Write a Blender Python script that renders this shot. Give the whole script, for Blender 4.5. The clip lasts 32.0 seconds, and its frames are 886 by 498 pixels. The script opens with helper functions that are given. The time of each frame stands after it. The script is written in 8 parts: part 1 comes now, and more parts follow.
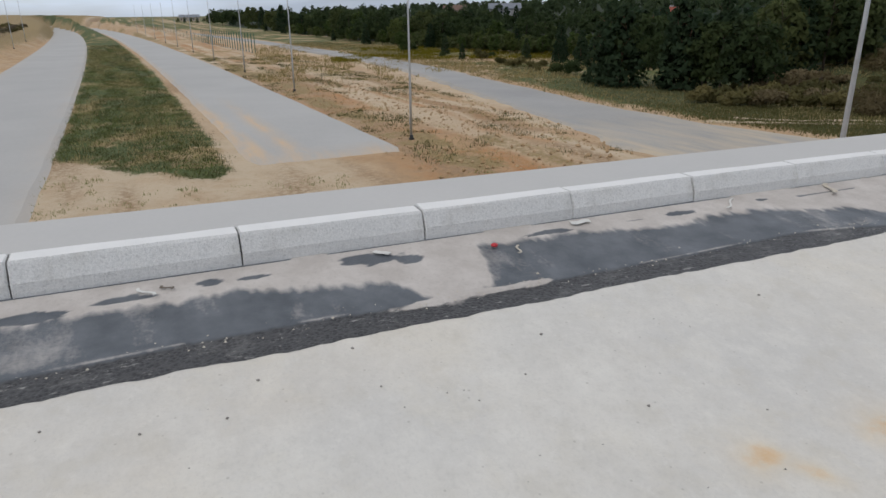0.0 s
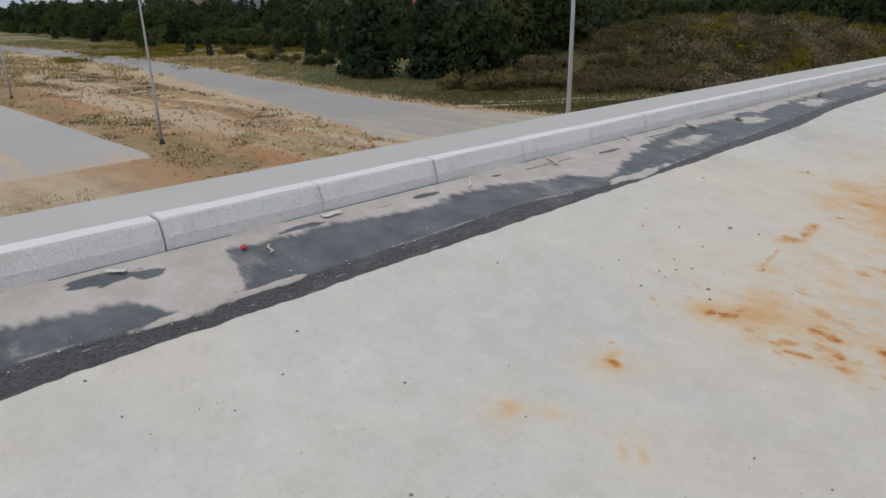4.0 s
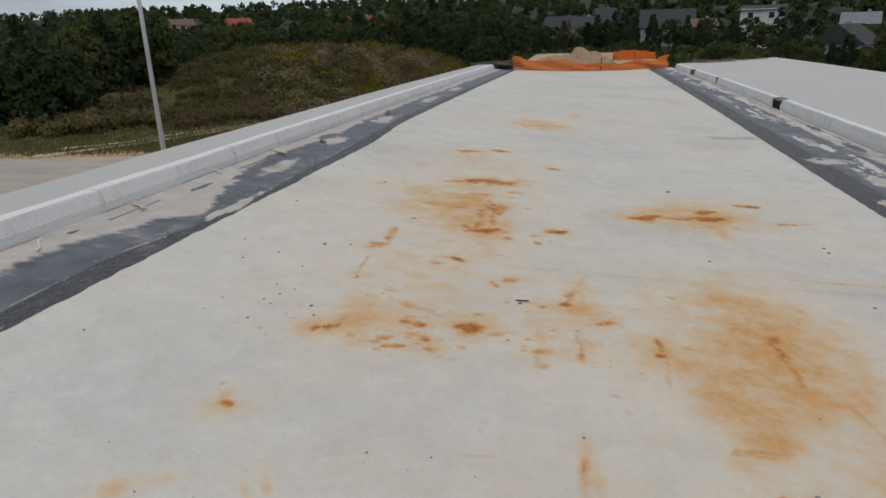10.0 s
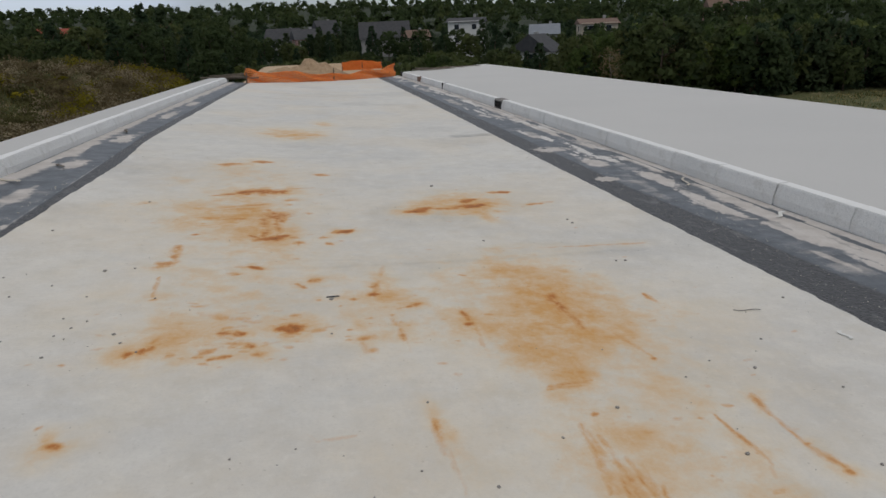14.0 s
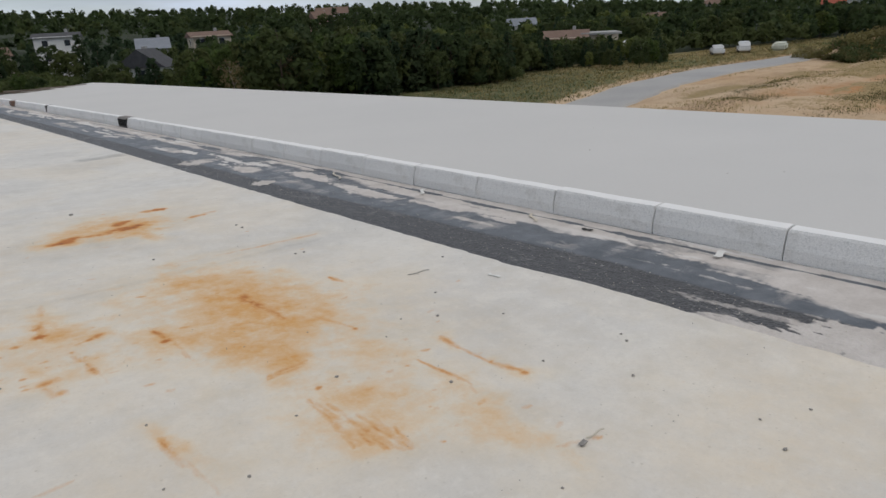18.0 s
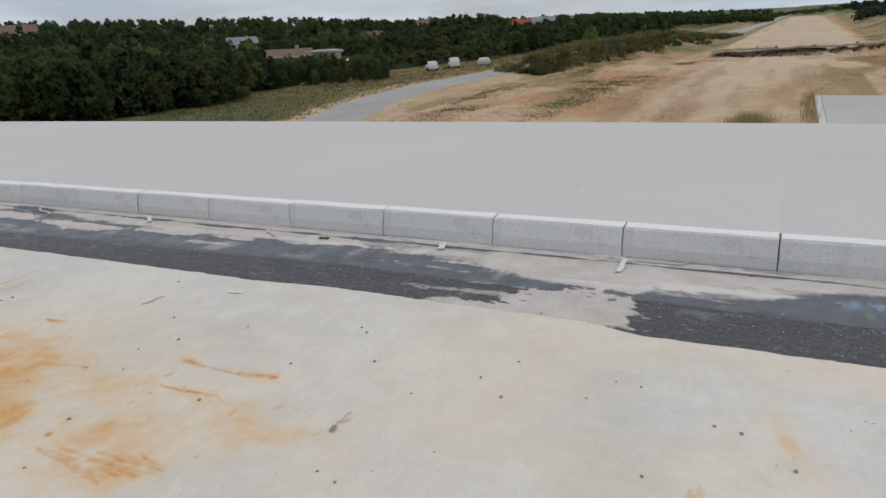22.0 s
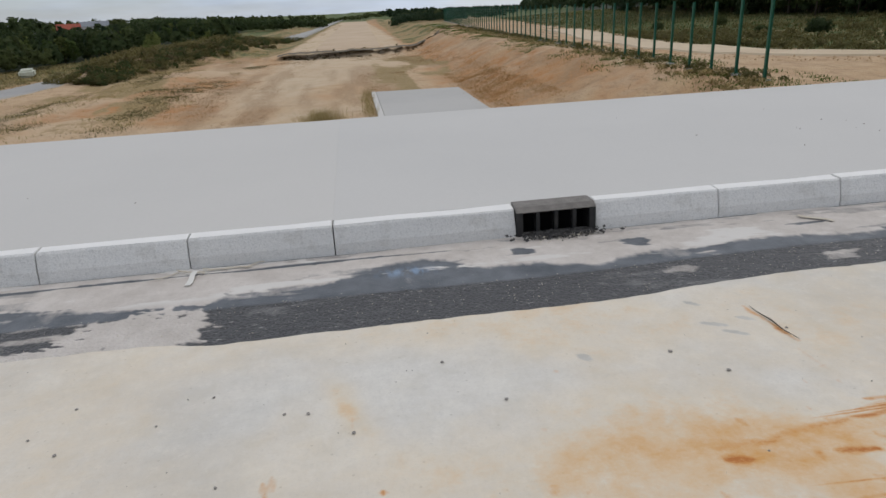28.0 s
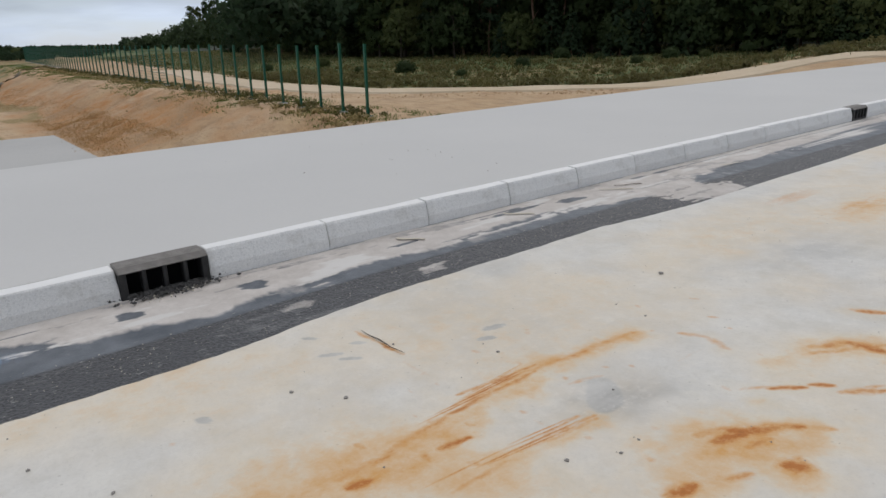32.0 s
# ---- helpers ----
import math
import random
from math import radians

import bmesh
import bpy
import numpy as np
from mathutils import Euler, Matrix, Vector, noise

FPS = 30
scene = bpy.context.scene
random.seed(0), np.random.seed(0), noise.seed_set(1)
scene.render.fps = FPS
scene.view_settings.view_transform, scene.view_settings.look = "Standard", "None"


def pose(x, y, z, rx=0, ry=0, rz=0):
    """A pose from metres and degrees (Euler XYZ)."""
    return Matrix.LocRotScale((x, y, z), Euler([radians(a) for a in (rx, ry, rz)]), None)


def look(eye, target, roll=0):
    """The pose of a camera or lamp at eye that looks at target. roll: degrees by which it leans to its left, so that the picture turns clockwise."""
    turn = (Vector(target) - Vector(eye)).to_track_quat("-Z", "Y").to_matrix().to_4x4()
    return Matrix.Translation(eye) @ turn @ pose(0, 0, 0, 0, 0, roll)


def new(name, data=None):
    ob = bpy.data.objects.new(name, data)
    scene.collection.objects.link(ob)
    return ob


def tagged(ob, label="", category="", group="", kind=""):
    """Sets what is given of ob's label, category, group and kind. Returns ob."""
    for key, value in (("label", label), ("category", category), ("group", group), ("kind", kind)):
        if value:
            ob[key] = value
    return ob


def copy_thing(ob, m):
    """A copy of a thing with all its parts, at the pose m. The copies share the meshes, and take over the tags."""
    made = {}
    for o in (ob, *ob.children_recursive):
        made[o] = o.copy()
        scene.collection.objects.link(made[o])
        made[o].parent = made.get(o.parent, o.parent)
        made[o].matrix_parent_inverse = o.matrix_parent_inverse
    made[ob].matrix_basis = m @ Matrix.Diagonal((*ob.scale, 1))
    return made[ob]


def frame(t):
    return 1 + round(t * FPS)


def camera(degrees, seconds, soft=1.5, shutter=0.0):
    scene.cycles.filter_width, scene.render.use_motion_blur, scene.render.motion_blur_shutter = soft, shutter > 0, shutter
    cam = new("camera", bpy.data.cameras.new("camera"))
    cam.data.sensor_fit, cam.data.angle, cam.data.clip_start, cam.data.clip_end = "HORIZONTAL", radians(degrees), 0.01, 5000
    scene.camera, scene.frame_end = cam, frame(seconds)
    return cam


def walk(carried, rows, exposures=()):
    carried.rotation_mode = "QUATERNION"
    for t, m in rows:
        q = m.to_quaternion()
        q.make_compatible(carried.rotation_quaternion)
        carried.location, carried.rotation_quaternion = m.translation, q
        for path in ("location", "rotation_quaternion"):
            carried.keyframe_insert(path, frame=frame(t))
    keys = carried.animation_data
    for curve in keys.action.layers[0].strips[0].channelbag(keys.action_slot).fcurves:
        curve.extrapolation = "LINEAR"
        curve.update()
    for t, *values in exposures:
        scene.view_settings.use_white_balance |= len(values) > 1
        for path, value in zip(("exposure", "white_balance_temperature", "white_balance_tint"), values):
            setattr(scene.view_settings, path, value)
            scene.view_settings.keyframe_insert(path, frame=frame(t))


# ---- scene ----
cam = camera(66.92, 32.0)
PATH = [
    (0.0, pose(-0.430, 0.184, 1.557, 70.60, 0.64, 64.93)),
    (0.5, pose(-0.427, 0.190, 1.557, 70.57, 0.43, 61.86)),
    (1.0, pose(-0.403, 0.202, 1.561, 70.36, 0.30, 59.02)),
    (1.5, pose(-0.384, 0.215, 1.565, 70.16, 0.23, 56.04)),
    (2.0, pose(-0.370, 0.224, 1.565, 70.06, 0.31, 53.37)),
    (2.5, pose(-0.367, 0.240, 1.559, 69.84, 0.49, 50.93)),
    (3.0, pose(-0.361, 0.262, 1.554, 69.69, 0.67, 48.57)),
    (3.5, pose(-0.360, 0.282, 1.552, 69.67, 0.86, 46.88)),
    (5.5, pose(-0.290, 0.346, 1.554, 70.20, 1.09, 38.23)),
    (6.0, pose(-0.268, 0.354, 1.563, 70.35, 1.07, 36.56)),
    (6.5, pose(-0.240, 0.374, 1.567, 70.52, 1.44, 34.45)),
    (7.0, pose(-0.224, 0.389, 1.564, 70.04, 1.51, 31.70)),
    (7.5, pose(-0.210, 0.371, 1.578, 70.36, 1.64, 26.86)),
    (8.0, pose(-0.201, 0.348, 1.583, 70.84, 1.57, 22.46)),
    (8.5, pose(-0.202, 0.362, 1.574, 70.99, 1.62, 19.31)),
    (9.0, pose(-0.199, 0.375, 1.574, 71.01, 1.73, 16.73)),
    (9.5, pose(-0.193, 0.383, 1.571, 71.22, 1.81, 14.07)),
    (10.0, pose(-0.191, 0.390, 1.567, 71.35, 1.83, 12.09)),
    (10.5, pose(-0.179, 0.372, 1.572, 71.38, 1.92, 10.36)),
    (11.0, pose(-0.194, 0.365, 1.572, 71.37, 1.62, 9.18)),
    (11.5, pose(-0.218, 0.362, 1.560, 71.29, 2.02, 7.71)),
    (12.0, pose(-0.262, 0.352, 1.558, 71.10, 2.45, 6.35)),
    (12.5, pose(-0.312, 0.333, 1.547, 72.65, 2.72, 4.33)),
    (13.0, pose(-0.386, 0.285, 1.543, 73.22, 2.86, -0.81)),
    (13.5, pose(-0.465, 0.229, 1.539, 72.71, 1.90, -5.90)),
    (14.0, pose(-0.512, 0.178, 1.550, 71.52, 2.09, -10.33)),
    (14.5, pose(-0.546, 0.146, 1.568, 72.25, 1.87, -13.21)),
    (15.0, pose(-0.606, 0.159, 1.550, 72.15, 2.68, -18.95)),
    (15.5, pose(-0.655, 0.179, 1.532, 71.74, 2.72, -25.04)),
    (17.5, pose(-0.754, 0.126, 1.514, 70.91, 2.52, -37.99)),
    (18.0, pose(-0.756, 0.093, 1.496, 71.08, 2.97, -41.15)),
    (18.5, pose(-0.788, 0.052, 1.491, 70.13, 3.05, -46.11)),
    (19.0, pose(-0.831, 0.019, 1.505, 69.92, 3.10, -50.39)),
    (19.5, pose(-0.855, -0.003, 1.507, 70.31, 2.41, -52.97)),
    (20.0, pose(-0.866, -0.033, 1.504, 71.17, 2.62, -54.95)),
    (20.5, pose(-0.865, -0.063, 1.505, 71.44, 3.01, -57.41)),
    (21.0, pose(-0.868, -0.080, 1.500, 71.28, 2.81, -59.46)),
    (21.5, pose(-0.867, -0.090, 1.494, 71.47, 2.74, -61.73)),
    (22.0, pose(-0.871, -0.101, 1.494, 71.39, 2.84, -63.47)),
    (22.5, pose(-0.863, -0.111, 1.488, 71.33, 2.90, -65.50)),
    (23.0, pose(-0.858, -0.132, 1.487, 71.46, 2.99, -67.85)),
    (23.5, pose(-0.878, -0.168, 1.506, 71.47, 2.97, -70.11)),
    (24.0, pose(-0.874, -0.196, 1.508, 71.21, 3.14, -72.79)),
    (24.5, pose(-0.887, -0.236, 1.520, 71.25, 3.42, -75.49)),
    (25.0, pose(-0.886, -0.258, 1.520, 71.14, 3.55, -78.29)),
    (25.5, pose(-0.887, -0.292, 1.520, 71.01, 3.42, -80.83)),
    (27.5, pose(-0.844, -0.364, 1.500, 70.62, 2.76, -93.91)),
    (28.0, pose(-0.833, -0.371, 1.491, 70.17, 2.42, -97.76)),
    (28.5, pose(-0.812, -0.410, 1.493, 70.21, 2.20, -101.87)),
    (29.0, pose(-0.828, -0.441, 1.504, 70.56, 2.08, -106.26)),
    (29.5, pose(-0.803, -0.491, 1.482, 70.85, 1.62, -110.90)),
    (30.0, pose(-0.842, -0.498, 1.505, 71.23, 1.68, -114.56)),
    (30.5, pose(-0.856, -0.515, 1.511, 71.55, 1.39, -118.33)),
    (31.0, pose(-0.852, -0.537, 1.506, 71.77, 1.56, -121.66)),
    (31.5, pose(-0.841, -0.559, 1.501, 71.96, 1.46, -125.04)),
    (32.0, pose(-0.848, -0.572, 1.507, 72.39, 1.24, -128.74)),
]
walk(cam, PATH, exposures=[(0.0, 0.03, 6400, 11), (3.5, -0.03, 6430, 11), (6.0, -0.12, 6480, 11), (7.0, -0.17, 6480, 11), (8.0, -0.18, 6490, 11), (10.0, -0.2, 6500, 10.5), (11.0, -0.25, 6500, 10.5), (12.0, -0.1, 6500, 10.5), (13.0, -0.22, 6500, 10.5), (14.0, -0.24, 6500, 10.5), (15.5, -0.18, 6500, 10.5), (18.0, -0.02, 6480, 11), (21.0, 0.06, 6460, 11), (25.0, 0.02, 6460, 11), (32.0, 0.03, 6420, 11)])

# ---- world and light: a bright, mostly clouded summer sky ----
SUN_AZ, SUN_EL = 150.0, 48.0          # compass turn from +y towards +x, and height
world = bpy.data.worlds.new("sky")
scene.world = world
world.use_nodes = True
wn, wl = world.node_tree.nodes, world.node_tree.links
wn.clear()
w_out = wn.new("ShaderNodeOutputWorld")
w_bg = wn.new("ShaderNodeBackground")
w_sky = wn.new("ShaderNodeTexSky")
w_sky.sky_type = 'NISHITA'
w_sky.sun_disc = False
w_sky.sun_elevation = radians(SUN_EL)
w_sky.sun_rotation = radians(SUN_AZ)
w_sky.air_density, w_sky.dust_density, w_sky.ozone_density = 1.0, 0.3, 1.5
w_tc = wn.new("ShaderNodeTexCoord")
w_map = wn.new("ShaderNodeMapping")
w_map.inputs["Scale"].default_value = (1.2, 1.2, 7.0)
w_noise = wn.new("ShaderNodeTexNoise")
w_noise.inputs["Scale"].default_value = 1.6
w_noise.inputs["Detail"].default_value = 6.0
w_noise.inputs["Roughness"].default_value = 0.55
w_ramp = wn.new("ShaderNodeValToRGB")
w_ramp.color_ramp.elements[0].position = 0.42
w_ramp.color_ramp.elements[0].color = (0.62, 0.62, 0.62, 1)
w_ramp.color_ramp.elements[1].position = 0.58
w_ramp.color_ramp.elements[1].color = (0.97, 0.97, 0.97, 1)
w_mix = wn.new("ShaderNodeMix")
w_mix.data_type = 'RGBA'
# an overcast dome is brighter overhead than at the horizon
w_sep = wn.new("ShaderNodeSeparateXYZ")
w_dome = wn.new("ShaderNodeMix")
w_dome.data_type = 'RGBA'
w_dome.inputs[6].default_value = (6.5, 7.5, 9.0, 1)
w_dome.inputs[7].default_value = (12.5, 12.2, 11.75, 1)
wl.new(w_tc.outputs["Generated"], w_sep.inputs[0])
wl.new(w_sep.outputs[2], w_dome.inputs[0])
w_puff = wn.new("ShaderNodeTexNoise")
w_puff.inputs["Scale"].default_value = 2.3
w_puff.inputs["Detail"].default_value = 7.0
w_vary = wn.new("ShaderNodeMapRange")
w_vary.inputs["From Min"].default_value, w_vary.inputs["From Max"].default_value = 0.40, 0.62
w_vary.inputs["To Min"].default_value, w_vary.inputs["To Max"].default_value = 0.80, 1.28
w_mul = wn.new("ShaderNodeVectorMath")
w_mul.operation = 'SCALE'
wl.new(w_map.outputs[0], w_puff.inputs["Vector"])
wl.new(w_puff.outputs[0], w_vary.inputs["Value"])
wl.new(w_dome.outputs[2], w_mul.inputs[0])
wl.new(w_vary.outputs[0], w_mul.inputs["Scale"])
wl.new(w_mul.outputs[0], w_mix.inputs[7])
wl.new(w_tc.outputs["Generated"], w_map.inputs["Vector"])
wl.new(w_map.outputs[0], w_noise.inputs["Vector"])
wl.new(w_noise.outputs[0], w_ramp.inputs[0])
wl.new(w_ramp.outputs[0], w_mix.inputs[0])
wl.new(w_sky.outputs[0], w_mix.inputs[6])
wl.new(w_mix.outputs[2], w_bg.inputs[0])
w_bg.inputs[1].default_value = 0.0745
wl.new(w_bg.outputs[0], w_out.inputs[0])

sun_data = bpy.data.lights.new("sun", 'SUN')
sun_data.energy = 0.5
sun_data.angle = radians(20)
sun_data.color = (1.0, 0.93, 0.83)
sun = new("sun", sun_data)
sun.matrix_world = look((0, 0, 60), (-60 * math.sin(radians(SUN_AZ)) / math.tan(radians(SUN_EL)), -60 * math.cos(radians(SUN_AZ)) / math.tan(radians(SUN_EL)), 0))

# ---- materials ----
def shader(name, rough=0.8, metal=0.0):
    m = bpy.data.materials.new(name)
    m.use_nodes = True
    nt = m.node_tree
    b = nt.nodes["Principled BSDF"]
    b.inputs["Roughness"].default_value = rough
    b.inputs["Metallic"].default_value = metal
    b.inputs["Specular IOR Level"].default_value = 0.35
    return m, nt, b


def noise_tex(nt, scale, detail=5.0, rough=0.6, coords="Object", stretch=(1, 1, 1), seed=0.0):
    tc = nt.nodes.new("ShaderNodeTexCoord")
    mp = nt.nodes.new("ShaderNodeMapping")
    mp.inputs["Scale"].default_value = stretch
    mp.inputs["Location"].default_value = (seed, seed * 0.7, seed * 1.3)
    n = nt.nodes.new("ShaderNodeTexNoise")
    n.inputs["Scale"].default_value = scale
    n.inputs["Detail"].default_value = detail
    n.inputs["Roughness"].default_value = rough
    nt.links.new(tc.outputs[coords], mp.inputs["Vector"])
    nt.links.new(mp.outputs[0], n.inputs["Vector"])
    return n.outputs[0]


def cell_tex(nt, scale, coords="Object"):
    tc = nt.nodes.new("ShaderNodeTexCoord")
    v = nt.nodes.new("ShaderNodeTexVoronoi")
    v.inputs["Scale"].default_value = scale
    nt.links.new(tc.outputs[coords], v.inputs["Vector"])
    return v


def span(nt, value, lo, hi, a=0.0, b=1.0):
    r = nt.nodes.new("ShaderNodeMapRange")
    r.inputs["From Min"].default_value, r.inputs["From Max"].default_value = lo, hi
    r.inputs["To Min"].default_value, r.inputs["To Max"].default_value = a, b
    nt.links.new(value, r.inputs["Value"])
    return r.outputs[0]


def calc(nt, op, a, b):
    m = nt.nodes.new("ShaderNodeMath")
    m.operation = op
    for socket, v in ((m.inputs[0], a), (m.inputs[1], b)):
        if isinstance(v, (int, float)):
            socket.default_value = v
        else:
            nt.links.new(v, socket)
    return m.outputs[0]


def blend(nt, fac, a, b, mode='MIX'):
    m = nt.nodes.new("ShaderNodeMix")
    m.data_type, m.blend_type, m.clamp_factor = 'RGBA', mode, True
    for socket, v in ((m.inputs[0], fac), (m.inputs[6], a), (m.inputs[7], b)):
        if isinstance(v, (int, float)):
            socket.default_value = v
        elif isinstance(v, tuple):
            socket.default_value = (*v, 1)
        else:
            nt.links.new(v, socket)
    return m.outputs[2]


def attribute(nt, name):
    a = nt.nodes.new("ShaderNodeAttribute")
    a.attribute_name = name
    return a.outputs["Fac"]


def bump(nt, bsdf, height, strength=0.3, distance=0.01):
    b = nt.nodes.new("ShaderNodeBump")
    b.inputs["Strength"].default_value, b.inputs["Distance"].default_value = strength, distance
    nt.links.new(height, b.inputs["Height"])
    nt.links.new(b.outputs[0], bsdf.inputs["Normal"])


def by_object(nt):
    return nt.nodes.new("ShaderNodeObjectInfo").outputs["Random"]


def by_island(nt):
    return nt.nodes.new("ShaderNodeNewGeometry").outputs["Random Per Island"]


def simple(name, base, other, scale, rough=0.8, metal=0.0, relief=0.0, fine=None, coords="Object"):
    """A surface of two tones mixed by noise at two scales, with fine relief."""
    m, nt, b = shader(name, rough, metal)
    big = noise_tex(nt, scale, 4, 0.55, coords)
    small = noise_tex(nt, fine or scale * 14, 5, 0.65, coords, seed=3.1)
    f = calc(nt, 'ADD', calc(nt, 'MULTIPLY', big, 0.62), calc(nt, 'MULTIPLY', small, 0.38))
    nt.links.new(blend(nt, span(nt, f, 0.34, 0.66), base, other), b.inputs["Base Color"])
    if relief:
        bump(nt, b, small, relief, 0.01)
    return m


# bridge deck: pale worn concrete, stained by rust and grime
M_DECK, nt, b = shader("pale_concrete", 0.78)
cloud = noise_tex(nt, 0.55, 5, 0.65)
blot = noise_tex(nt, 2.2, 7, 0.72, seed=5)
patchy = noise_tex(nt, 5.0, 5, 0.6, seed=15)
grain = noise_tex(nt, 60, 4, 0.7, seed=2)
streak = noise_tex(nt, 7, 5, 0.6, stretch=(1.0, 0.35, 1.0), seed=9)
tone = blend(nt, span(nt, cloud, 0.38, 0.62), (0.61, 0.60, 0.575), (0.68, 0.66, 0.615))
tone = blend(nt, span(nt, blot, 0.50, 0.64, 0, 0.4), tone, (0.67, 0.635, 0.555))
tone = blend(nt, span(nt, blot, 0.45, 0.36, 0, 0.22), tone, (0.55, 0.54, 0.51))
tone = blend(nt, span(nt, patchy, 0.50, 0.68, 0, 0.5), tone, (0.74, 0.725, 0.68))
tone = blend(nt, span(nt, patchy, 0.46, 0.34, 0, 0.35), tone, (0.55, 0.525, 0.465))
tone = blend(nt, span(nt, grain, 0.5, 0.78, 0, 0.3), tone, (0.42, 0.415, 0.40))
grime = calc(nt, 'MULTIPLY', attribute(nt, "grime"), span(nt, streak, 0.3, 0.62, 0.35, 1.0))
tone = blend(nt, grime, tone, (0.37, 0.365, 0.35))
mottle = noise_tex(nt, 19, 6, 0.78, seed=41)
tone = blend(nt, span(nt, mottle, 0.52, 0.68, 0, 0.32), tone, (0.52, 0.505, 0.47))
tone = blend(nt, span(nt, mottle, 0.46, 0.32, 0, 0.32), tone, (0.79, 0.775, 0.735))
hair = noise_tex(nt, 9, 4, 0.6, stretch=(0.5, 1.6, 1), seed=43)
tone = blend(nt, span(nt, calc(nt, 'ABSOLUTE', calc(nt, 'SUBTRACT', hair, 0.5), 0.0), 0.004, 0.0, 0, 0.22), tone, (0.42, 0.41, 0.385))
speck = cell_tex(nt, 13)
tone = blend(nt, span(nt, speck.outputs["Distance"], 0.085, 0.05, 0, 0.55), tone, (0.40, 0.385, 0.35))
rust, tint = attribute(nt, "rust"), attribute(nt, "tint")
fleck = noise_tex(nt, 26, 7, 0.75, stretch=(1, 0.7, 1), seed=7)
lines = noise_tex(nt, 34, 4, 0.6, stretch=(1.5, 0.09, 1), seed=27)
wash = noise_tex(nt, 4.5, 7, 0.72, seed=17)
torn = calc(nt, 'ADD', calc(nt, 'MULTIPLY', fleck, 0.9), calc(nt, 'MULTIPLY', lines, 0.1))
washed = calc(nt, 'MULTIPLY', tint, span(nt, calc(nt, 'ADD', calc(nt, 'MULTIPLY', wash, 0.75), calc(nt, 'MULTIPLY', torn, 0.25)), 0.36, 0.64, 0.55, 1.25))
rusty = calc(nt, 'MULTIPLY', rust, span(nt, torn, 0.36, 0.62, 0.6, 1.3))
tone = blend(nt, span(nt, washed, 0.0, 0.5, 0.0, 0.6), tone, (0.73, 0.575, 0.36))
tone = blend(nt, span(nt, washed, 0.30, 0.90, 0.0, 0.9), tone, (0.63, 0.325, 0.09))
tone = blend(nt, span(nt, rusty, 0.10, 0.5, 0.0, 0.75), tone, (0.61, 0.30, 0.085))
tone = blend(nt, span(nt, rusty, 0.45, 0.85, 0.0, 0.92), tone, (0.45, 0.155, 0.032))
tone = blend(nt, span(nt, rusty, 1.0, 1.6, 0.0, 0.9), tone, (0.24, 0.085, 0.025))
nt.links.new(tone, b.inputs["Base Color"])
bump(nt, b, calc(nt, 'ADD', calc(nt, 'MULTIPLY', grain, 0.4), blot), 0.12, 0.005)

# gutters: dusty screed, smooth bitumen membrane, and coarse black asphalt edge
M_GUTTER, nt, b = shader("gutter_layers", 0.6)
dust, coarse = attribute(nt, "dust"), attribute(nt, "coarse")
fine = noise_tex(nt, 45, 5, 0.7)
wide = noise_tex(nt, 5, 5, 0.6, seed=4)
lumps = cell_tex(nt, 55)
smooth_c = blend(nt, span(nt, wide, 0.35, 0.68), (0.080, 0.092, 0.108), (0.15, 0.165, 0.185))
coarse_c = blend(nt, span(nt, lumps.outputs["Distance"], 0.1, 0.6), (0.028, 0.029, 0.033), (0.075, 0.076, 0.08))
scuffs = noise_tex(nt, 20, 6, 0.75, stretch=(1.8, 0.5, 1.0), seed=22)
coarse_c = blend(nt, span(nt, scuffs, 0.60, 0.67, 0, 0.8), coarse_c, (0.38, 0.375, 0.36))
worn = noise_tex(nt, 3.2, 6, 0.72, stretch=(1.4, 0.6, 1.0), seed=23)
coarse_c = blend(nt, span(nt, worn, 0.57, 0.68, 0, 0.35), coarse_c, (0.30, 0.30, 0.295))
coarse_c = blend(nt, span(nt, fine, 0.64, 0.70, 0, 0.7), coarse_c, (0.42, 0.41, 0.39))
dust_c = blend(nt, span(nt, wide, 0.36, 0.66), (0.49, 0.455, 0.425), (0.60, 0.565, 0.535))
dust_c = blend(nt, span(nt, fine, 0.5, 0.75, 0, 0.35), dust_c, (0.33, 0.31, 0.29))
dust_c = blend(nt, calc(nt, 'MULTIPLY', attribute(nt, "lime"), 0.75), dust_c, (0.66, 0.65, 0.63))
c = blend(nt, coarse, smooth_c, coarse_c)
rags = noise_tex(nt, 11, 6, 0.7, stretch=(0.5, 1.6, 1.0), seed=12)
edge = calc(nt, 'ADD', dust, calc(nt, 'MULTIPLY', calc(nt, 'SUBTRACT', fine, 0.5), 0.45))
edge = calc(nt, 'ADD', edge, calc(nt, 'MULTIPLY', calc(nt, 'SUBTRACT', rags, 0.5), 0.4))
c = blend(nt, span(nt, edge, 0.22, 0.72), c, dust_c)
c = blend(nt, calc(nt, 'MULTIPLY', attribute(nt, "chalk"), span(nt, rags, 0.42, 0.6)), c, (0.22, 0.32, 0.46))
nt.links.new(c, b.inputs["Base Color"])
nt.links.new(span(nt, edge, 0.3, 0.7, 0.5, 0.85), b.inputs["Roughness"])
bump(nt, b, calc(nt, 'ADD', calc(nt, 'MULTIPLY', lumps.outputs["Distance"], coarse), calc(nt, 'MULTIPLY', fine, 0.35)), 0.55, 0.012)

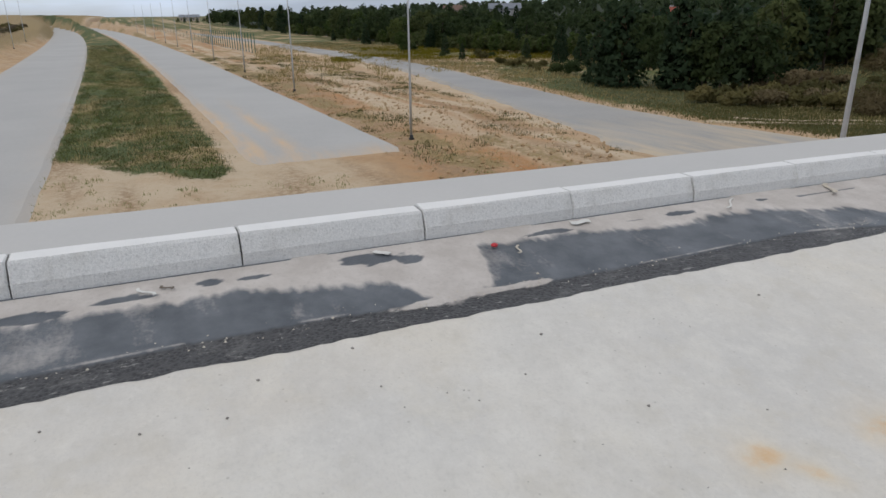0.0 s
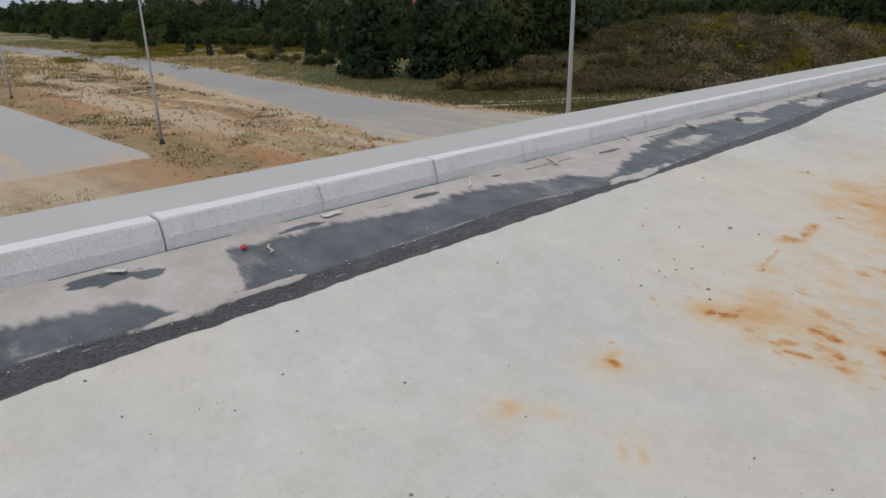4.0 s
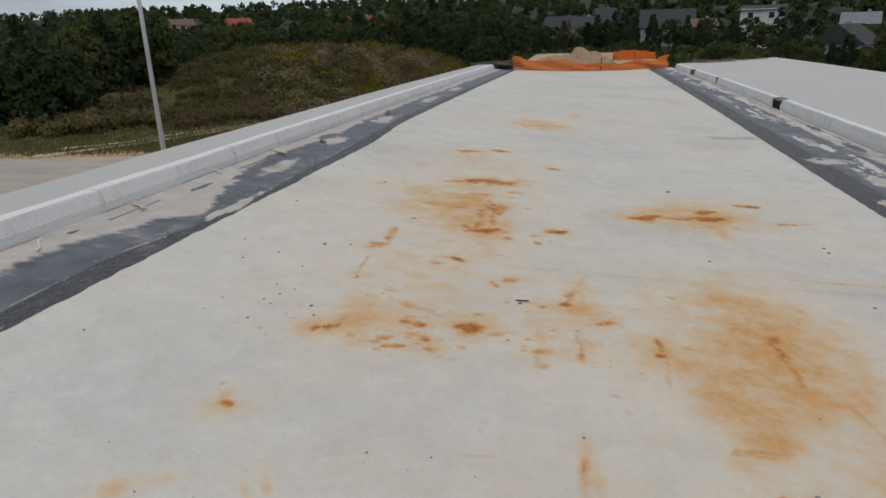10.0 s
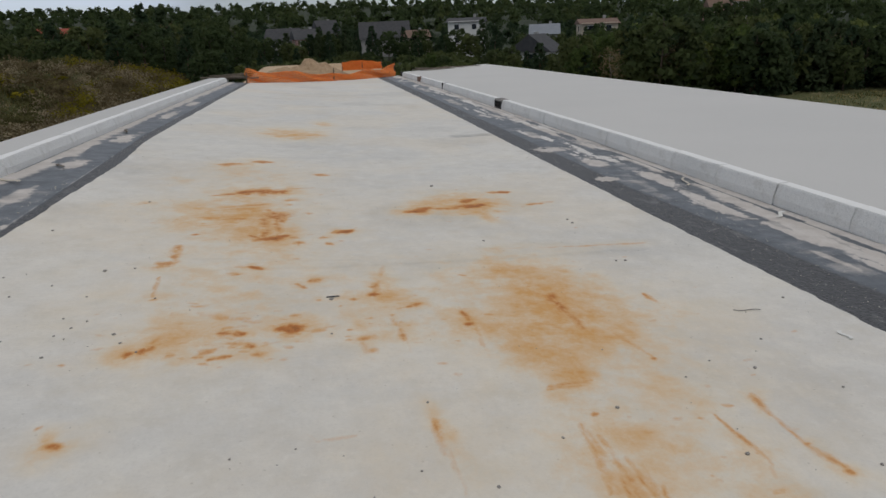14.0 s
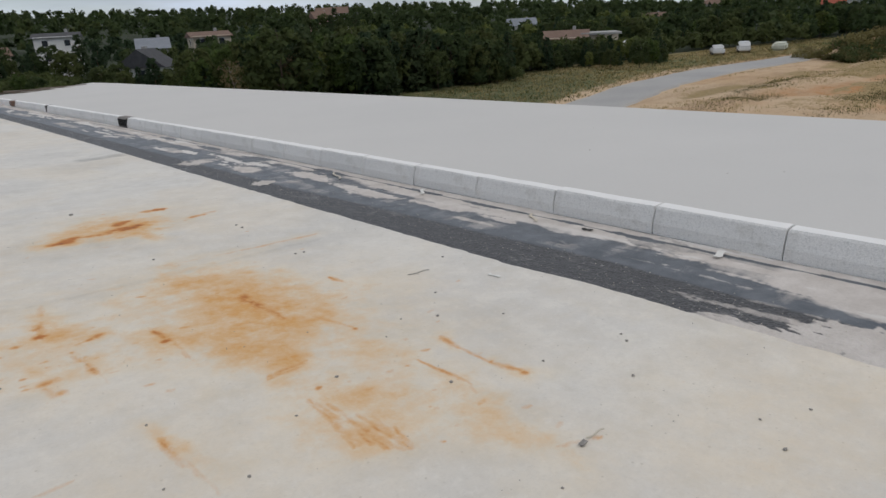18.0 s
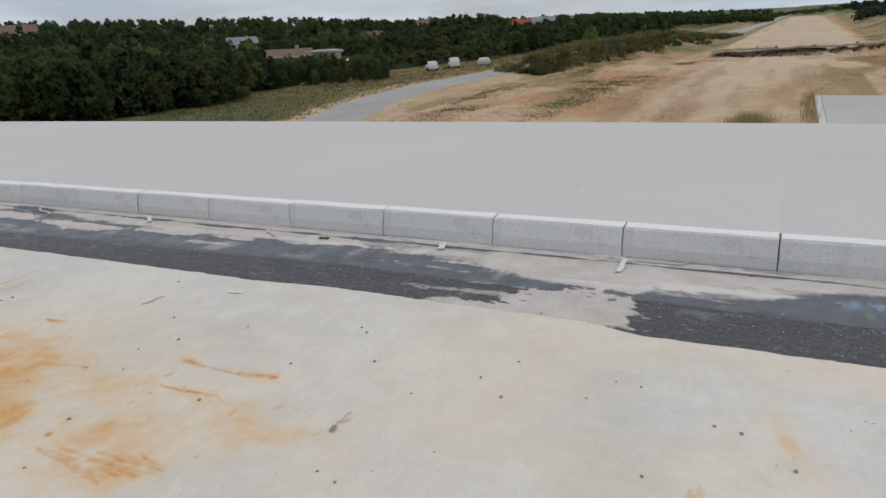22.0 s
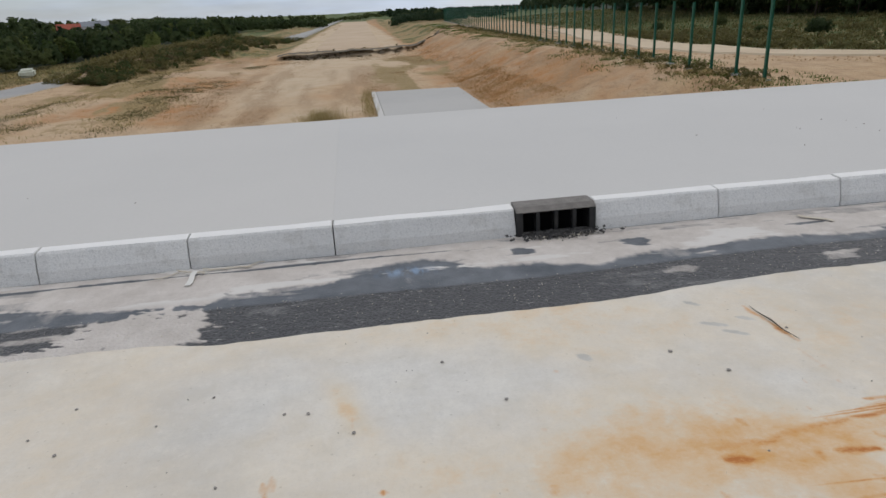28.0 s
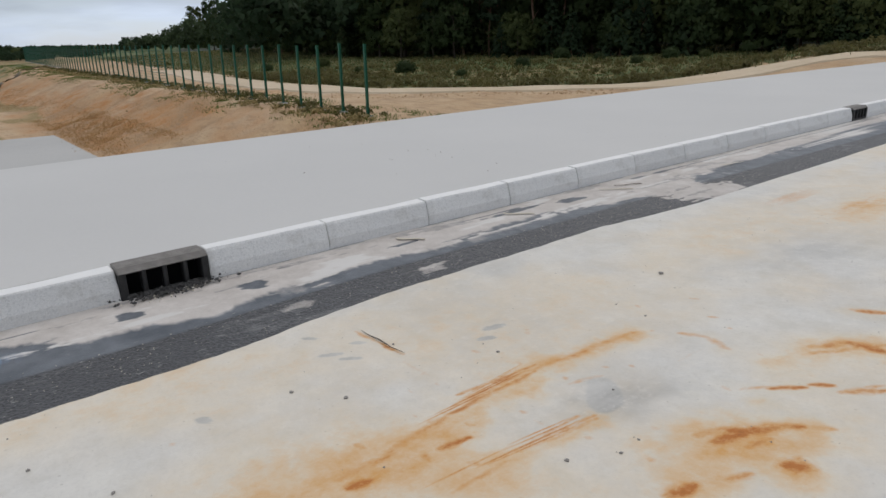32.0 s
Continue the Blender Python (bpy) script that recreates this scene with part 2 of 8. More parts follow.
# kerb stones: speckled grey granite
M_GRANITE, nt, b = shader("grey_granite", 0.62)
g1, g2 = cell_tex(nt, 190), cell_tex(nt, 85)
vein = noise_tex(nt, 5, 4, 0.6)
c = blend(nt, span(nt, g1.outputs["Color"], 0.2, 0.9), (0.66, 0.665, 0.66), (0.79, 0.79, 0.78))
c = blend(nt, span(nt, g2.outputs["Color"], 0.70, 0.86, 0, 0.26), c, (0.40, 0.405, 0.405))
c = blend(nt, span(nt, noise_tex(nt, 70, 3, 0.8, seed=16), 0.56, 0.66, 0, 0.5), c, (0.42, 0.425, 0.425))
c = blend(nt, span(nt, noise_tex(nt, 38, 4, 0.7, seed=6), 0.56, 0.72, 0, 0.6), c, (0.78, 0.78, 0.765))
c = blend(nt, span(nt, vein, 0.55, 0.75, 0, 0.35), c, (0.40, 0.385, 0.35))
c = blend(nt, span(nt, by_object(nt), 0, 1, 0.0, 0.14), c, (0.36, 0.36, 0.355))
nt.links.new(c, b.inputs["Base Color"])
bump(nt, b, calc(nt, 'ADD', g1.outputs["Distance"], noise_tex(nt, 30, 4, 0.7)), 0.5, 0.006)

# kerb tops are a lighter granite tone than the faces
M_GRANITE_TOP = simple("lighter_granite_top", (0.77, 0.775, 0.77), (0.83, 0.83, 0.82), 6, 0.6, relief=0.15, fine=160)
M_WALK_COOL = simple("cool_grey_concrete", (0.532, 0.53, 0.52), (0.568, 0.564, 0.551), 0.35, 0.75, relief=0.08, fine=30)
M_LEDGE = simple("grey_edge_concrete", (0.51, 0.508, 0.497), (0.55, 0.543, 0.53), 0.8, 0.75, relief=0.08, fine=30)
M_WALK = simple("smooth_grey_concrete", (0.545, 0.54, 0.525), (0.58, 0.572, 0.555), 0.35, 0.75, relief=0.08, fine=30)
M_MORTAR = simple("dark_mortar", (0.10, 0.10, 0.098), (0.19, 0.185, 0.175), 9, 0.9, relief=0.3)
M_ROUGH_CONCRETE = simple("cast_concrete", (0.36, 0.36, 0.35), (0.46, 0.455, 0.44), 1.2, 0.85, relief=0.2)


def road_surface(name, base, other, sandy):
    """A road of two tones, dusted with sand where the mask says."""
    m, nt, b = shader(name, 0.82)
    big, small, trail = noise_tex(nt, 0.12, 4, 0.55), noise_tex(nt, 4, 6, 0.7, seed=3.1), noise_tex(nt, 0.5, 5, 0.65, stretch=(0.35, 1.6, 1), seed=8)
    f = calc(nt, 'ADD', calc(nt, 'MULTIPLY', big, 0.6), calc(nt, 'MULTIPLY', small, 0.4))
    c = blend(nt, span(nt, f, 0.36, 0.64), base, other)
    c = blend(nt, calc(nt, 'MULTIPLY', attribute(nt, "sand"), span(nt, trail, 0.34, 0.62, 0.1, 1.15)), c, sandy)
    nt.links.new(c, b.inputs["Base Color"])
    bump(nt, b, small, 0.12, 0.01)
    return m


M_ROAD = road_surface("road_concrete", (0.41, 0.408, 0.40), (0.465, 0.462, 0.45), (0.60, 0.455, 0.31))
M_ROAD_OLD = road_surface("worn_asphalt", (0.30, 0.30, 0.30), (0.39, 0.385, 0.375), (0.53, 0.45, 0.34))
# near-black without gloss: shade inside the drain openings, put into the colour
M_VOID = simple("drain_throat_shade", (0.006, 0.006, 0.007), (0.012, 0.012, 0.012), 5, 0.9)
M_VOID.node_tree.nodes["Principled BSDF"].inputs["Specular IOR Level"].default_value = 0.0
M_IRON = simple("dark_cast_iron", (0.022, 0.023, 0.025), (0.05, 0.048, 0.046), 12, 0.55, 0.35, relief=0.3)
M_LID = simple("dusty_iron_lid", (0.15, 0.14, 0.13), (0.25, 0.235, 0.22), 14, 0.75, 0.1, relief=0.3)
M_STEEL = simple("galvanised_steel", (0.42, 0.43, 0.44), (0.52, 0.53, 0.54), 4, 0.5, 0.45)
M_BASE = simple("black_base_coat", (0.02, 0.02, 0.022), (0.04, 0.04, 0.04), 6, 0.6)
M_GREEN_POST = simple("green_painted_steel", (0.012, 0.095, 0.055), (0.02, 0.13, 0.08), 2, 0.45)
M_NET = simple("orange_plastic_net", (0.72, 0.20, 0.045), (0.82, 0.29, 0.07), 2.5, 0.6)
M_TIMBER = simple("weathered_timber", (0.09, 0.075, 0.06), (0.20, 0.165, 0.13), 3, 0.85, relief=0.3)
M_PALE_WOOD = simple("pale_wood_strip", (0.50, 0.45, 0.37), (0.64, 0.60, 0.52), 6, 0.8, relief=0.2)
M_PAPER = simple("white_plastic_strip", (0.66, 0.66, 0.63), (0.76, 0.76, 0.74), 8, 0.6)
M_STONE = simple("grey_pebble", (0.17, 0.16, 0.15), (0.38, 0.36, 0.335), 40, 0.9, relief=0.3)
M_CRUMB = simple("black_asphalt_crumbs", (0.02, 0.02, 0.022), (0.09, 0.088, 0.085), 60, 0.8)
M_RED = simple("red_plastic", (0.45, 0.03, 0.04), (0.6, 0.06, 0.07), 30, 0.5)
M_GEOTEXTILE = simple("dark_membrane", (0.085, 0.075, 0.056), (0.22, 0.18, 0.125), 1.4, 0.85, relief=0.3)

# ground: sand with patches of dry and green growth
M_GROUND, nt, b = shader("sandy_ground", 0.92)
green, dry, ochre, pale, ruts, wooded = attribute(nt, "green"), attribute(nt, "dry"), attribute(nt, "ochre"), attribute(nt, "pale"), attribute(nt, "ruts"), attribute(nt, "wooded")
broad = noise_tex(nt, 0.06, 5, 0.6)
mid = noise_tex(nt, 0.5, 6, 0.65, seed=2)
close = noise_tex(nt, 3.5, 6, 0.7, seed=8)
sand = blend(nt, span(nt, mid, 0.34, 0.68), (0.42, 0.262, 0.137), (0.54, 0.385, 0.225))
sand = blend(nt, span(nt, broad, 0.4, 0.66, 0, 0.5), sand, (0.56, 0.45, 0.33))
sand = blend(nt, span(nt, noise_tex(nt, 1.1, 6, 0.7, stretch=(0.5, 1.3, 1), seed=31), 0.52, 0.60, 0, 0.5), sand, (0.33, 0.225, 0.135))
sand = blend(nt, calc(nt, 'MULTIPLY', ochre, span(nt, mid, 0.36, 0.6)), sand, (0.43, 0.215, 0.085))
sand = blend(nt, calc(nt, 'MULTIPLY', pale, span(nt, mid, 0.3, 0.55, 0.4, 1.0)), sand, (0.575, 0.465, 0.33))
sand = blend(nt, calc(nt, 'MULTIPLY', ruts, span(nt, close, 0.36, 0.56)), sand, (0.33, 0.222, 0.128))
sand = blend(nt, span(nt, close, 0.54, 0.78, 0, 0.45), sand, (0.30, 0.205, 0.12))
dry_c = blend(nt, span(nt, close, 0.35, 0.7), (0.22, 0.158, 0.072), (0.41, 0.31, 0.155))
green_c = blend(nt, span(nt, close, 0.35, 0.68), (0.05, 0.080, 0.021), (0.12, 0.152, 0.05))
green_c = blend(nt, span(nt, mid, 0.52, 0.75, 0, 0.6), green_c, (0.19, 0.175, 0.075))
warp = calc(nt, 'ADD', calc(nt, 'MULTIPLY', calc(nt, 'SUBTRACT', close, 0.5), 1.2), calc(nt, 'MULTIPLY', calc(nt, 'SUBTRACT', noise_tex(nt, 0.7, 5, 0.7, seed=77), 0.5), 1.3))
c = blend(nt, span(nt, calc(nt, 'ADD', dry, warp), 0.35, 0.62), sand, dry_c)
c = blend(nt, span(nt, calc(nt, 'ADD', green, warp), 0.38, 0.62), c, green_c)
c = blend(nt, calc(nt, 'MULTIPLY', attribute(nt, "dull"), 0.8), c, blend(nt, span(nt, close, 0.35, 0.7), (0.055, 0.06, 0.022), (0.12, 0.115, 0.045)))
# wood floor: undergrowth green, deepened in colour for shade beneath the trees
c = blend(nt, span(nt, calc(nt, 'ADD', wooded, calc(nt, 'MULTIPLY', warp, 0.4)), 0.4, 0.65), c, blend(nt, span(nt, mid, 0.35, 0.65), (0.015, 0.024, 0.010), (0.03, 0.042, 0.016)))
nt.links.new(c, b.inputs["Base Color"])
bump(nt, b, calc(nt, 'ADD', mid, calc(nt, 'MULTIPLY', close, 0.5)), 0.8, 0.25)

M_TRACK = simple("pale_sand_track", (0.50, 0.40, 0.275), (0.60, 0.50, 0.37), 0.25, 0.92, relief=0.3, fine=2.5)
M_BED = simple("sand_road_bed", (0.47, 0.355, 0.245), (0.565, 0.45, 0.325), 0.09, 0.92, relief=0.3, fine=1.5)
M_SPOIL = simple("dug_soil", (0.27, 0.18, 0.105), (0.46, 0.34, 0.22), 5.0, 0.95, relief=0.6)
M_SAND_HEAP = simple("heaped_sand", (0.36, 0.235, 0.125), (0.52, 0.38, 0.23), 1.6, 0.95, relief=0.4)


def foliage(name, dark, mid, bright, gloss=0.6, toned=True):
    """Leaves: each clump has a tone of its own, each plant a slight hue of its own."""
    m, nt, b = shader(name, gloss)
    b.inputs["Specular IOR Level"].default_value = 0.08
    r, o = by_island(nt), by_object(nt)
    if toned:
        f = calc(nt, 'ADD', calc(nt, 'MULTIPLY', attribute(nt, "tone"), 0.85), calc(nt, 'MULTIPLY', r, 0.15))
    else:
        f = r
    c = blend(nt, span(nt, f, 0.0, 0.8, 0.1, 0.9), dark, mid)
    c = blend(nt, span(nt, f, 0.62, 1.0, 0, 0.6), c, bright)
    c = blend(nt, span(nt, o, 0.5, 1.0, 0.0, 0.75), c, bright)
    c = blend(nt, span(nt, o, 0.45, 0.0, 0.0, 0.5), c, dark)
    nt.links.new(c, b.inputs["Base Color"])
    thin = nt.nodes.new("ShaderNodeBsdfTranslucent")
    both = nt.nodes.new("ShaderNodeMixShader")
    both.inputs[0].default_value = 0.5
    nt.links.new(c, thin.inputs["Color"])
    nt.links.new(b.outputs[0], both.inputs[1])
    nt.links.new(thin.outputs[0], both.inputs[2])
    nt.links.new(both.outputs[0], nt.nodes["Material Output"].inputs["Surface"])
    return m


M_LEAF = foliage("broad_leaves", (0.044, 0.068, 0.029), (0.072, 0.102, 0.039), (0.120, 0.138, 0.050))
M_LEAF_LIGHT = foliage("fresh_leaves", (0.062, 0.098, 0.03), (0.11, 0.155, 0.045), (0.17, 0.19, 0.06))
M_NEEDLE = foliage("pine_needles", (0.034, 0.060, 0.033), (0.056, 0.086, 0.042), (0.086, 0.112, 0.052))
M_HEATH = foliage("brown_shrubs", (0.135, 0.108, 0.056), (0.225, 0.182, 0.10), (0.33, 0.27, 0.16))
M_HEATH_PALE = foliage("pale_dry_shrubs", (0.23, 0.185, 0.12), (0.36, 0.30, 0.19), (0.48, 0.41, 0.27))
M_HEATH_GREEN = foliage("olive_shrubs", (0.10, 0.098, 0.04), (0.165, 0.15, 0.062), (0.25, 0.215, 0.09))
M_RUSSET = foliage("russet_weeds", (0.19, 0.105, 0.04), (0.31, 0.18, 0.07), (0.42, 0.27, 0.12), toned=False)
M_DULL_GRASS = foliage("dull_grass", (0.062, 0.072, 0.026), (0.11, 0.118, 0.042), (0.20, 0.18, 0.08), toned=False)
M_YELLOW = foliage("yellow_blossom", (0.16, 0.14, 0.015), (0.32, 0.27, 0.025), (0.45, 0.38, 0.04))
M_GRASS = foliage("green_grass", (0.085, 0.122, 0.03), (0.165, 0.215, 0.06), (0.32, 0.31, 0.13), toned=False)
M_STRAW = foliage("dry_grass", (0.27, 0.21, 0.095), (0.44, 0.36, 0.175), (0.58, 0.49, 0.27), toned=False)
M_BARK = simple("tree_bark", (0.045, 0.036, 0.028), (0.12, 0.095, 0.07), 5, 0.9, relief=0.4)
M_PINE_BARK = simple("pine_bark", (0.09, 0.055, 0.038), (0.20, 0.125, 0.08), 4, 0.9, relief=0.4)
M_BIRCH = simple("pale_dead_bark", (0.20, 0.175, 0.145), (0.34, 0.30, 0.255), 3, 0.85)

M_WALL_WHITE = simple("white_render", (0.60, 0.60, 0.58), (0.68, 0.68, 0.66), 0.5, 0.85)
M_WALL_PINK = simple("pink_render", (0.46, 0.27, 0.23), (0.52, 0.32, 0.28), 0.5, 0.85)
M_WALL_BEIGE = simple("beige_render", (0.42, 0.37, 0.29), (0.50, 0.44, 0.36), 0.5, 0.85)
M_WALL_GREY = simple("grey_render", (0.27, 0.27, 0.27), (0.35, 0.35, 0.34), 0.5, 0.85)
M_ROOF_DARK = simple("dark_roof_tiles", (0.032, 0.034, 0.038), (0.06, 0.06, 0.065), 1.5, 0.7)
M_ROOF_GREY = simple("grey_roof_sheet", (0.16, 0.18, 0.21), (0.22, 0.24, 0.27), 0.8, 0.6)
M_ROOF_BROWN = simple("brown_roof_tiles", (0.13, 0.085, 0.065), (0.19, 0.125, 0.095), 1.5, 0.8)
M_ROOF_RED = simple("red_roof_tiles", (0.24, 0.055, 0.035), (0.33, 0.09, 0.055), 1.5, 0.8)
M_PANE, nt, b = shader("window_glass", 0.25)
b.inputs["Base Color"].default_value = (0.02, 0.024, 0.03, 1)
M_WHITE_PAINT = simple("white_vehicle_paint", (0.66, 0.67, 0.68), (0.72, 0.73, 0.74), 2, 0.3)
M_TYRE = simple("black_tyre", (0.015, 0.015, 0.016), (0.03, 0.03, 0.03), 6, 0.8)
M_TARP = simple("pale_tarpaulin", (0.42, 0.44, 0.36), (0.56, 0.58, 0.50), 1.2, 0.6)

# ---- plan numbers and mesh helpers ----
XL, XR = -3.717, 3.722        # kerb faces at the gutters
KERB_H, KERB_LEFT = 0.212, 0.160   # height of the kerbs over the gutters
ROAD_Z = -6.0                 # level of the motorway under the bridge
rng = np.random.default_rng(11)
TABLE = np.random.default_rng(3).random((256, 256))


def deck(x, y):
    """Height of the bridge deck: crossfall, slight dish, and a summit curve."""
    return -0.0698 * x + 0.0090 * x * x - 0.0141 * y - 0.0002 * y * y


def value_noise(x, y, octaves=4, seed=0):
    """Smooth noise between 0 and 1 on arrays."""
    total, weight, amp = 0.0, 0.0, 1.0
    x, y = np.asarray(x, float), np.asarray(y, float)
    for k in range(octaves):
        u, v = x * 2 ** k + 17.3 * k + seed * 7.7, y * 2 ** k + 9.1 * k + seed * 3.3
        i, j = np.floor(u).astype(int), np.floor(v).astype(int)
        fu, fv = u - i, v - j
        fu, fv = fu * fu * (3 - 2 * fu), fv * fv * (3 - 2 * fv)
        a, b2 = TABLE[i % 256, j % 256], TABLE[(i + 1) % 256, j % 256]
        c2, d = TABLE[i % 256, (j + 1) % 256], TABLE[(i + 1) % 256, (j + 1) % 256]
        total = total + amp * ((a * (1 - fu) + b2 * fu) * (1 - fv) + (c2 * (1 - fu) + d * fu) * fv)
        weight, amp = weight + amp, amp * 0.5
    return total / weight


def ease(v, lo, hi):
    t = np.clip((v - lo) / (hi - lo), 0, 1)
    return t * t * (3 - 2 * t)


def quick_mesh(name, verts, faces, material, smooth=False):
    """A mesh from an n x 3 array and an m x 3 or m x 4 array."""
    me = bpy.data.meshes.new(name)
    verts, faces = np.asarray(verts, np.float32), np.asarray(faces, np.int32)
    k = faces.shape[1]
    me.vertices.add(len(verts))
    me.vertices.foreach_set("co", verts.ravel())
    me.loops.add(faces.size)
    me.loops.foreach_set("vertex_index", faces.ravel())
    me.polygons.add(len(faces))
    me.polygons.foreach_set("loop_start", np.arange(0, faces.size, k, dtype=np.int32))
    me.polygons.foreach_set("loop_total", np.full(len(faces), k, np.int32))
    me.polygons.foreach_set("use_smooth", np.full(len(faces), smooth))
    me.update(calc_edges=True)
    me.validate()
    me.materials.append(material)
    return me


def sheet(name, X, Y, Z, material, smooth=True, masks=None):
    """A grid surface from 2-D arrays, with named masks on its points."""
    ny, nx = X.shape
    idx = np.arange(nx * ny).reshape(ny, nx)
    faces = np.stack([idx[:-1, :-1], idx[:-1, 1:], idx[1:, 1:], idx[1:, :-1]], -1).reshape(-1, 4)
    me = quick_mesh(name, np.stack([X, Y, Z], -1).reshape(-1, 3), faces, material, smooth)
    for key, arr in (masks or {}).items():
        me.attributes.new(key, 'FLOAT', 'POINT').data.foreach_set("value", np.ascontiguousarray(arr, dtype=np.float32).ravel())
    return new(name, me)


def mesh_of(name, bm, material, smooth=False):
    me = bpy.data.meshes.new(name)
    bmesh.ops.recalc_face_normals(bm, faces=bm.faces)
    bm.to_mesh(me)
    bm.free()
    me.materials.append(material)
    if smooth:
        me.polygons.foreach_set("use_smooth", [True] * len(me.polygons))
    return me


def part(name, mesh, parent, label="", m=None):
    """Links a mesh as one part under a thing or another part."""
    ob = new(name, mesh)
    ob.parent = parent
    if m is not None:
        ob.matrix_basis = m
    return tagged(ob, label)


def thing(name, label, category, group="", m=None, kind=""):
    """An Empty at a thing's base, to hold its parts."""
    ob = new(name)
    ob.empty_display_size = 0.2
    if m is not None:
        ob.matrix_basis = m
    return tagged(ob, label, category, group, kind)


def box(bm, x0, x1, y0, y1, z0, z1, bevel=0.0, segments=1):
    r = bmesh.ops.create_cube(bm, size=1.0)
    vs = r["verts"]
    for v in vs:
        v.co = Vector(((x0 + x1) / 2 + v.co.x * (x1 - x0), (y0 + y1) / 2 + v.co.y * (y1 - y0), (z0 + z1) / 2 + v.co.z * (z1 - z0)))
    if bevel:
        es = {e for v in vs for e in v.link_edges}
        bmesh.ops.bevel(bm, geom=list(es), offset=bevel, segments=segments, affect='EDGES')


def box_mesh(name, size, material, bevel=0.0, centre=(0, 0, 0)):
    bm = bmesh.new()
    sx, sy, sz = size
    cx, cy, cz = centre
    box(bm, cx - sx / 2, cx + sx / 2, cy - sy / 2, cy + sy / 2, cz - sz / 2, cz + sz / 2, bevel)
    return mesh_of(name, bm, material)


def tube(bm, points, radii, sides=8):
    """A round tapered run through the points."""
    rings = []
    for i, p in enumerate(points):
        p = Vector(p)
        d = (Vector(points[min(i + 1, len(points) - 1)]) - Vector(points[max(i - 1, 0)])).normalized()
        u = d.cross(Vector((0.31, 0.9, 0.2))).normalized()
        w = d.cross(u)
        rings.append([bm.verts.new(p + (u * math.cos(a) + w * math.sin(a)) * radii[i]) for a in (k * math.tau / sides for k in range(sides))])
    for a, b2 in zip(rings, rings[1:]):
        for k in range(sides):
            bm.faces.new((a[k], a[(k + 1) % sides], b2[(k + 1) % sides], b2[k]))
    bm.faces.new(rings[0][::-1])
    bm.faces.new(rings[-1])


# ---- bridge deck ----
def edge_left(y):
    n = value_noise(y * 1.7, 0 * y, 5, 1)
    return -2.915 + 0.03 * (n - 0.5) + 0.03 * (value_noise(y * 9, 0 * y, 4, 3) - 0.5) - 0.14 * ease(y, 8, 11)


def edge_right(y):
    n = value_noise(y * 1.5, 0 * y + 5, 5, 2)
    return 2.47 + 0.03 * (n - 0.5) + 0.03 * (value_noise(y * 9, 0 * y, 4, 7) - 0.5) + 0.07 * ease(y, 0.4, 0.9) * ease(-y, -3.2, -2.4) + 0.13 * ease(-y, 1.4, 3.0) * (1 - ease(-y, 5, 6)) - 0.05 * ease(y, 3.5, 9)


def end_line(x):
    """The skewed far end of the bridge."""
    return 31.6 + 1.55 * x


ts = np.concatenate([np.linspace(-42, -5.5, 50), np.linspace(-5.5, 7.6, 900)[1:], np.linspace(7.6, 14, 200)[1:], np.linspace(14, 31.6, 110)[1:]])
us = np.concatenate([np.linspace(0, 0.638, 255), np.linspace(0.638, 0.771, 115)[1:], np.linspace(0.771, 1, 92)[1:]])
Tg, Ug = np.meshgrid(ts, us, indexing="ij")
skew = ease(Tg, 14, 31.6) * 1.55
Yd = Tg.copy()
Xd = edge_left(Yd) * (1 - Ug) + edge_right(Yd) * Ug
Yd = Tg + skew * Xd
Zd = deck(Xd, Yd) + 0.004 * (value_noise(Xd * 0.8, Yd * 0.8, 3, 4) - 0.5)
Zd[:, 0] -= 0.05
Zd[:, -1] -= 0.05
RUST, TINT = np.zeros_like(Xd), np.zeros_like(Xd)
GRIME = 0.3 * ease(value_noise(Xd * 0.9, Yd * 0.9, 4, 8), 0.56, 0.78)
WOBBLE = (value_noise(Xd * 5, Yd * 5, 4, 6) - 0.5)
TEAR = value_noise(Xd * 13, Yd * 13, 4, 9)
SHRED = 0.5 * value_noise(Xd * 3.2, Yd * 3.2, 4, 61) + 0.5 * value_noise(Xd * 9, Yd * 9, 4, 62)
TINT = (0.24 + 0.12 * ease(-Yd, 0, 1.2)) * ease(Xd, -1.5, 0.8) * ease(-Yd, -5, 1.5) * ease(value_noise(Xd * 1.1, Yd * 1.1, 4, 63), 0.36, 0.66) + 0.13 * ease(value_noise(Xd * 0.8, Yd * 0.8, 4, 64), 0.40, 0.7) * ease(Yd, -6, 2.5)


def along(x0, y0, x1, y1, wide, ragged):
    """Deck points near a run from one place to another: which, how far along, how far off."""
    L = math.hypot(x1 - x0, y1 - y0) + 1e-6
    ca, sa = (x1 - x0) / L, (y1 - y0) / L
    reach = L / 2 + wide * 3.2 + 0.05
    rows = slice(*np.searchsorted(YROW, ((y0 + y1) / 2 - reach - 0.2, (y0 + y1) / 2 + reach + 0.2)))
    dx, dy = Xd[rows] - x0, Yd[rows] - y0
    u = dx * ca + dy * sa
    v = -dx * sa + dy * ca + WOBBLE[rows] * (wide * 1.3 + 0.006) * ragged + (TEAR[rows] - 0.5) * (wide * 0.9 + 0.006) * ragged
    over = np.maximum(np.maximum(-u, u - L), 0)
    return rows, np.clip(u / L, 0, 1), np.hypot(v, over) / wide


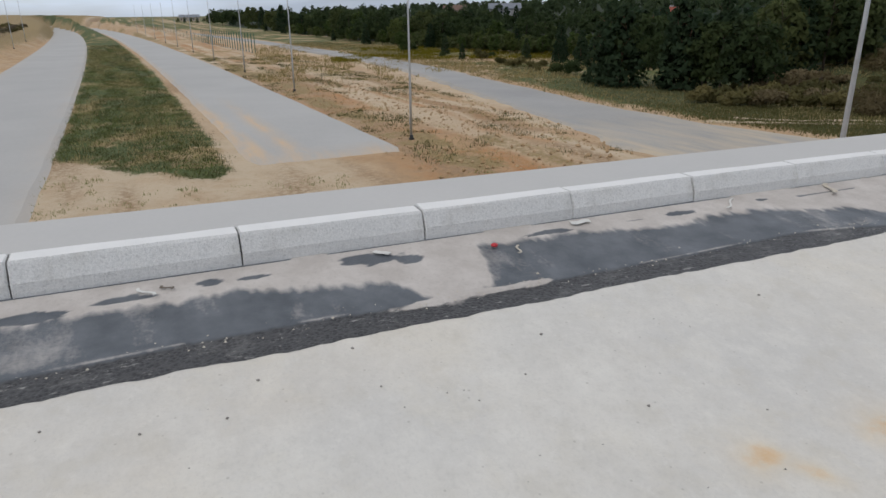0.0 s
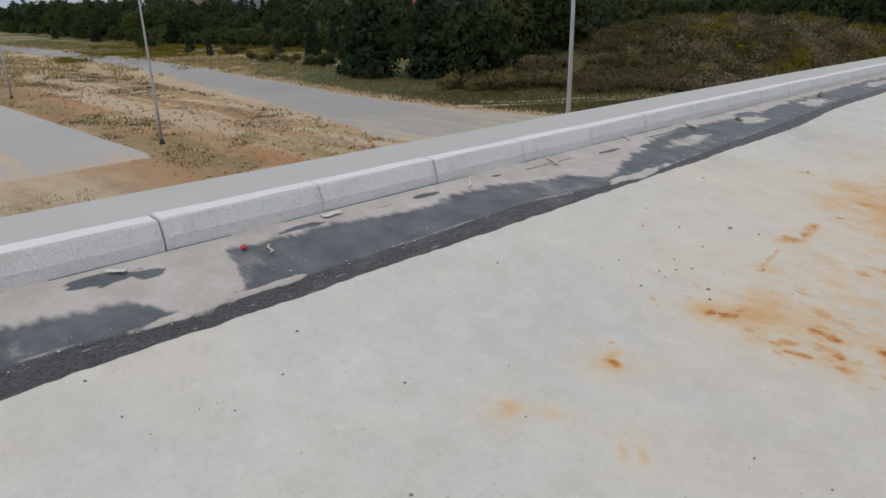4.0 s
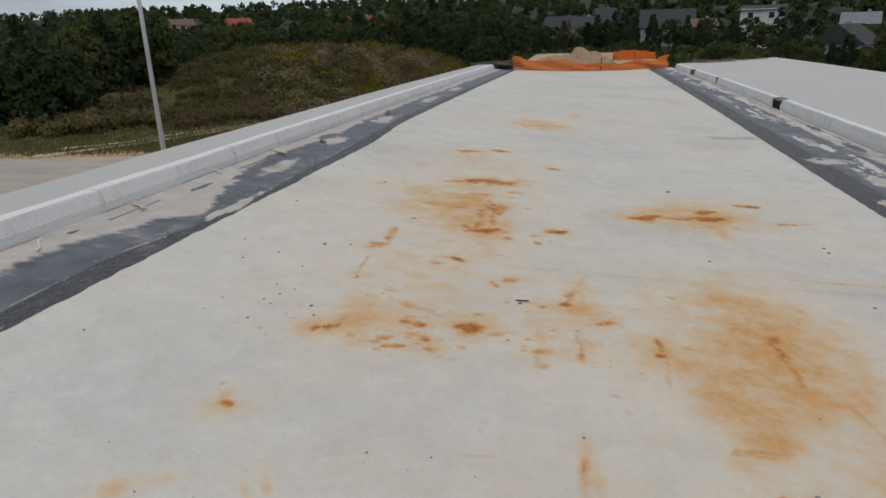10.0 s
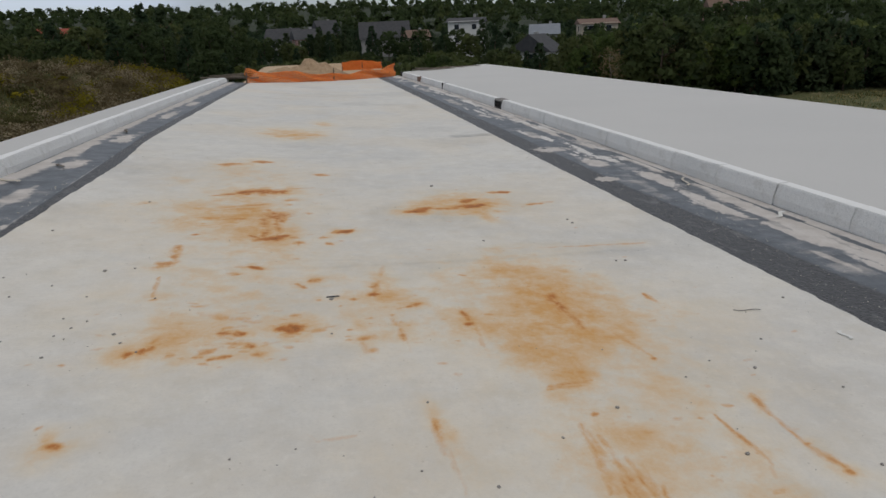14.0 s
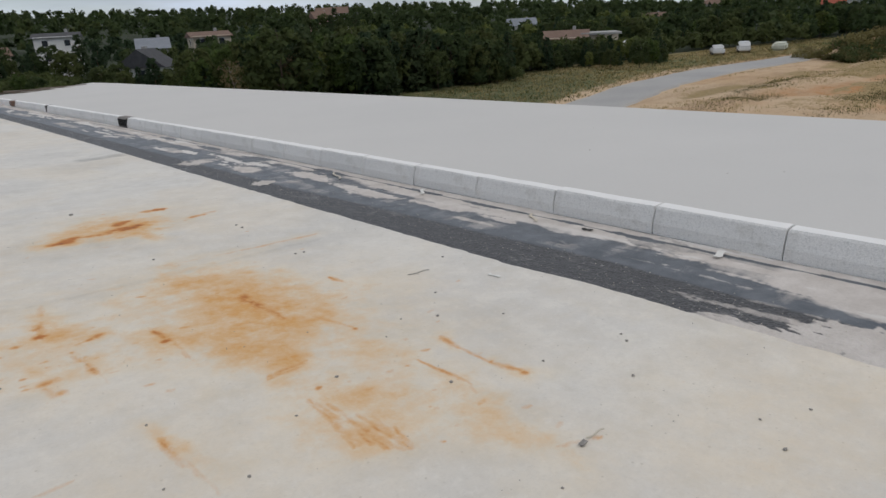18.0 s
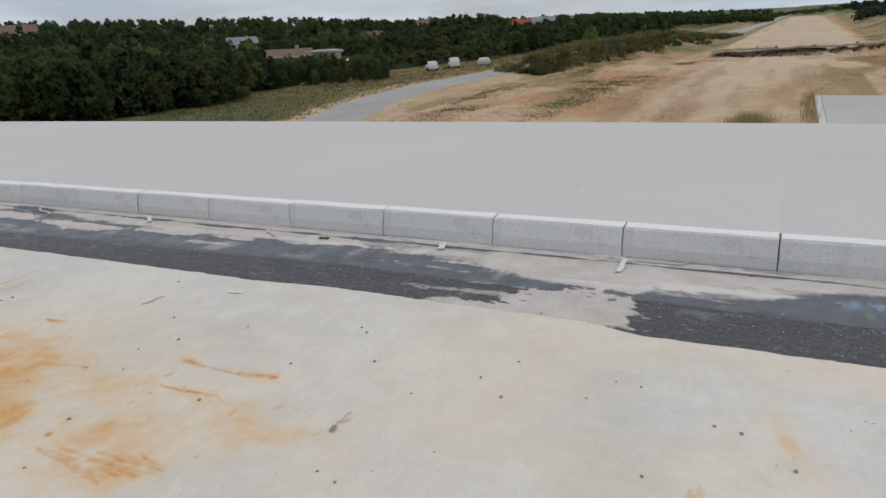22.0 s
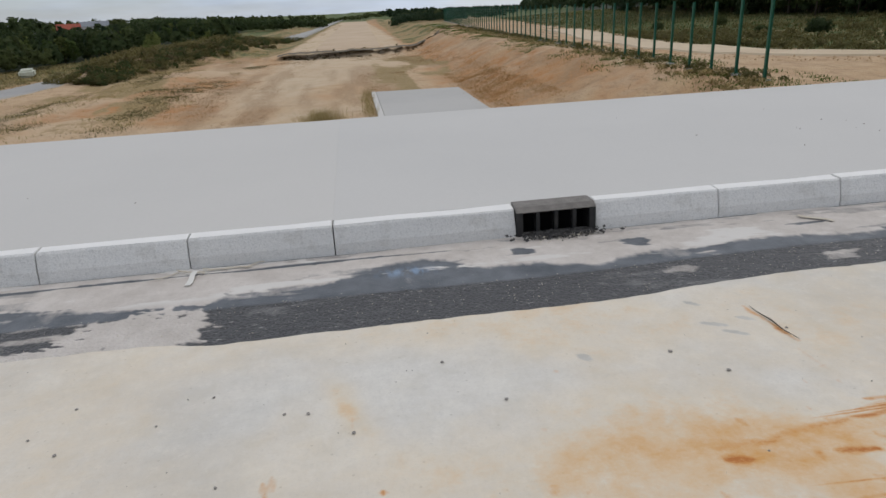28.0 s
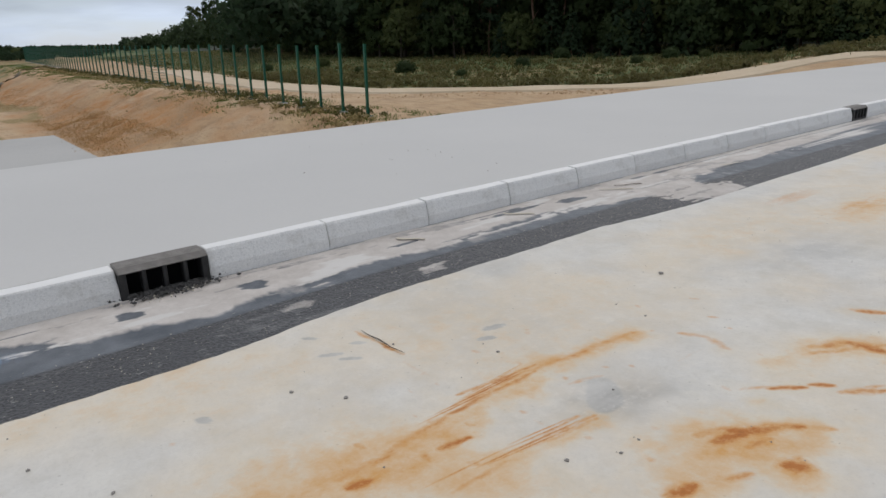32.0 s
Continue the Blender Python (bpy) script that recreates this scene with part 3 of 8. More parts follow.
def rust(x0, y0, x1, y1, wide, amount):
    """A rust streak, broken and tapering, with a soft pale rim."""
    amount = amount * (0.62 if wide < 0.0095 else 0.8 if wide < 0.02 else 1.0)
    wide = wide * 1.3 + 0.004
    rows, u, d = along(x0, y0, x1, y1, max(wide, 0.010), 0.9)
    d = d / (0.45 + 0.75 * np.sin(math.pi * (0.12 + 0.76 * u)))
    RUST[rows] = np.maximum(RUST[rows], amount * np.exp(-d ** 1.8) * (0.35 + 1.15 * TEAR[rows]) * np.clip(0.35 + 1.5 * SHRED[rows], 0.4, 1.3))
    rows, u, d = along(x0, y0, x1, y1, wide * 2.0 + 0.03, 1.3)
    TINT[rows] = np.maximum(TINT[rows], (0.85 if wide > 0.02 else 0.38) * amount * np.exp(-d ** 1.4) * (0.3 + 1.2 * SHRED[rows]))


def veil(x0, y0, x1, y1, wide, amount):
    """A broad faint run of rusty water."""
    rows, u, d = along(x0, y0, x1, y1, wide * 1.2, 1.2)
    TINT[rows] += 2.7 * amount * np.exp(-d ** 1.5) * np.clip(2.0 * SHRED[rows] - 0.25, 0.15, 1.5)


def wash(x, y, a, b2, angle, amount):
    """A cloudy patch of rust stain with half axes a and b2."""
    ca, sa = math.cos(radians(angle)), math.sin(radians(angle))
    reach = 3.6 * max(a, b2)
    rows = slice(*np.searchsorted(YROW, (y - reach - 0.2, y + reach + 0.2)))
    dx, dy = Xd[rows] - x, Yd[rows] - y
    d = np.hypot((dx * ca + dy * sa) / a, (-dx * sa + dy * ca) / b2) + 0.6 * (SHRED[rows] - 0.5) + 0.6 * WOBBLE[rows]
    d = np.clip(d, 0, 9)
    TINT[rows] += amount * (1.75 * np.exp(-d ** 1.8) + 0.42 * np.exp(-(d / 2.0) ** 2)) * np.clip(1.9 * SHRED[rows] - 0.05, 0.2, 1.6) * (0.7 + 0.6 * TEAR[rows])


def scuff(x, y, half, wide, angle, amount):
    """Grey grime, dragged or trodden in."""
    ca, sa = math.cos(radians(angle)) * half, math.sin(radians(angle)) * half
    rows, u, d = along(x - ca, y - sa, x + ca, y + sa, wide, 1.2)
    GRIME[rows] += 0.5 * amount * np.exp(-d ** 2.4) * (0.3 + 1.1 * SHRED[rows])


def scratch(x0, y0, x1, y1, amount):
    """A fine straight scratch, filled with rust."""
    rows, u, d = along(x0, y0, x1, y1, 0.0055, 0.12)
    RUST[rows] = np.maximum(RUST[rows], amount * np.exp(-d ** 2) * (0.55 + 0.6 * SHRED[rows]) * np.sin(math.pi * (0.06 + 0.88 * u)))


def skim(x, y, a, b2, angle, amount):
    """A smooth grey patch of filler with a clear edge."""
    ca, sa = math.cos(radians(angle)), math.sin(radians(angle))
    dx, dy = Xd - x, Yd - y
    d = np.hypot((dx * ca + dy * sa) / a, (-dx * sa + dy * ca) / b2) + 0.5 * WOBBLE + 0.25 * (TEAR - 0.5)
    inside = 1 - ease(d, 0.9, 1.06)
    GRIME[:] = GRIME + amount * inside
    TINT[:] = TINT * (1 - 0.85 * inside)


YROW = ts
rust(-1.78, 8.72, -1.61, 8.80, 0.063, 0.60)
rust(-1.39, 8.98, -1.25, 9.00, 0.069, 0.70)
wash(-1.48, 8.26, 0.42, 0.50, 21, 0.25)
rust(-1.64, 6.98, -1.34, 7.09, 0.027, 0.55)
rust(-1.37, 7.13, -1.01, 7.20, 0.087, 0.95)
rust(-1.46, 6.46, -1.10, 6.61, 0.017, 0.50)
rust(-1.60, 6.32, -1.21, 6.43, 0.016, 0.40)
rust(-1.43, 6.02, -1.27, 6.05, 0.021, 0.50)
rust(-1.63, 6.10, -1.49, 6.04, 0.018, 0.35)
wash(-1.35, 5.98, 0.35, 0.62, 17, 0.45)
wash(-1.11, 5.86, 0.14, 0.59, 16, 0.60)
rust(-1.09, 6.38, -1.04, 5.41, 0.033, 0.50)
rust(-1.03, 6.14, -0.97, 6.16, 0.128, 0.60)
rust(-0.98, 6.10, -0.95, 5.50, 0.024, 0.42)
rust(-1.11, 5.36, -0.89, 5.48, 0.039, 1.00)
rust(-1.17, 5.49, -1.07, 5.39, 0.023, 0.70)
rust(-1.59, 5.52, -1.58, 5.52, 0.032, 0.70)
wash(-1.70, 6.29, 0.13, 0.32, 19, 0.25)
rust(-0.91, 6.76, -0.85, 6.78, 0.039, 0.60)
rust(-0.92, 6.57, -0.88, 6.58, 0.024, 0.40)
rust(-0.62, 8.14, -0.54, 8.13, 0.056, 0.60)
rust(-0.98, 7.32, -0.70, 7.38, 0.022, 0.35)
rust(-0.72, 6.25, -0.71, 6.25, 0.039, 0.40)
rust(-0.52, 5.55, -0.47, 5.64, 0.015, 0.50)
rust(-0.46, 5.56, -0.36, 5.63, 0.030, 0.80)
rust(-0.36, 5.63, -0.31, 5.75, 0.008, 0.35)
rust(-0.60, 5.43, -0.59, 5.43, 0.030, 0.60)
rust(-0.79, 5.28, -0.78, 5.28, 0.039, 0.55)
rust(-0.57, 5.27, -0.53, 5.23, 0.017, 0.70)
rust(-0.85, 5.43, -0.79, 5.41, 0.024, 0.50)
rust(-1.66, 5.23, -1.62, 4.86, 0.023, 0.40)
rust(-1.62, 4.83, -1.72, 4.73, 0.048, 0.42)
rust(-1.73, 4.71, -1.80, 4.72, 0.019, 0.20)
rust(-1.64, 4.51, -1.61, 4.14, 0.008, 0.55)
rust(-1.60, 4.10, -1.59, 4.10, 0.016, 0.60)
rust(-1.09, 4.70, -1.02, 4.65, 0.020, 0.90)
rust(-1.19, 4.70, -1.09, 4.70, 0.013, 0.40)
rust(-1.22, 4.57, -1.16, 4.55, 0.022, 0.45)
wash(-1.32, 4.42, 0.26, 0.22, 14, 0.12)
rust(-0.77, 4.34, -0.71, 4.27, 0.015, 0.70)
rust(-0.69, 4.39, -0.63, 4.41, 0.022, 0.60)
wash(-1.09, 4.17, 0.25, 0.11, 13, 0.12)
rust(0.21, 6.25, 0.43, 6.41, 0.042, 0.80)
rust(0.43, 6.37, 0.66, 6.37, 0.034, 0.50)
rust(0.69, 6.38, 0.95, 6.48, 0.059, 1.00)
rust(0.80, 6.65, 0.93, 6.72, 0.061, 0.75)
wash(0.83, 6.66, 0.27, 0.41, 9, 0.45)
wash(0.39, 6.49, 0.27, 0.22, 11, 0.32)
rust(0.95, 6.51, 1.07, 6.56, 0.019, 0.40)
rust(1.18, 7.03, 1.27, 7.02, 0.034, 0.50)
rust(1.27, 7.02, 1.37, 7.03, 0.039, 0.70)
rust(1.44, 6.41, 1.57, 6.44, 0.030, 0.60)
rust(1.60, 6.49, 1.70, 6.50, 0.022, 0.30)
wash(0.89, 6.03, 0.06, 0.15, 9, 0.35)
rust(1.03, 6.24, 1.06, 6.17, 0.014, 0.25)
wash(-2.26, 6.55, 0.33, 0.14, 22, 0.20)
wash(-2.06, 7.65, 0.26, 0.25, 24, 0.15)
wash(-1.03, 12.06, 0.42, 0.60, 25, 0.40)
wash(-1.06, 11.70, 0.33, 0.37, 10, 0.40)
wash(-0.51, 13.50, 0.15, 0.39, 9, 0.45)
rust(1.28, 4.97, 1.95, 4.97, 0.013, 0.42)
rust(0.69, 5.00, 1.28, 4.97, 0.014, 0.22)
rust(-1.56, 3.35, -1.55, 3.35, 0.024, 0.80)
rust(-1.49, 3.36, -1.49, 3.41, 0.015, 0.80)
rust(-1.46, 3.40, -1.46, 3.44, 0.015, 0.75)
rust(-1.47, 3.49, -1.42, 3.57, 0.016, 0.35)
rust(-1.38, 3.37, -1.35, 3.34, 0.008, 0.40)
wash(-1.38, 3.58, 0.18, 0.26, 13, 0.30)
wash(-1.23, 3.50, 0.18, 0.21, 12, 0.30)
rust(-1.33, 3.88, -0.97, 3.73, 0.026, 0.25)
rust(-1.15, 3.58, -1.11, 3.57, 0.027, 0.75)
rust(-1.08, 3.57, -1.04, 3.58, 0.024, 0.90)
rust(-1.10, 3.46, -0.98, 3.45, 0.014, 0.50)
rust(-1.00, 3.44, -0.97, 3.41, 0.019, 0.85)
rust(-0.93, 3.41, -0.84, 3.46, 0.008, 0.50)
rust(-1.21, 3.34, -1.17, 3.38, 0.027, 0.75)
rust(-1.24, 3.31, -1.20, 3.30, 0.010, 0.60)
rust(-1.16, 3.27, -1.07, 3.30, 0.013, 0.95)
rust(-1.29, 3.42, -1.13, 3.47, 0.008, 0.35)
rust(-0.95, 3.31, -0.91, 3.32, 0.024, 0.50)
wash(-0.93, 3.36, 0.05, 0.08, 11, 0.35)
rust(-1.31, 3.30, -1.28, 3.29, 0.009, 0.40)
rust(-0.82, 3.63, -0.75, 3.62, 0.046, 1.05)
rust(-0.75, 3.63, -0.69, 3.64, 0.012, 0.60)
rust(-0.70, 3.57, -0.55, 3.64, 0.008, 0.50)
rust(-0.67, 3.56, -0.61, 3.58, 0.015, 0.50)
rust(-0.79, 3.80, -0.75, 3.81, 0.017, 0.60)
rust(-1.36, 3.99, -1.29, 3.98, 0.014, 0.40)
rust(-1.63, 2.58, -1.62, 2.58, 0.025, 0.90)
wash(-1.66, 2.62, 0.03, 0.06, 12, 0.45)
rust(-1.73, 2.70, -1.72, 2.72, 0.008, 0.60)
wash(-1.71, 1.95, 0.05, 0.05, 37, 0.40)
wash(-1.60, 2.06, 0.05, 0.03, 37, 0.25)
wash(-1.30, 2.10, 0.02, 0.06, 36, 0.35)
wash(-1.24, 2.14, 0.02, 0.06, 36, 0.35)
wash(-1.72, 2.01, 0.04, 0.03, 14, 0.30)
wash(-1.58, 2.09, 0.05, 0.03, 14, 0.25)
rust(-0.65, 2.50, -0.50, 2.53, 0.008, 0.35)
rust(-0.68, 2.56, -0.65, 2.50, 0.008, 0.20)
rust(-0.25, 4.35, -0.29, 4.13, 0.017, 0.70)
rust(-0.30, 4.11, -0.29, 4.11, 0.035, 1.00)
wash(-0.23, 4.25, 0.07, 0.21, 11, 0.30)
rust(-0.23, 4.40, -0.19, 4.68, 0.013, 0.22)
rust(-0.43, 4.03, -0.42, 4.03, 0.024, 0.45)
rust(-0.11, 3.88, -0.02, 3.93, 0.015, 0.70)
rust(-0.17, 3.86, -0.11, 3.88, 0.012, 0.30)
rust(-0.23, 3.71, -0.19, 3.54, 0.010, 0.35)
rust(-0.20, 3.56, -0.19, 3.41, 0.013, 0.65)
rust(-0.18, 3.41, -0.17, 3.26, 0.008, 0.30)
wash(-0.41, 3.64, 0.04, 0.10, 11, 0.30)
rust(-0.42, 3.44, -0.35, 3.48, 0.026, 0.42)
rust(-0.42, 3.40, -0.40, 3.28, 0.014, 0.45)
rust(-0.40, 3.28, -0.35, 3.32, 0.022, 0.42)
rust(-0.38, 3.25, -0.37, 3.19, 0.008, 0.25)
wash(-0.27, 3.43, 0.04, 0.10, 10, 0.28)
rust(-0.16, 2.61, -0.17, 2.40, 0.012, 0.38)
rust(-0.18, 2.40, -0.17, 2.35, 0.008, 0.45)
wash(-0.15, 2.59, 0.04, 0.19, 9, 0.22)
rust(0.20, 3.78, 0.21, 3.61, 0.014, 0.60)
rust(0.20, 3.58, 0.21, 3.58, 0.027, 1.00)
rust(0.19, 3.94, 0.20, 3.75, 0.009, 0.25)
rust(0.23, 3.54, 0.21, 3.24, 0.008, 0.38)
rust(0.30, 3.28, 0.30, 3.23, 0.008, 0.22)
wash(0.53, 3.41, 0.16, 0.27, -8, 0.66)
wash(0.74, 3.63, 0.13, 0.40, -8, 0.35)
wash(0.68, 4.46, 0.32, 0.37, -8, 0.20)
wash(0.83, 3.75, 0.19, 0.42, -9, 0.50)
wash(0.71, 4.17, 0.43, 0.56, -8, 0.26)
wash(0.47, 3.14, 0.07, 0.09, -8, 0.40)
wash(0.59, 2.96, 0.07, 0.11, -8, 0.42)
wash(0.89, 3.29, 0.22, 0.30, -9, 0.22)
rust(0.83, 3.99, 0.82, 3.45, 0.033, 0.55)
rust(0.97, 3.35, 1.05, 3.02, 0.009, 0.42)
rust(1.04, 3.02, 1.05, 3.02, 0.012, 0.60)
rust(1.42, 3.90, 1.43, 3.77, 0.017, 0.55)
rust(0.41, 2.83, 0.64, 2.85, 0.008, 0.75)
rust(0.40, 2.80, 0.62, 2.82, 0.008, 0.60)
rust(0.44, 2.49, 0.38, 2.03, 0.008, 0.50)
rust(0.45, 2.44, 0.44, 2.22, 0.008, 0.40)
rust(0.48, 2.28, 0.44, 2.00, 0.008, 0.55)
rust(0.48, 2.24, 0.47, 1.94, 0.008, 0.70)
rust(0.52, 2.24, 0.53, 1.88, 0.008, 0.70)
rust(0.49, 2.15, 0.48, 2.00, 0.008, 0.60)
rust(0.56, 2.18, 0.53, 1.91, 0.008, 0.50)
rust(0.48, 2.40, 0.48, 2.29, 0.008, 0.50)
rust(0.58, 2.05, 0.54, 1.88, 0.008, 0.60)
rust(0.49, 2.07, 0.50, 1.89, 0.008, 0.50)
rust(0.42, 2.26, 0.41, 2.03, 0.008, 0.40)
wash(0.56, 2.30, 0.17, 0.19, -39, 0.16)
wash(0.50, 2.01, 0.13, 0.12, -39, 0.16)
wash(0.54, 2.88, 0.08, 0.19, -39, 0.30)
wash(0.97, 2.17, 0.18, 0.16, -39, 0.15)
rust(1.31, 2.61, 1.30, 2.43, 0.014, 0.42)
rust(1.30, 2.43, 1.29, 2.21, 0.008, 0.50)
rust(1.29, 2.21, 1.30, 2.21, 0.013, 0.55)
rust(1.29, 2.19, 1.33, 2.04, 0.015, 0.50)
rust(1.32, 2.01, 1.33, 2.01, 0.019, 0.85)
rust(1.05, 2.47, 1.07, 2.11, 0.008, 0.50)
rust(1.07, 2.11, 1.02, 2.02, 0.008, 0.28)
wash(0.93, 1.88, 0.14, 0.18, -39, 0.28)
wash(0.92, 1.62, 0.13, 0.08, -39, 0.20)
rust(0.96, 1.51, 1.10, 1.45, 0.008, 0.40)
rust(1.10, 1.45, 1.14, 1.44, 0.008, 0.50)
wash(0.92, 1.39, 0.08, 0.12, -39, 0.15)
wash(1.01, 2.67, 0.17, 0.14, -40, 0.20)
rust(-0.15, 2.42, -0.13, 2.09, 0.008, 0.33)
wash(1.61, -0.25, 0.05, 0.23, -72, 0.32)
rust(1.62, -0.26, 1.31, -0.25, 0.008, 0.22)
rust(1.20, 0.07, 1.12, 0.05, 0.008, 0.45)
rust(1.23, 0.04, 1.15, 0.03, 0.008, 0.40)
wash(0.56, 2.21, 0.25, 0.28, -72, 0.20)
rust(2.20, -2.34, 2.00, -2.34, 0.008, 0.80)
rust(2.00, -2.34, 1.76, -2.36, 0.008, 0.80)
rust(1.69, -2.31, 1.47, -2.31, 0.008, 0.25)
rust(1.51, -2.30, 1.52, -2.30, 0.013, 0.35)
veil(1.11, -1.30, 1.05, -1.82, 0.13, 0.30)
veil(1.05, -1.79, 1.13, -2.73, 0.10, 0.36)
veil(1.15, -2.71, 1.09, -3.39, 0.05, 0.30)
rust(1.05, -1.56, 1.05, -1.82, 0.019, 0.40)
rust(1.07, -1.80, 1.12, -2.12, 0.019, 0.50)
rust(1.13, -2.13, 1.14, -2.70, 0.012, 0.60)
rust(1.15, -2.71, 1.10, -3.39, 0.014, 0.42)
rust(1.23, -2.28, 1.19, -2.75, 0.008, 0.65)
rust(1.23, -2.35, 1.16, -2.70, 0.008, 0.55)
rust(1.17, -2.20, 1.17, -2.65, 0.008, 0.55)
rust(0.98, -1.55, 0.96, -1.64, 0.017, 0.80)
rust(0.94, -1.95, 0.93, -2.09, 0.012, 0.75)
wash(0.96, -1.72, 0.19, 0.14, -134, 0.30)
rust(0.70, -1.81, 0.70, -2.09, 0.008, 0.45)
rust(0.74, -2.13, 0.69, -2.57, 0.008, 0.65)
rust(0.71, -2.16, 0.67, -2.56, 0.008, 0.65)
rust(0.74, -2.25, 0.74, -2.52, 0.008, 0.50)
veil(0.68, -1.93, 0.67, -2.54, 0.06, 0.30)
rust(0.91, -3.54, 0.79, -3.58, 0.016, 0.42)
rust(0.79, -3.58, 0.63, -3.53, 0.017, 0.42)
rust(0.72, -3.47, 0.73, -3.24, 0.008, 0.20)
rust(0.94, -2.71, 0.89, -2.88, 0.011, 0.28)
rust(0.36, -3.81, 0.27, -3.97, 0.022, 0.65)
rust(0.27, -3.97, 0.09, -3.95, 0.025, 0.85)
rust(0.33, -3.74, 0.12, -4.04, 0.016, 0.60)
wash(0.21, -3.96, 0.17, 0.11, -138, 0.40)
veil(0.43, -3.52, 0.35, -3.81, 0.05, 0.30)
rust(0.38, -3.17, 0.31, -3.28, 0.008, 0.50)
rust(0.30, -3.26, 0.21, -3.38, 0.011, 0.75)
rust(0.20, -3.42, 0.13, -3.47, 0.012, 0.75)
rust(0.08, -3.43, -0.04, -3.57, 0.016, 0.60)
rust(0.03, -3.54, -0.02, -3.61, 0.008, 0.50)
rust(0.32, -2.72, 0.26, -2.86, 0.015, 0.60)
rust(0.25, -2.72, 0.21, -2.85, 0.019, 1.05)
rust(0.25, -2.84, 0.07, -3.05, 0.020, 0.85)
rust(0.15, -2.78, 0.12, -2.89, 0.013, 0.55)
veil(0.30, -2.57, 0.10, -3.04, 0.12, 0.40)
wash(0.21, -2.80, 0.18, 0.12, -136, 0.30)
rust(-0.02, -2.78, -0.05, -2.79, 0.041, 0.95)
wash(-0.03, -2.73, 0.06, 0.09, -135, 0.40)
rust(0.18, -2.32, 0.15, -2.43, 0.020, 0.75)
wash(0.14, -2.49, 0.11, 0.10, -135, 0.40)
rust(0.08, -2.54, 0.05, -2.63, 0.014, 0.55)
rust(0.04, -3.07, -0.02, -3.11, 0.014, 0.40)
rust(2.12, -6.81, 1.71, -6.92, 0.025, 0.38)
rust(2.06, -7.02, 1.83, -6.98, 0.023, 0.28)
rust(1.86, -7.51, 1.74, -7.59, 0.030, 0.30)
rust(1.38, -6.94, 1.22, -7.20, 0.051, 0.35)
wash(1.28, -7.01, 0.17, 0.19, -144, 0.30)
rust(0.42, -4.43, 0.27, -4.48, 0.020, 0.45)
wash(1.08, -1.00, 0.35, 0.17, -103, 0.14)
rs = random.Random(12)
for x, y, wx, wy, n in ((-1.15, 3.55, 0.45, 0.25, 60), (-1.2, 3.42, 0.32, 0.10, 40), (-1.0, 3.6, 0.35, 0.12, 30), (-1.1, 6.1, 0.5, 0.8, 60), (0.7, 6.4, 0.5, 0.3, 25), (0.1, 3.7, 0.5, 0.5, 30), (0.8, 3.9, 0.5, 0.7, 40), (0.7, 2.3, 0.4, 0.6, 30), (0.6, -2.6, 0.5, 0.8, 40), (1.1, -2.2, 0.2, 0.8, 25)):
    for _ in range(n):
        x0, y0, a, L = rs.gauss(x, wx), rs.gauss(y, wy), rs.uniform(-0.5, 0.5), rs.uniform(0.005, 0.05)
        rust(x0, y0, x0 + L * math.cos(a), y0 + L * math.sin(a), rs.uniform(0.003, 0.011), rs.uniform(0.15, 0.6))
scuff(0.2, 4.72, 1.7, 0.03, 3, 0.6)
scuff(-0.9, 4.85, 0.6, 0.02, -4, 0.5)
scuff(0.95, 6.25, 0.4, 0.24, 20, 0.55)
scuff(0.3, 7.1, 0.9, 0.05, 8, 0.3)
scuff(-0.3, 9.4, 1.6, 0.06, 2, 0.35)
scuff(0.6, 14.5, 1.2, 0.10, 4, 0.4)
scuff(0.5, 21.0, 2.0, 0.18, 0, 0.5)
scuff(2.01, 11.6, 0.26, 0.13, 10, 2.6)
scuff(0.72, -2.73, 0.17, 0.13, -100, 1.7)
scuff(1.23, -5.05, 0.4, 0.25, 75, 0.6)
scuff(0.9, -5.6, 0.6, 0.2, 70, 0.5)
scuff(2.28, 0.14, 0.2, 0.07, 100, 0.5)
scuff(0.8, 1.72, 0.3, 0.16, 30, 0.5)
scuff(0.45, 1.87, 0.18, 0.1, -20, 0.5)
scuff(2.1, 1.05, 0.5, 0.16, 80, 0.35)
scuff(-1.3, 1.6, 0.6, 0.2, 20, 0.3)
scuff(-0.6, 2.4, 0.5, 0.22, -10, 0.25)
scuff(-2.35, 8.0, 0.5, 0.3, 80, 0.3)
for x, y, a, b2, amount in ((-1.2, 6.4, 0.8, 1.4, 0.10), (-1.1, 4.0, 0.9, 0.7, 0.13), (0.0, 4.0, 0.6, 0.8, 0.10), (0.8, 6.5, 0.8, 0.5, 0.08), (1.2, 3.4, 0.6, 0.9, 0.10), (-0.6, 2.2, 0.7, 0.3, 0.06)):
    wash(x, y, a, b2, 0, amount)
for off, y0, y1, amount in ((-0.03, -1.95, -2.55, 0.75), (-0.005, -2.05, -2.72, 0.95), (0.018, -2.2, -2.75, 0.8), (0.04, -2.25, -2.66, 0.7), (0.062, -2.3, -2.75, 0.55)):
    scratch(1.17 + off * 0.6, y0, 1.19 + off, y1, amount)
for off, y0, y1, amount in ((-0.035, -2.0, -2.54, 0.9), (-0.012, -1.95, -2.56, 1.0), (0.010, -2.1, -2.55, 0.85), (0.034, -2.15, -2.50, 0.8), (0.055, -1.7, -2.2, 0.55)):
    scratch(0.76 + off * 0.6, y0, 0.71 + off, y1, amount)
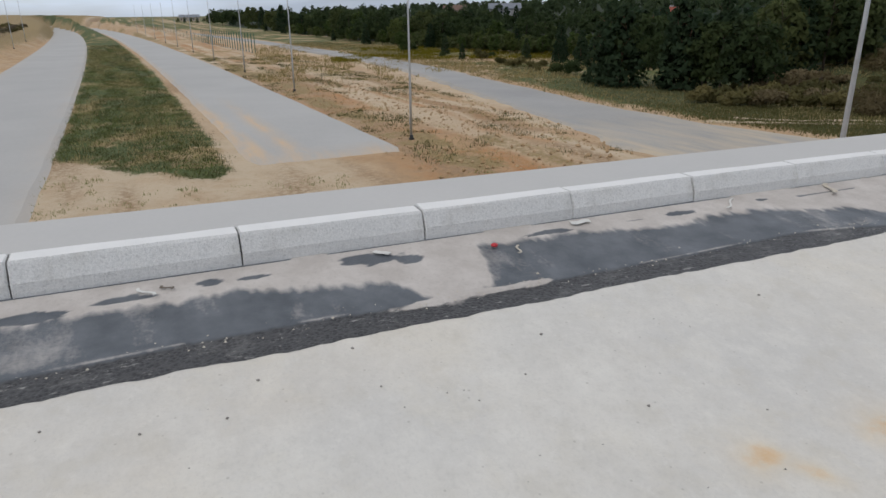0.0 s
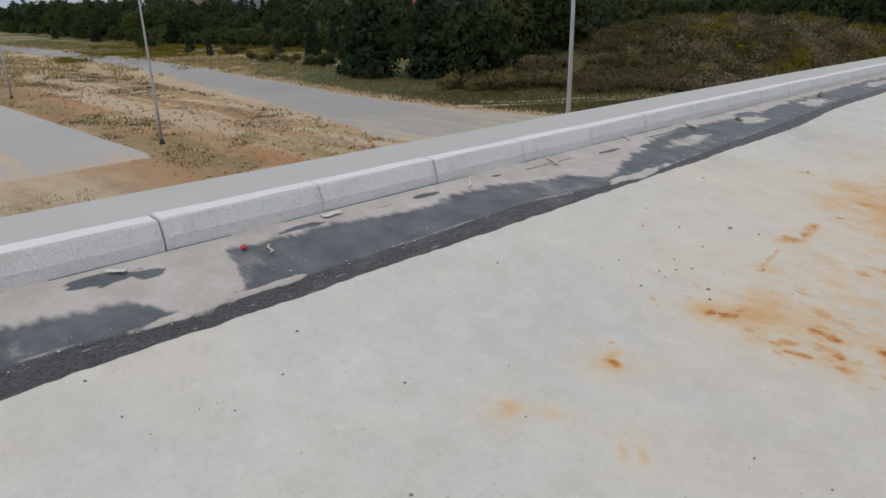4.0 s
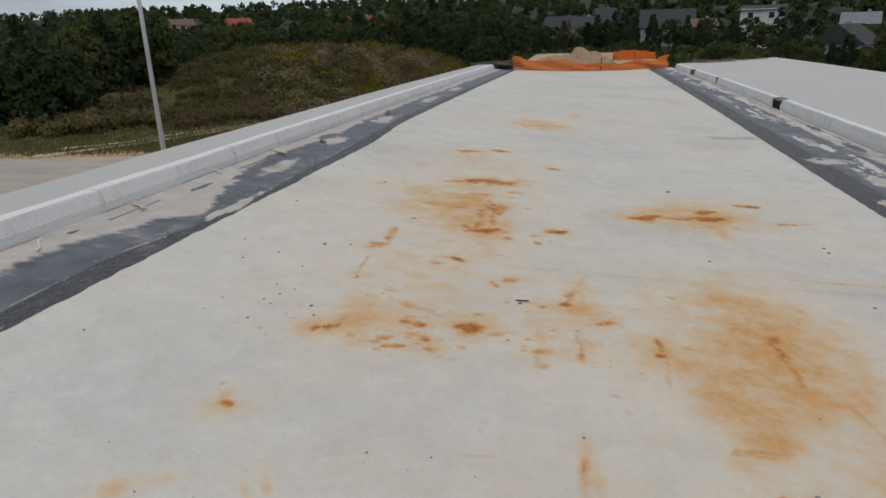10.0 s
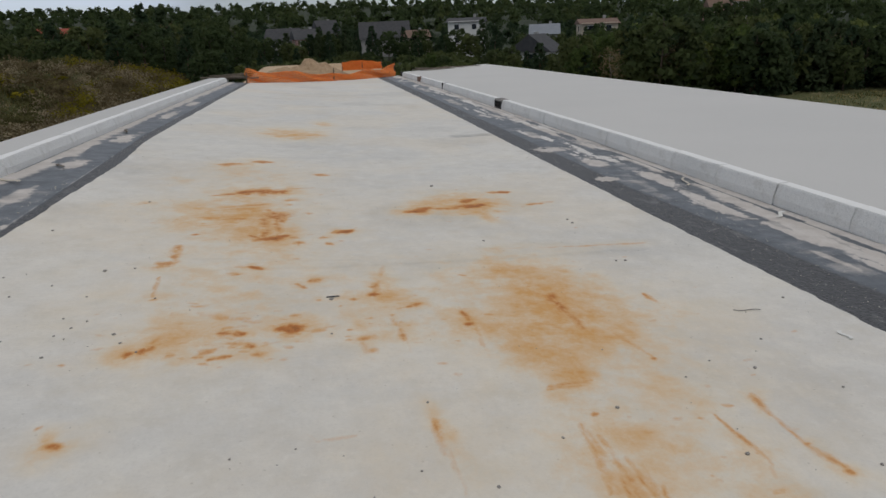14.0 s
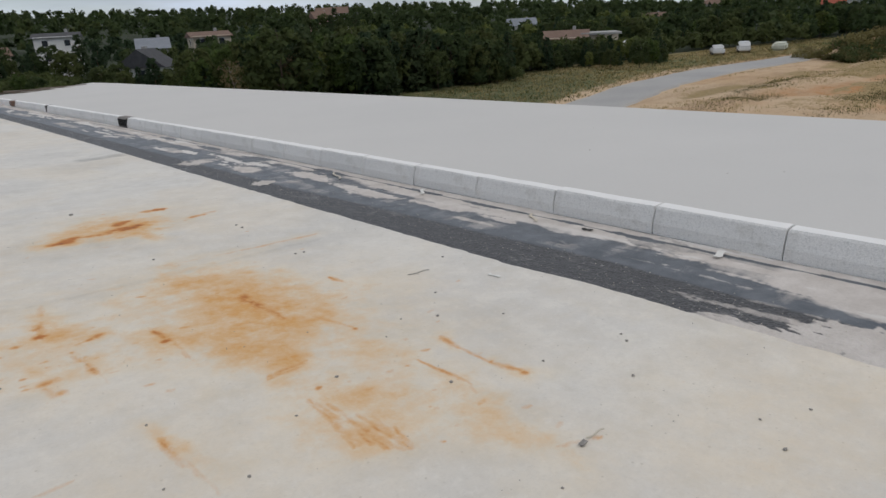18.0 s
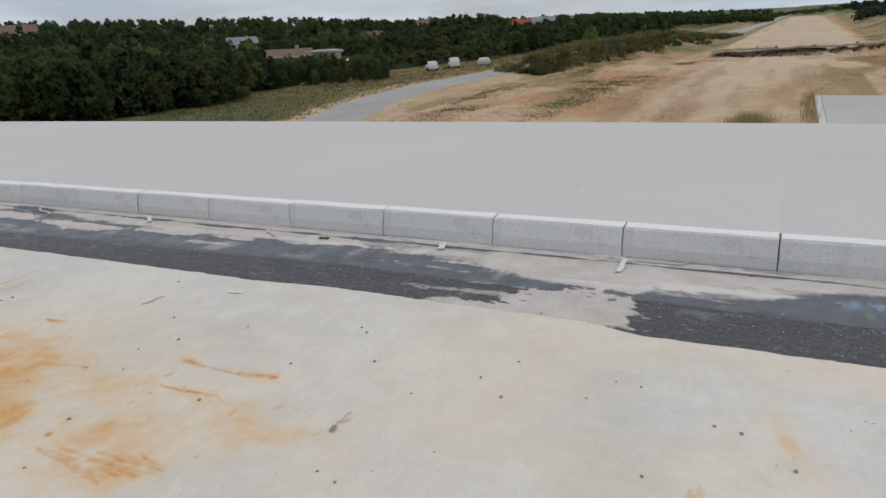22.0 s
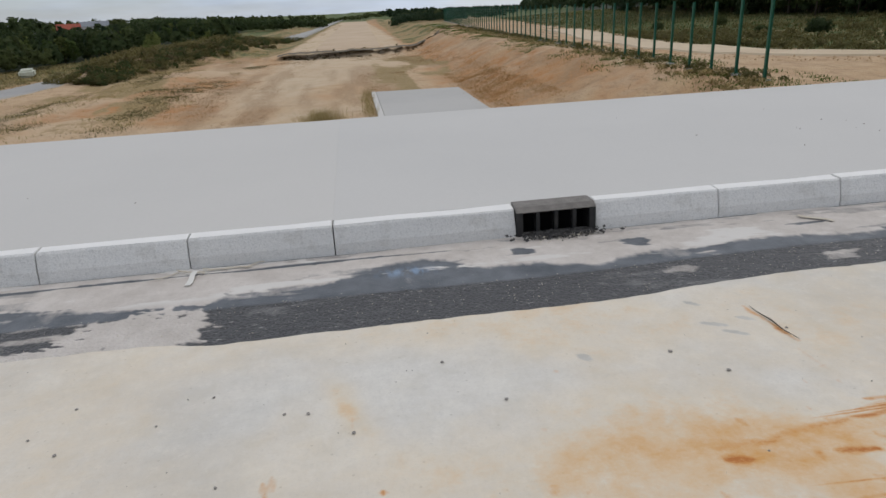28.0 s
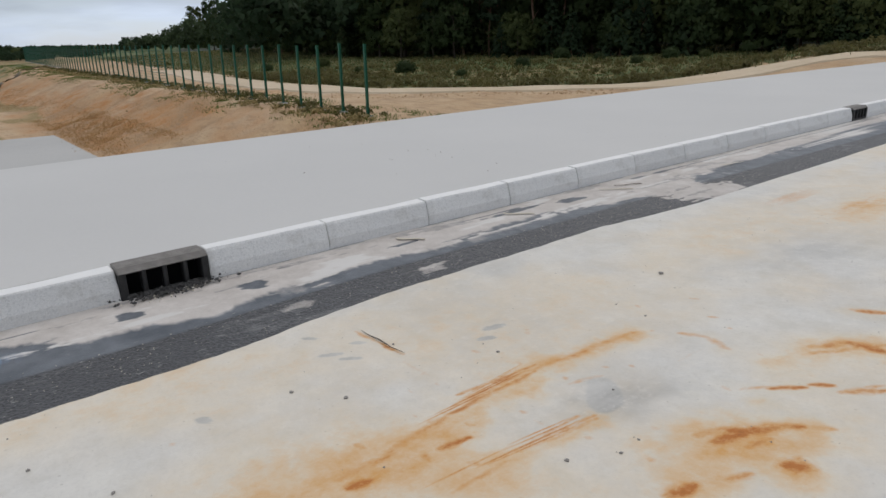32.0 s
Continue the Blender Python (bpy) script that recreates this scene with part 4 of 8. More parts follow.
for x, y, a, b2, turn in ((2.30, -2.10, 0.05, 0.02, 40), (2.03, -2.08, 0.07, 0.022, 60), (1.92, -2.13, 0.06, 0.02, 50), (2.06, -2.26, 0.045, 0.02, 50), (1.68, -2.93, 0.08, 0.03, 80), (1.60, -2.79, 0.06, 0.03, 70), (1.85, -1.34, 0.05, 0.03, 30)):
    skim(x, y, a, b2, turn, 0.8)
skim(0.77, -2.73, 0.17, 0.085, -50, 0.34)
bridge_deck = sheet("bridge_deck", Xd, Yd, Zd, M_DECK, True, {"rust": np.clip(1.15 * RUST, 0, 1.7), "tint": 1.0 - np.exp(-1.05 * np.clip(TINT, 0, 4)), "grime": np.clip(GRIME, 0, 1)})
tagged(bridge_deck, "pale worn concrete bridge deck stained with orange rust", "bridge deck", kind="structure")


# ---- gutters between deck and kerbs ----
def gutter(name, kerb_x, edge, ys, bounds_dust, bounds_coarse, patches, slots, side):
    """Bitumen strip; pale dust lies from the kerb outwards with a feathered rim."""
    vs = np.linspace(0, 1, 84)
    Y, V = np.meshgrid(ys, vs, indexing="ij")
    E = edge(Y) - side * 0.04
    X = E * (1 - V) + (kerb_x + side * 0.01) * V
    sk = ease(Y, 14, 31.6) * 1.55
    Yw = Y + sk * X
    Z = deck(X, Yw) - 0.008
    rag = (value_noise(X * 3, Y * 3, 4, 21) - 0.5) * 0.10
    feather = (value_noise(X * 2.5, Y * (15 if side < 0 else 4), 5, 13) - 0.5) * 0.11 + (value_noise(X * 6, Y * 45, 3, 14) - 0.5) * 0.08
    a = np.abs(X)
    bd = np.interp(Y, [p[0] for p in bounds_dust], [abs(p[1]) for p in bounds_dust])
    bc = np.interp(Y, [p[0] for p in bounds_coarse], [abs(p[1]) for p in bounds_coarse])
    dust = ease(a + rag + feather - bd, -0.05, 0.10)
    # thin film of dust on the bitumen, dragged across the strip
    film = 0.24 * ease(value_noise(X * 2.0, Y * 7, 5, 71), 0.44, 0.72) * ease(a - bc, 0.0, 0.08)
    film = film + 0.20 * ease(value_noise(X * 1.5, Y * 2.0, 4, 75), 0.48, 0.7) * ease(a - bc, -0.02, 0.05)
    dust = np.clip(np.maximum(dust, film), 0, 1)
    coarse = ease(bc - a + rag * 0.10 + (value_noise(X * 40, Y * 40, 3, 5) - 0.5) * 0.02, -0.006, 0.010)
    if side < 0:
        dust = np.clip(dust + 0.55 * np.exp(-((a - bc - 0.008) / 0.010) ** 2) * ease(value_noise(Y * 2.2, 0 * Y, 4, 90), 0.46, 0.6) * (0.35 + 0.9 * value_noise(Y * 14, X * 6, 3, 93)), 0, 1)
    for x, y, hx, hy, gain in patches:
        d = np.hypot((X - x + rag * 0.5) / hx, (Y - y) / hy) + feather * 2.0 + (value_noise(X * 9, Y * 6, 3, 23) - 0.5) * 0.8 + (value_noise(X * 32, Y * 20, 3, 24) - 0.5) * 0.7
        dust = np.clip(dust + gain * (1 - ease(d, 0.6, 1.1)), 0, 1)
    # ragged islands of lime dust and bare scrapes along the right-hand strip
    lime = np.zeros_like(X)
    if side > 0:
        lime = ease(value_noise(X * 7, Y * 1.3, 5, 76) + 0.25 * (value_noise(X * 30, Y * 14, 3, 79) - 0.5), 0.58, 0.66) * ease(a - bc, 0.10, 0.22) * (1 - 0.8 * ease(Y, 2.5, 4) * (1 - ease(Y, 8, 9)))
        scrape = ease(value_noise(X * 9, Y * 1.5, 5, 77) + 0.25 * (value_noise(X * 30, Y * 14, 3, 80) - 0.5), 0.58, 0.66)
        dust = np.clip(dust + 0.85 * lime - 0.45 * scrape * (1 - ease(dust, 0.7, 0.95) * ease(np.abs(Y - 1.0), 0.9, 0.5)), 0, 1)
    # bare slots where the dust has lifted near the kerb
    for y, off, hy, hx in slots:
        d = np.hypot((a - abs(kerb_x) + off + feather * 0.12) / (hx * 1.5), (Y - y) / hy) + (value_noise(X * 30, Y * 12, 4, 33) - 0.5) * 1.1
        dust = np.clip(dust - 0.95 * (1 - ease(d, 0.7, 1.05)), 0, 1)
    # long crack beside the kerb
    crack = abs(kerb_x) - 0.135 + 0.05 * (value_noise(Y * 0.6, 0 * Y, 3, 84) - 0.5)
    wide = 0.010 + 0.028 * ease(value_noise(Y * 1.1, 0 * Y + 3, 3, 85), 0.5, 0.75)
    gone = ease(value_noise(Y * 0.9, 0 * Y + 8, 3, 86), 0.40, 0.48) if side > 0 else 0.8 * ease(value_noise(Y * 1.3, 0 * Y + 8, 3, 87), 0.56, 0.62)
    dust = np.clip(dust - 0.95 * gone * np.exp(-np.abs((a - crack) / wide) ** 3), 0, 1)
    dust = np.where((a > abs(kerb_x) - 0.035) & (dust < 0.7), np.maximum(dust, 0.7), dust)
    # broken dark line at the kerb's foot: open joint and painted shadow line
    dust = np.where((a > abs(kerb_x) - 0.014) & (value_noise(Y * 2.5, 0 * Y, 3, 91) > 0.38), 0.15 * dust, dust)
    Z = Z + 0.006 * dust - 0.010 * coarse * (value_noise(X * 45, Y * 45, 2, 3))
    return sheet(name, X, Yw, Z, M_GUTTER, True, {"dust": dust, "coarse": coarse, "lime": lime, "chalk": np.exp(-((X - 3.26) / 0.07) ** 2 - ((Y + 0.62) / 0.16) ** 2)})


gy = np.concatenate([np.linspace(-42, -10, 40), np.linspace(-10, 12, 820)[1:], np.linspace(12, 31.6, 160)[1:]])
dust_l = [(-8, -3.45), (-0.45, -3.44), (0.1, -3.46), (0.36, -3.47), (0.61, -3.43), (0.88, -3.36), (1.12, -3.32), (1.24, -3.25), (1.37, -3.08), (1.44, -3.04), (1.70, -3.08), (1.79, -3.31), (1.84, -3.52), (2.2, -3.49), (2.4, -3.52), (2.77, -3.48), (3.17, -3.42), (3.64, -3.44), (4.1, -3.39), (4.5, -3.28), (4.8, -3.13), (5.2, -3.1), (5.5, -3.3), (6.0, -3.38), (6.5, -3.5), (7.4, -3.54), (8.5, -3.45), (9.5, -3.5), (10.8, -3.55), (14, -3.55), (20, -3.5), (30, -3.5)]
coarse_l = [(-8, -3.08), (-0.4, -3.08), (0.43, -3.11), (0.9, -3.10), (1.35, -3.075), (2.85, -3.077), (3.85, -3.11), (4.6, -3.0), (5.3, -2.97), (6, -3.0), (8, -3.07), (11, -3.2), (30, -3.18)]
slots_l = [(0.05, 0.16, 0.14, 0.022), (-0.35, 0.2, 0.2, 0.03), (0.42, 0.13, 0.06, 0.025), (0.62, 0.14, 0.09, 0.012), (1.22, 0.13, 0.17, 0.05), (1.42, 0.20, 0.09, 0.03), (2.35, 0.13, 0.16, 0.02), (3.35, 0.14, 0.16, 0.025), (4.1, 0.12, 0.06, 0.015), (5.6, 0.2, 0.2, 0.02), (6.2, 0.3, 0.3, 0.03), (7.1, 0.16, 0.2, 0.04), (8.6, 0.18, 0.25, 0.05), (9.6, 0.25, 0.3, 0.05), (11.3, 0.3, 0.4, 0.05), (13.2, 0.2, 0.4, 0.05)]
gutter_left = gutter("gutter_left", XL, edge_left, gy, dust_l, coarse_l, [(-3.085, 1.62, 0.032, 0.45, 1.0), (-3.0, 5.2, 0.05, 0.5, 0.9), (-3.3, 6.7, 0.10, 0.6, 0.5), (-3.35, 8.4, 0.12, 0.35, 0.7), (-3.35, 10.5, 0.14, 0.5, 0.7), (-3.4, 14, 0.12, 0.9, 0.6), (-3.4, 17, 0.12, 0.9, 0.6)], slots_l, -1)
tagged(gutter_left, "dark bitumen gutter strip half covered by pale dust", "gutter", kind="structure")
dust_r = [(-13, 3.35), (-9, 3.2), (-7.6, 3.25), (-7.0, 2.95), (-6.5, 2.8), (-6.1, 3.0), (-5.1, 3.27), (-4.4, 3.20), (-3.7, 3.10), (-3.3, 3.19), (-2.8, 3.19), (-2.33, 3.13), (-1.9, 3.0), (-1.5, 3.15), (-1.1, 3.16), (-0.77, 3.45), (-0.57, 3.40), (-0.32, 3.28), (-0.1, 3.14), (0.19, 3.17), (0.41, 3.25), (0.53, 3.18), (0.6, 2.99), (0.89, 3.03), (1.24, 3.10), (1.5, 3.135), (2.05, 3.25), (2.46, 3.27), (2.81, 3.34), (3.51, 3.38), (4.03, 3.32), (4.58, 3.27), (5.22, 3.29), (5.94, 3.32), (6.94, 3.47), (8.1, 3.48), (9, 3.42), (12, 3.35), (20, 3.4), (40, 3.4)]
coarse_r = [(-13, 2.85), (-5, 2.97), (-3.2, 3.02), (-1.5, 2.94), (0.4, 2.975), (1.0, 2.95), (1.9, 2.95), (2.78, 2.99), (3.84, 2.92), (5.2, 2.88), (7, 2.78), (40, 2.8)]
patch_r = [(2.72, 0.95, 0.36, 0.42, 1.30), (2.55, 1.42, 0.12, 0.55, 0.9), (2.78, 1.62, 0.06, 0.5, 0.54), (2.93, 1.75, 0.02, 0.6, 0.43), (3.28, -1.83, 0.18, 0.26, 0.68), (2.82, -2.32, 0.08, 0.16, 0.54), (2.78, -3.35, 0.06, 0.14, 0.50), (2.78, -6.78, 0.48, 0.48, 1.35), (3.22, -7.6, 0.10, 0.20, 1.0), (3.4, -4.6, 0.12, 0.9, 0.7), (3.2, -5.9, 0.2, 0.35, 0.8), (3.1, 4.3, 0.05, 0.25, 0.43), (3.1, 6.0, 0.10, 0.3, 0.58), (3.0, 8.5, 0.16, 0.4, 0.65), (2.8, 9.8, 0.3, 0.3, 0.68), (3.05, 11.4, 0.14, 0.6, 0.50), (3.2, 14.5, 0.14, 0.7, 0.50), (3.05, 18, 0.16, 0.9, 0.50), (3.1, 22, 0.16, 0.9, 0.50), (3.3, 7.35, 0.13, 0.55, 1.0), (3.2, 6.1, 0.10, 0.62, 1.0), (3.3, 5.0, 0.09, 0.42, 0.95), (3.28, 4.1, 0.06, 0.3, 0.6), (2.7, 7.5, 0.16, 0.16, 0.9), (2.7, 3.2, 0.02, 0.22, 0.7), (2.85, -3.4, 0.04, 0.2, 0.6), (3.05, -2.6, 0.05, 0.12, 0.7)]
slots_r = [(1.35, 0.13, 0.34, 0.018), (2.05, 0.14, 0.36, 0.018), (0.2, 0.14, 0.42, 0.016), (-0.4, 0.13, 0.2, 0.01), (2.9, 0.15, 0.3, 0.03), (3.6, 0.13, 0.2, 0.02), (4.6, 0.16, 0.3, 0.03), (5.5, 0.14, 0.3, 0.03), (-2.25, 0.34, 0.10, 0.06), (-1.45, 0.30, 0.10, 0.05), (-3.6, 0.3, 0.2, 0.02), (-4.9, 0.2, 0.4, 0.03), (-5.6, 0.3, 0.2, 0.05), (7.4, 0.15, 0.4, 0.05), (9.2, 0.2, 0.4, 0.06), (11, 0.2, 0.5, 0.06), (13, 0.15, 0.5, 0.05)]
gutter_right = gutter("gutter_right", XR, edge_right, gy, dust_r, coarse_r, patch_r, slots_r, 1)
tagged(gutter_right, "dark patched asphalt gutter strip with pale mortar dust", "gutter", kind="structure")


# ---- raised footways beside the kerbs ----
def outer_right(y):
    return 8.72 + 0.010 * y


def slab_mesh(name, rows, material):
    """A thick strip from rows of (y, x_in, x_out, z_top_in, z_top_out, depth, skew)."""
    bm = bmesh.new()
    rings = []
    for y, xi, xo, zi, zo, dep, sk in rows:
        rings.append([bm.verts.new(c3) for c3 in ((xi, y, zi), (xo, y + sk, zo), (xo, y + sk, zo - dep), (xi, y, zi - dep))])
    for a, b2 in zip(rings, rings[1:]):
        for k in range(4):
            bm.faces.new((a[k], a[(k + 1) % 4], b2[(k + 1) % 4], b2[k]))
    bm.faces.new(rings[0])
    bm.faces.new(rings[-1])
    return mesh_of(name, bm, material)


def walk_rows(y0, y1, n, right):
    rows = []
    for k in range(n + 1):
        y = y0 + (y1 - y0) * k / n
        if right:
            z = deck(XR, y) + KERB_H - 0.004
            rows.append((y, XR + 0.15, float(outer_right(y)), z, z + 0.003, 0.9, 3.4 * float(ease(y, 20, y1)) if y1 > 20 else 0.0))
        else:
            z = deck(XL, y) + KERB_LEFT - 0.004
            rows.append((y, XL - 0.15, -4.42, z, z - 0.004, 0.9, 0.0))
    return rows


pavement_right = tagged(new("pavement_right", slab_mesh("pavement_right", walk_rows(-0.1490, 36.2, 60, True), M_WALK)), "wide smooth grey concrete footway beside the kerb", "footway", kind="structure")
part("slab", slab_mesh("slab", walk_rows(-42, -0.1496, 60, True), M_WALK_COOL), pavement_right)
pavement_left = tagged(new("pavement_left", slab_mesh("pavement_left", walk_rows(-42, 26.2, 80, False), M_LEDGE)), "narrow grey concrete edge strip behind the kerb", "footway", kind="structure")

# bridge body below: box under the deck, and the end wall
bm = bmesh.new()
for k, (y0, y1) in enumerate(((-42, -12), (-12, 8), (8, 24))):
    z = float(deck(0, (y0 + y1) / 2)) - 0.62
    box(bm, -3.9, 9.0, y0, y1, z - 0.8, z)
bridge_body = tagged(new("bridge_body", mesh_of("bridge_body", bm, M_ROUGH_CONCRETE)), "cast concrete bridge superstructure under the deck", "bridge", kind="structure")


# ---- kerbs ----
def kerb_mesh(name, length, side, chip):
    """One granite kerb stone: upright foot, sloping face, rounded arris."""
    k = 1.0 if side > 0 else KERB_LEFT / KERB_H
    prof = [(0.0, -0.03), (0.0, 0.078 * k), (0.034, 0.192 * k), (0.046, 0.207 * k), (0.15, KERB_H * k), (0.15, -0.03)]
    r = random.Random(chip)
    bm = bmesh.new()
    rings = []
    for y in (0.004, 0.012, length * 0.33, length * 0.66, length - 0.012, length - 0.004):
        rim = 0.005 if y < 0.01 or y > length - 0.01 else 0.0
        rings.append([bm.verts.new((side * (px + (rim if 0 < k < 4 else 0) + r.uniform(-0.0025, 0.0025)), y, pz - (rim if 0 < k < 5 else 0) + (r.uniform(-0.003, 0.003) if pz > 0 else 0))) for k, (px, pz) in enumerate(prof)])
    n = len(prof)
    for a, b2 in zip(rings, rings[1:]):
        for k in range(n):
            bm.faces.new((a[k], a[(k + 1) % n], b2[(k + 1) % n], b2[k]))
    bm.faces.new(rings[0])
    bm.faces.new(rings[-1])
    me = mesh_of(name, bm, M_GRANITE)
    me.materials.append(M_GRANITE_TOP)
    # upward faces take the lighter granite tone
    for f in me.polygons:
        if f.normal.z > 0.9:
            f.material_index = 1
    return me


DRAINS = [(-2.066, -1.468), (16.0, 16.6), (-13.5, -12.95)]


def bed_rows(y0, y1, x, side):
    return [(y, x + side * 0.02, x + side * 0.135, *[deck(x, y) + (-0.12 if side > 0 and any(a < y < b for a, b in DRAINS) else 0.05)] * 2, 0.15, 0.0) for y in sorted([*np.linspace(y0, y1, 60)] + [q for a, b in DRAINS for q in (a - 0.01, a + 0.005, b - 0.005, b + 0.01)])]


kerb_left = tagged(new("kerb_left", slab_mesh("kerb_left", bed_rows(-42, 26.2, XL, -1), M_MORTAR)), "row of pale speckled granite kerb stones", "kerb", kind="structure")
kerb_right = tagged(new("kerb_right", slab_mesh("kerb_right", bed_rows(-42, 36.2, XR, 1), M_MORTAR)), "row of pale speckled granite kerb stones with drain inlets", "kerb", kind="structure")
stones_l = [kerb_mesh("kerb_stone", 1.0, -1, k) for k in range(4)]
stones_r = [kerb_mesh("kerb_stone", 1.0, 1, k + 9) for k in range(4)]


def lay(x, y, mesh, parent, length=1.0):
    ob = part("kerb_stone", mesh, parent)
    rise = math.degrees(math.atan2(deck(x, y + length) - deck(x, y), length))
    ob.matrix_basis = pose(x + rng.uniform(-0.003, 0.003), y, deck(x, y) + rng.uniform(-0.003, 0.003), rise, 0, rng.uniform(-0.25, 0.25))
    return ob


for k in range(-42, 25):
    lay(XL, 0.597 + k, stones_l[k % 4], kerb_left)
for k in range(0, 15):
    lay(XR, 0.851 + k, stones_r[k % 4], kerb_right)
lay(XR, 15.851, kerb_mesh("kerb_stone", 0.149, 1, 31), kerb_right, 0.149)
for k in range(0, 19):
    lay(XR, 16.6 + k, stones_r[k % 4], kerb_right)
lay(XR, -0.149, stones_r[1], kerb_right)
lay(XR, -1.468, kerb_mesh("kerb_stone", 1.319, 1, 32), kerb_right, 1.319)
lay(XR, -3.037, kerb_mesh("kerb_stone", 0.971, 1, 33), kerb_right, 0.971)
for k in range(1, 10):
    lay(XR, -3.037 - k, stones_r[k % 4], kerb_right)
lay(XR, -12.95, kerb_mesh("kerb_stone", 0.913, 1, 34), kerb_right, 0.913)
for k in range(1, 28):
    lay(XR, -13.5 - k, stones_r[k % 4], kerb_right)


# ---- land ----
def ridge_y(x):
    return np.interp(x, [60, 90, 105, 125, 160, 200, 300, 500], [37, 35.5, 34, 31, 25, 20, 15, 12])


def terrain(x, y):
    """Height of the ground everywhere, on arrays."""
    x, y = np.asarray(x, float), np.asarray(y, float)
    r = np.hypot(x, y)
    z = np.full(np.broadcast(x, y).shape, -6.1)
    # southern bank of the cutting and the rising land behind it
    s = -y + 1.2 * (value_noise(x * 0.12, y * 0.12, 3, 41) - 0.5) * ease(x, 20, 50)
    bank = np.interp(s, [11.8, 14.5, 19.6, 23, 45, 62, 95, 220], [0, 0.8, 3.15, 3.3, 3.45, 4.2, 5.2, 6.0])
    z = z + bank * ease(x, 4, 22) * (1 - 0.35 * ease(x, 190, 330))
    z = z + np.interp(s, [19, 26, 60, 200], [0, 2.6, 3.2, 4.0]) * ease(-x, 10, 40)
    z = z + 1.5 * ease(x, 8, 18) * (1 - ease(x, 25, 35)) * ease(s, 42, 60)
    # sand bank and scrub ridge between the bed and the side road, in the east
    rd = y - ridge_y(x)
    crest = np.exp(-(rd / 4.2) ** 2) * ease(x, 84, 106) * (1 - ease(x, 150, 200))
    z = z + 2.3 * crest
    apron = ease(y, 13, 20) * (1 - ease(y, 26, 31)) * ease(x, 30, 50) * (1 - ease(x, 330, 430))
    z = z + 0.5 * apron
    # raised road bed far in the east
    rim = bed_rim(y)
    z = z + 1.25 * ease(x - rim, -0.5, 1.5) * (1 - ease(np.abs(y - bed_mid(x)), 9.5, 17)) + 0.0006 * np.clip(x - 130, 0, 600)
    # overgrown mound in the north-west
    mx, my = x + 35, y - 84
    ca, sa = math.cos(radians(52)), math.sin(radians(52))
    u, v = mx * ca + my * sa, -mx * sa + my * ca
    z = z + 4.6 * (1 - ease(np.hypot(u / 34, v / 22), 0.15, 1.0)) * (0.85 + 0.3 * value_noise(x * 0.08, y * 0.08, 3, 5))
    # far wooded hills in the north
    az = np.degrees(np.arctan2(-x, y))
    rise = np.interp(az, [-180, -112, -100, -90, -74, -60, -50, -33, -8, 15, 40, 61, 71, 80, 84, 100, 130], [0, 0, 0, 0, 3, 4, 16, 24, 33, 33, 27, 13, 7, 5, 6, 8, 0])
    z = z + rise * np.clip((r - 230) / 670, 0, 1)
    # north abutment: the approach bank behind the bridge end
    z = z + 4.8 * ease(y - 1.55 * np.clip(x, -4, 10), 22, 31) * (1 - ease(np.abs(x + 0.5), 4.5, 9)) * (1 - ease(y, 60, 110))
    # unevenness of bare ground
    amp = 0.25 + 0.8 * apron + 0.5 * ease(y, 15, 22) * ease(-x, 10, 30) * (1 - ease(y, 26, 33)) * (1 - 0.75 * ease(-x, 40, 70))
    n = value_noise(x * 0.35, y * 0.35, 4, 15) - 0.5
    z = z + amp * n * ease(r, 14, 30) * (1 - 0.6 * ease(r, 200, 400))
    # wheel ruts and pushed-up ridges on the western sand
    rut = ease(-x, 8, 16) * (1 - 0.7 * ease(-x, 38, 65)) * (1 - ease(-x, 110, 160)) * (1 - ease(np.abs(y - 14), 15, 20))
    z = z + rut * (0.34 * (value_noise(x * 0.10, y * 0.95, 3, 44) - 0.5) + 0.28 * (value_noise(x * 0.7, y * 0.7, 3, 45) - 0.5))
    cut = ease(x, 20, 40) * (1 - ease(np.abs(s - 16), 4, 6))
    z = z + cut * (value_noise(x * 0.5, y * 0.12, 4, 46) - 0.5 + 0.5 * (value_noise(x * 1.1, y * 0.8, 3, 47) - 0.5))
    # keep the carriageways and side roads clear
    z = z - 0.22 * ease(-x, 45, 70) * (1 - ease(-x, 150, 200)) * band(y - west_mid(x) + west_half(x) + 2.5, 3.5, 4.0)
    flat = 0.0
    for f in (lcw_mask(x, y), rcw_mask(x, y), side_west(x, y), side_east(x, y)):
        flat = np.maximum(flat, f)
    return z * (1 - flat) + flat * np.minimum(z, -6.16)


def band(d, half, soft=2.0):
    return 1 - ease(np.abs(d), half, half + soft)


def bed_rim(y):
    return np.interp(-y, [-16, 4, 10, 20, 30], [121, 123, 128, 146, 175])


def bed_mid(x):
    return np.interp(x, [120, 300, 900], [0.0, -3.0, -16.0])


def meadow_edge(x):
    return np.interp(x, [14, 18, 24, 27, 31, 35, 38.5, 41, 44, 47, 53, 61, 80, 90, 130, 300], [-80, -68, -55.5, -51.5, -49, -45.5, -41.5, -38.5, -36, -34, -32.3, -31.5, -32.7, -34.7, -38.5, -57])


def lcw_mid(x):
    return -9.6 - 9.0e-5 * np.clip(-x - 30, 0, 2000) ** 2


def rcw_mid(x):
    return 10.4 - 9.0e-5 * np.clip(-x - 30, 0, 2000) ** 2


def west_mid(x):
    return np.interp(-x, [0, 12, 28, 35, 48, 60, 70, 90, 115, 167, 220, 330, 700], [29, 31, 32.7, 32.5, 33.4, 35.5, 36.7, 39.9, 41.4, 40.5, 39.5, 33, -15])


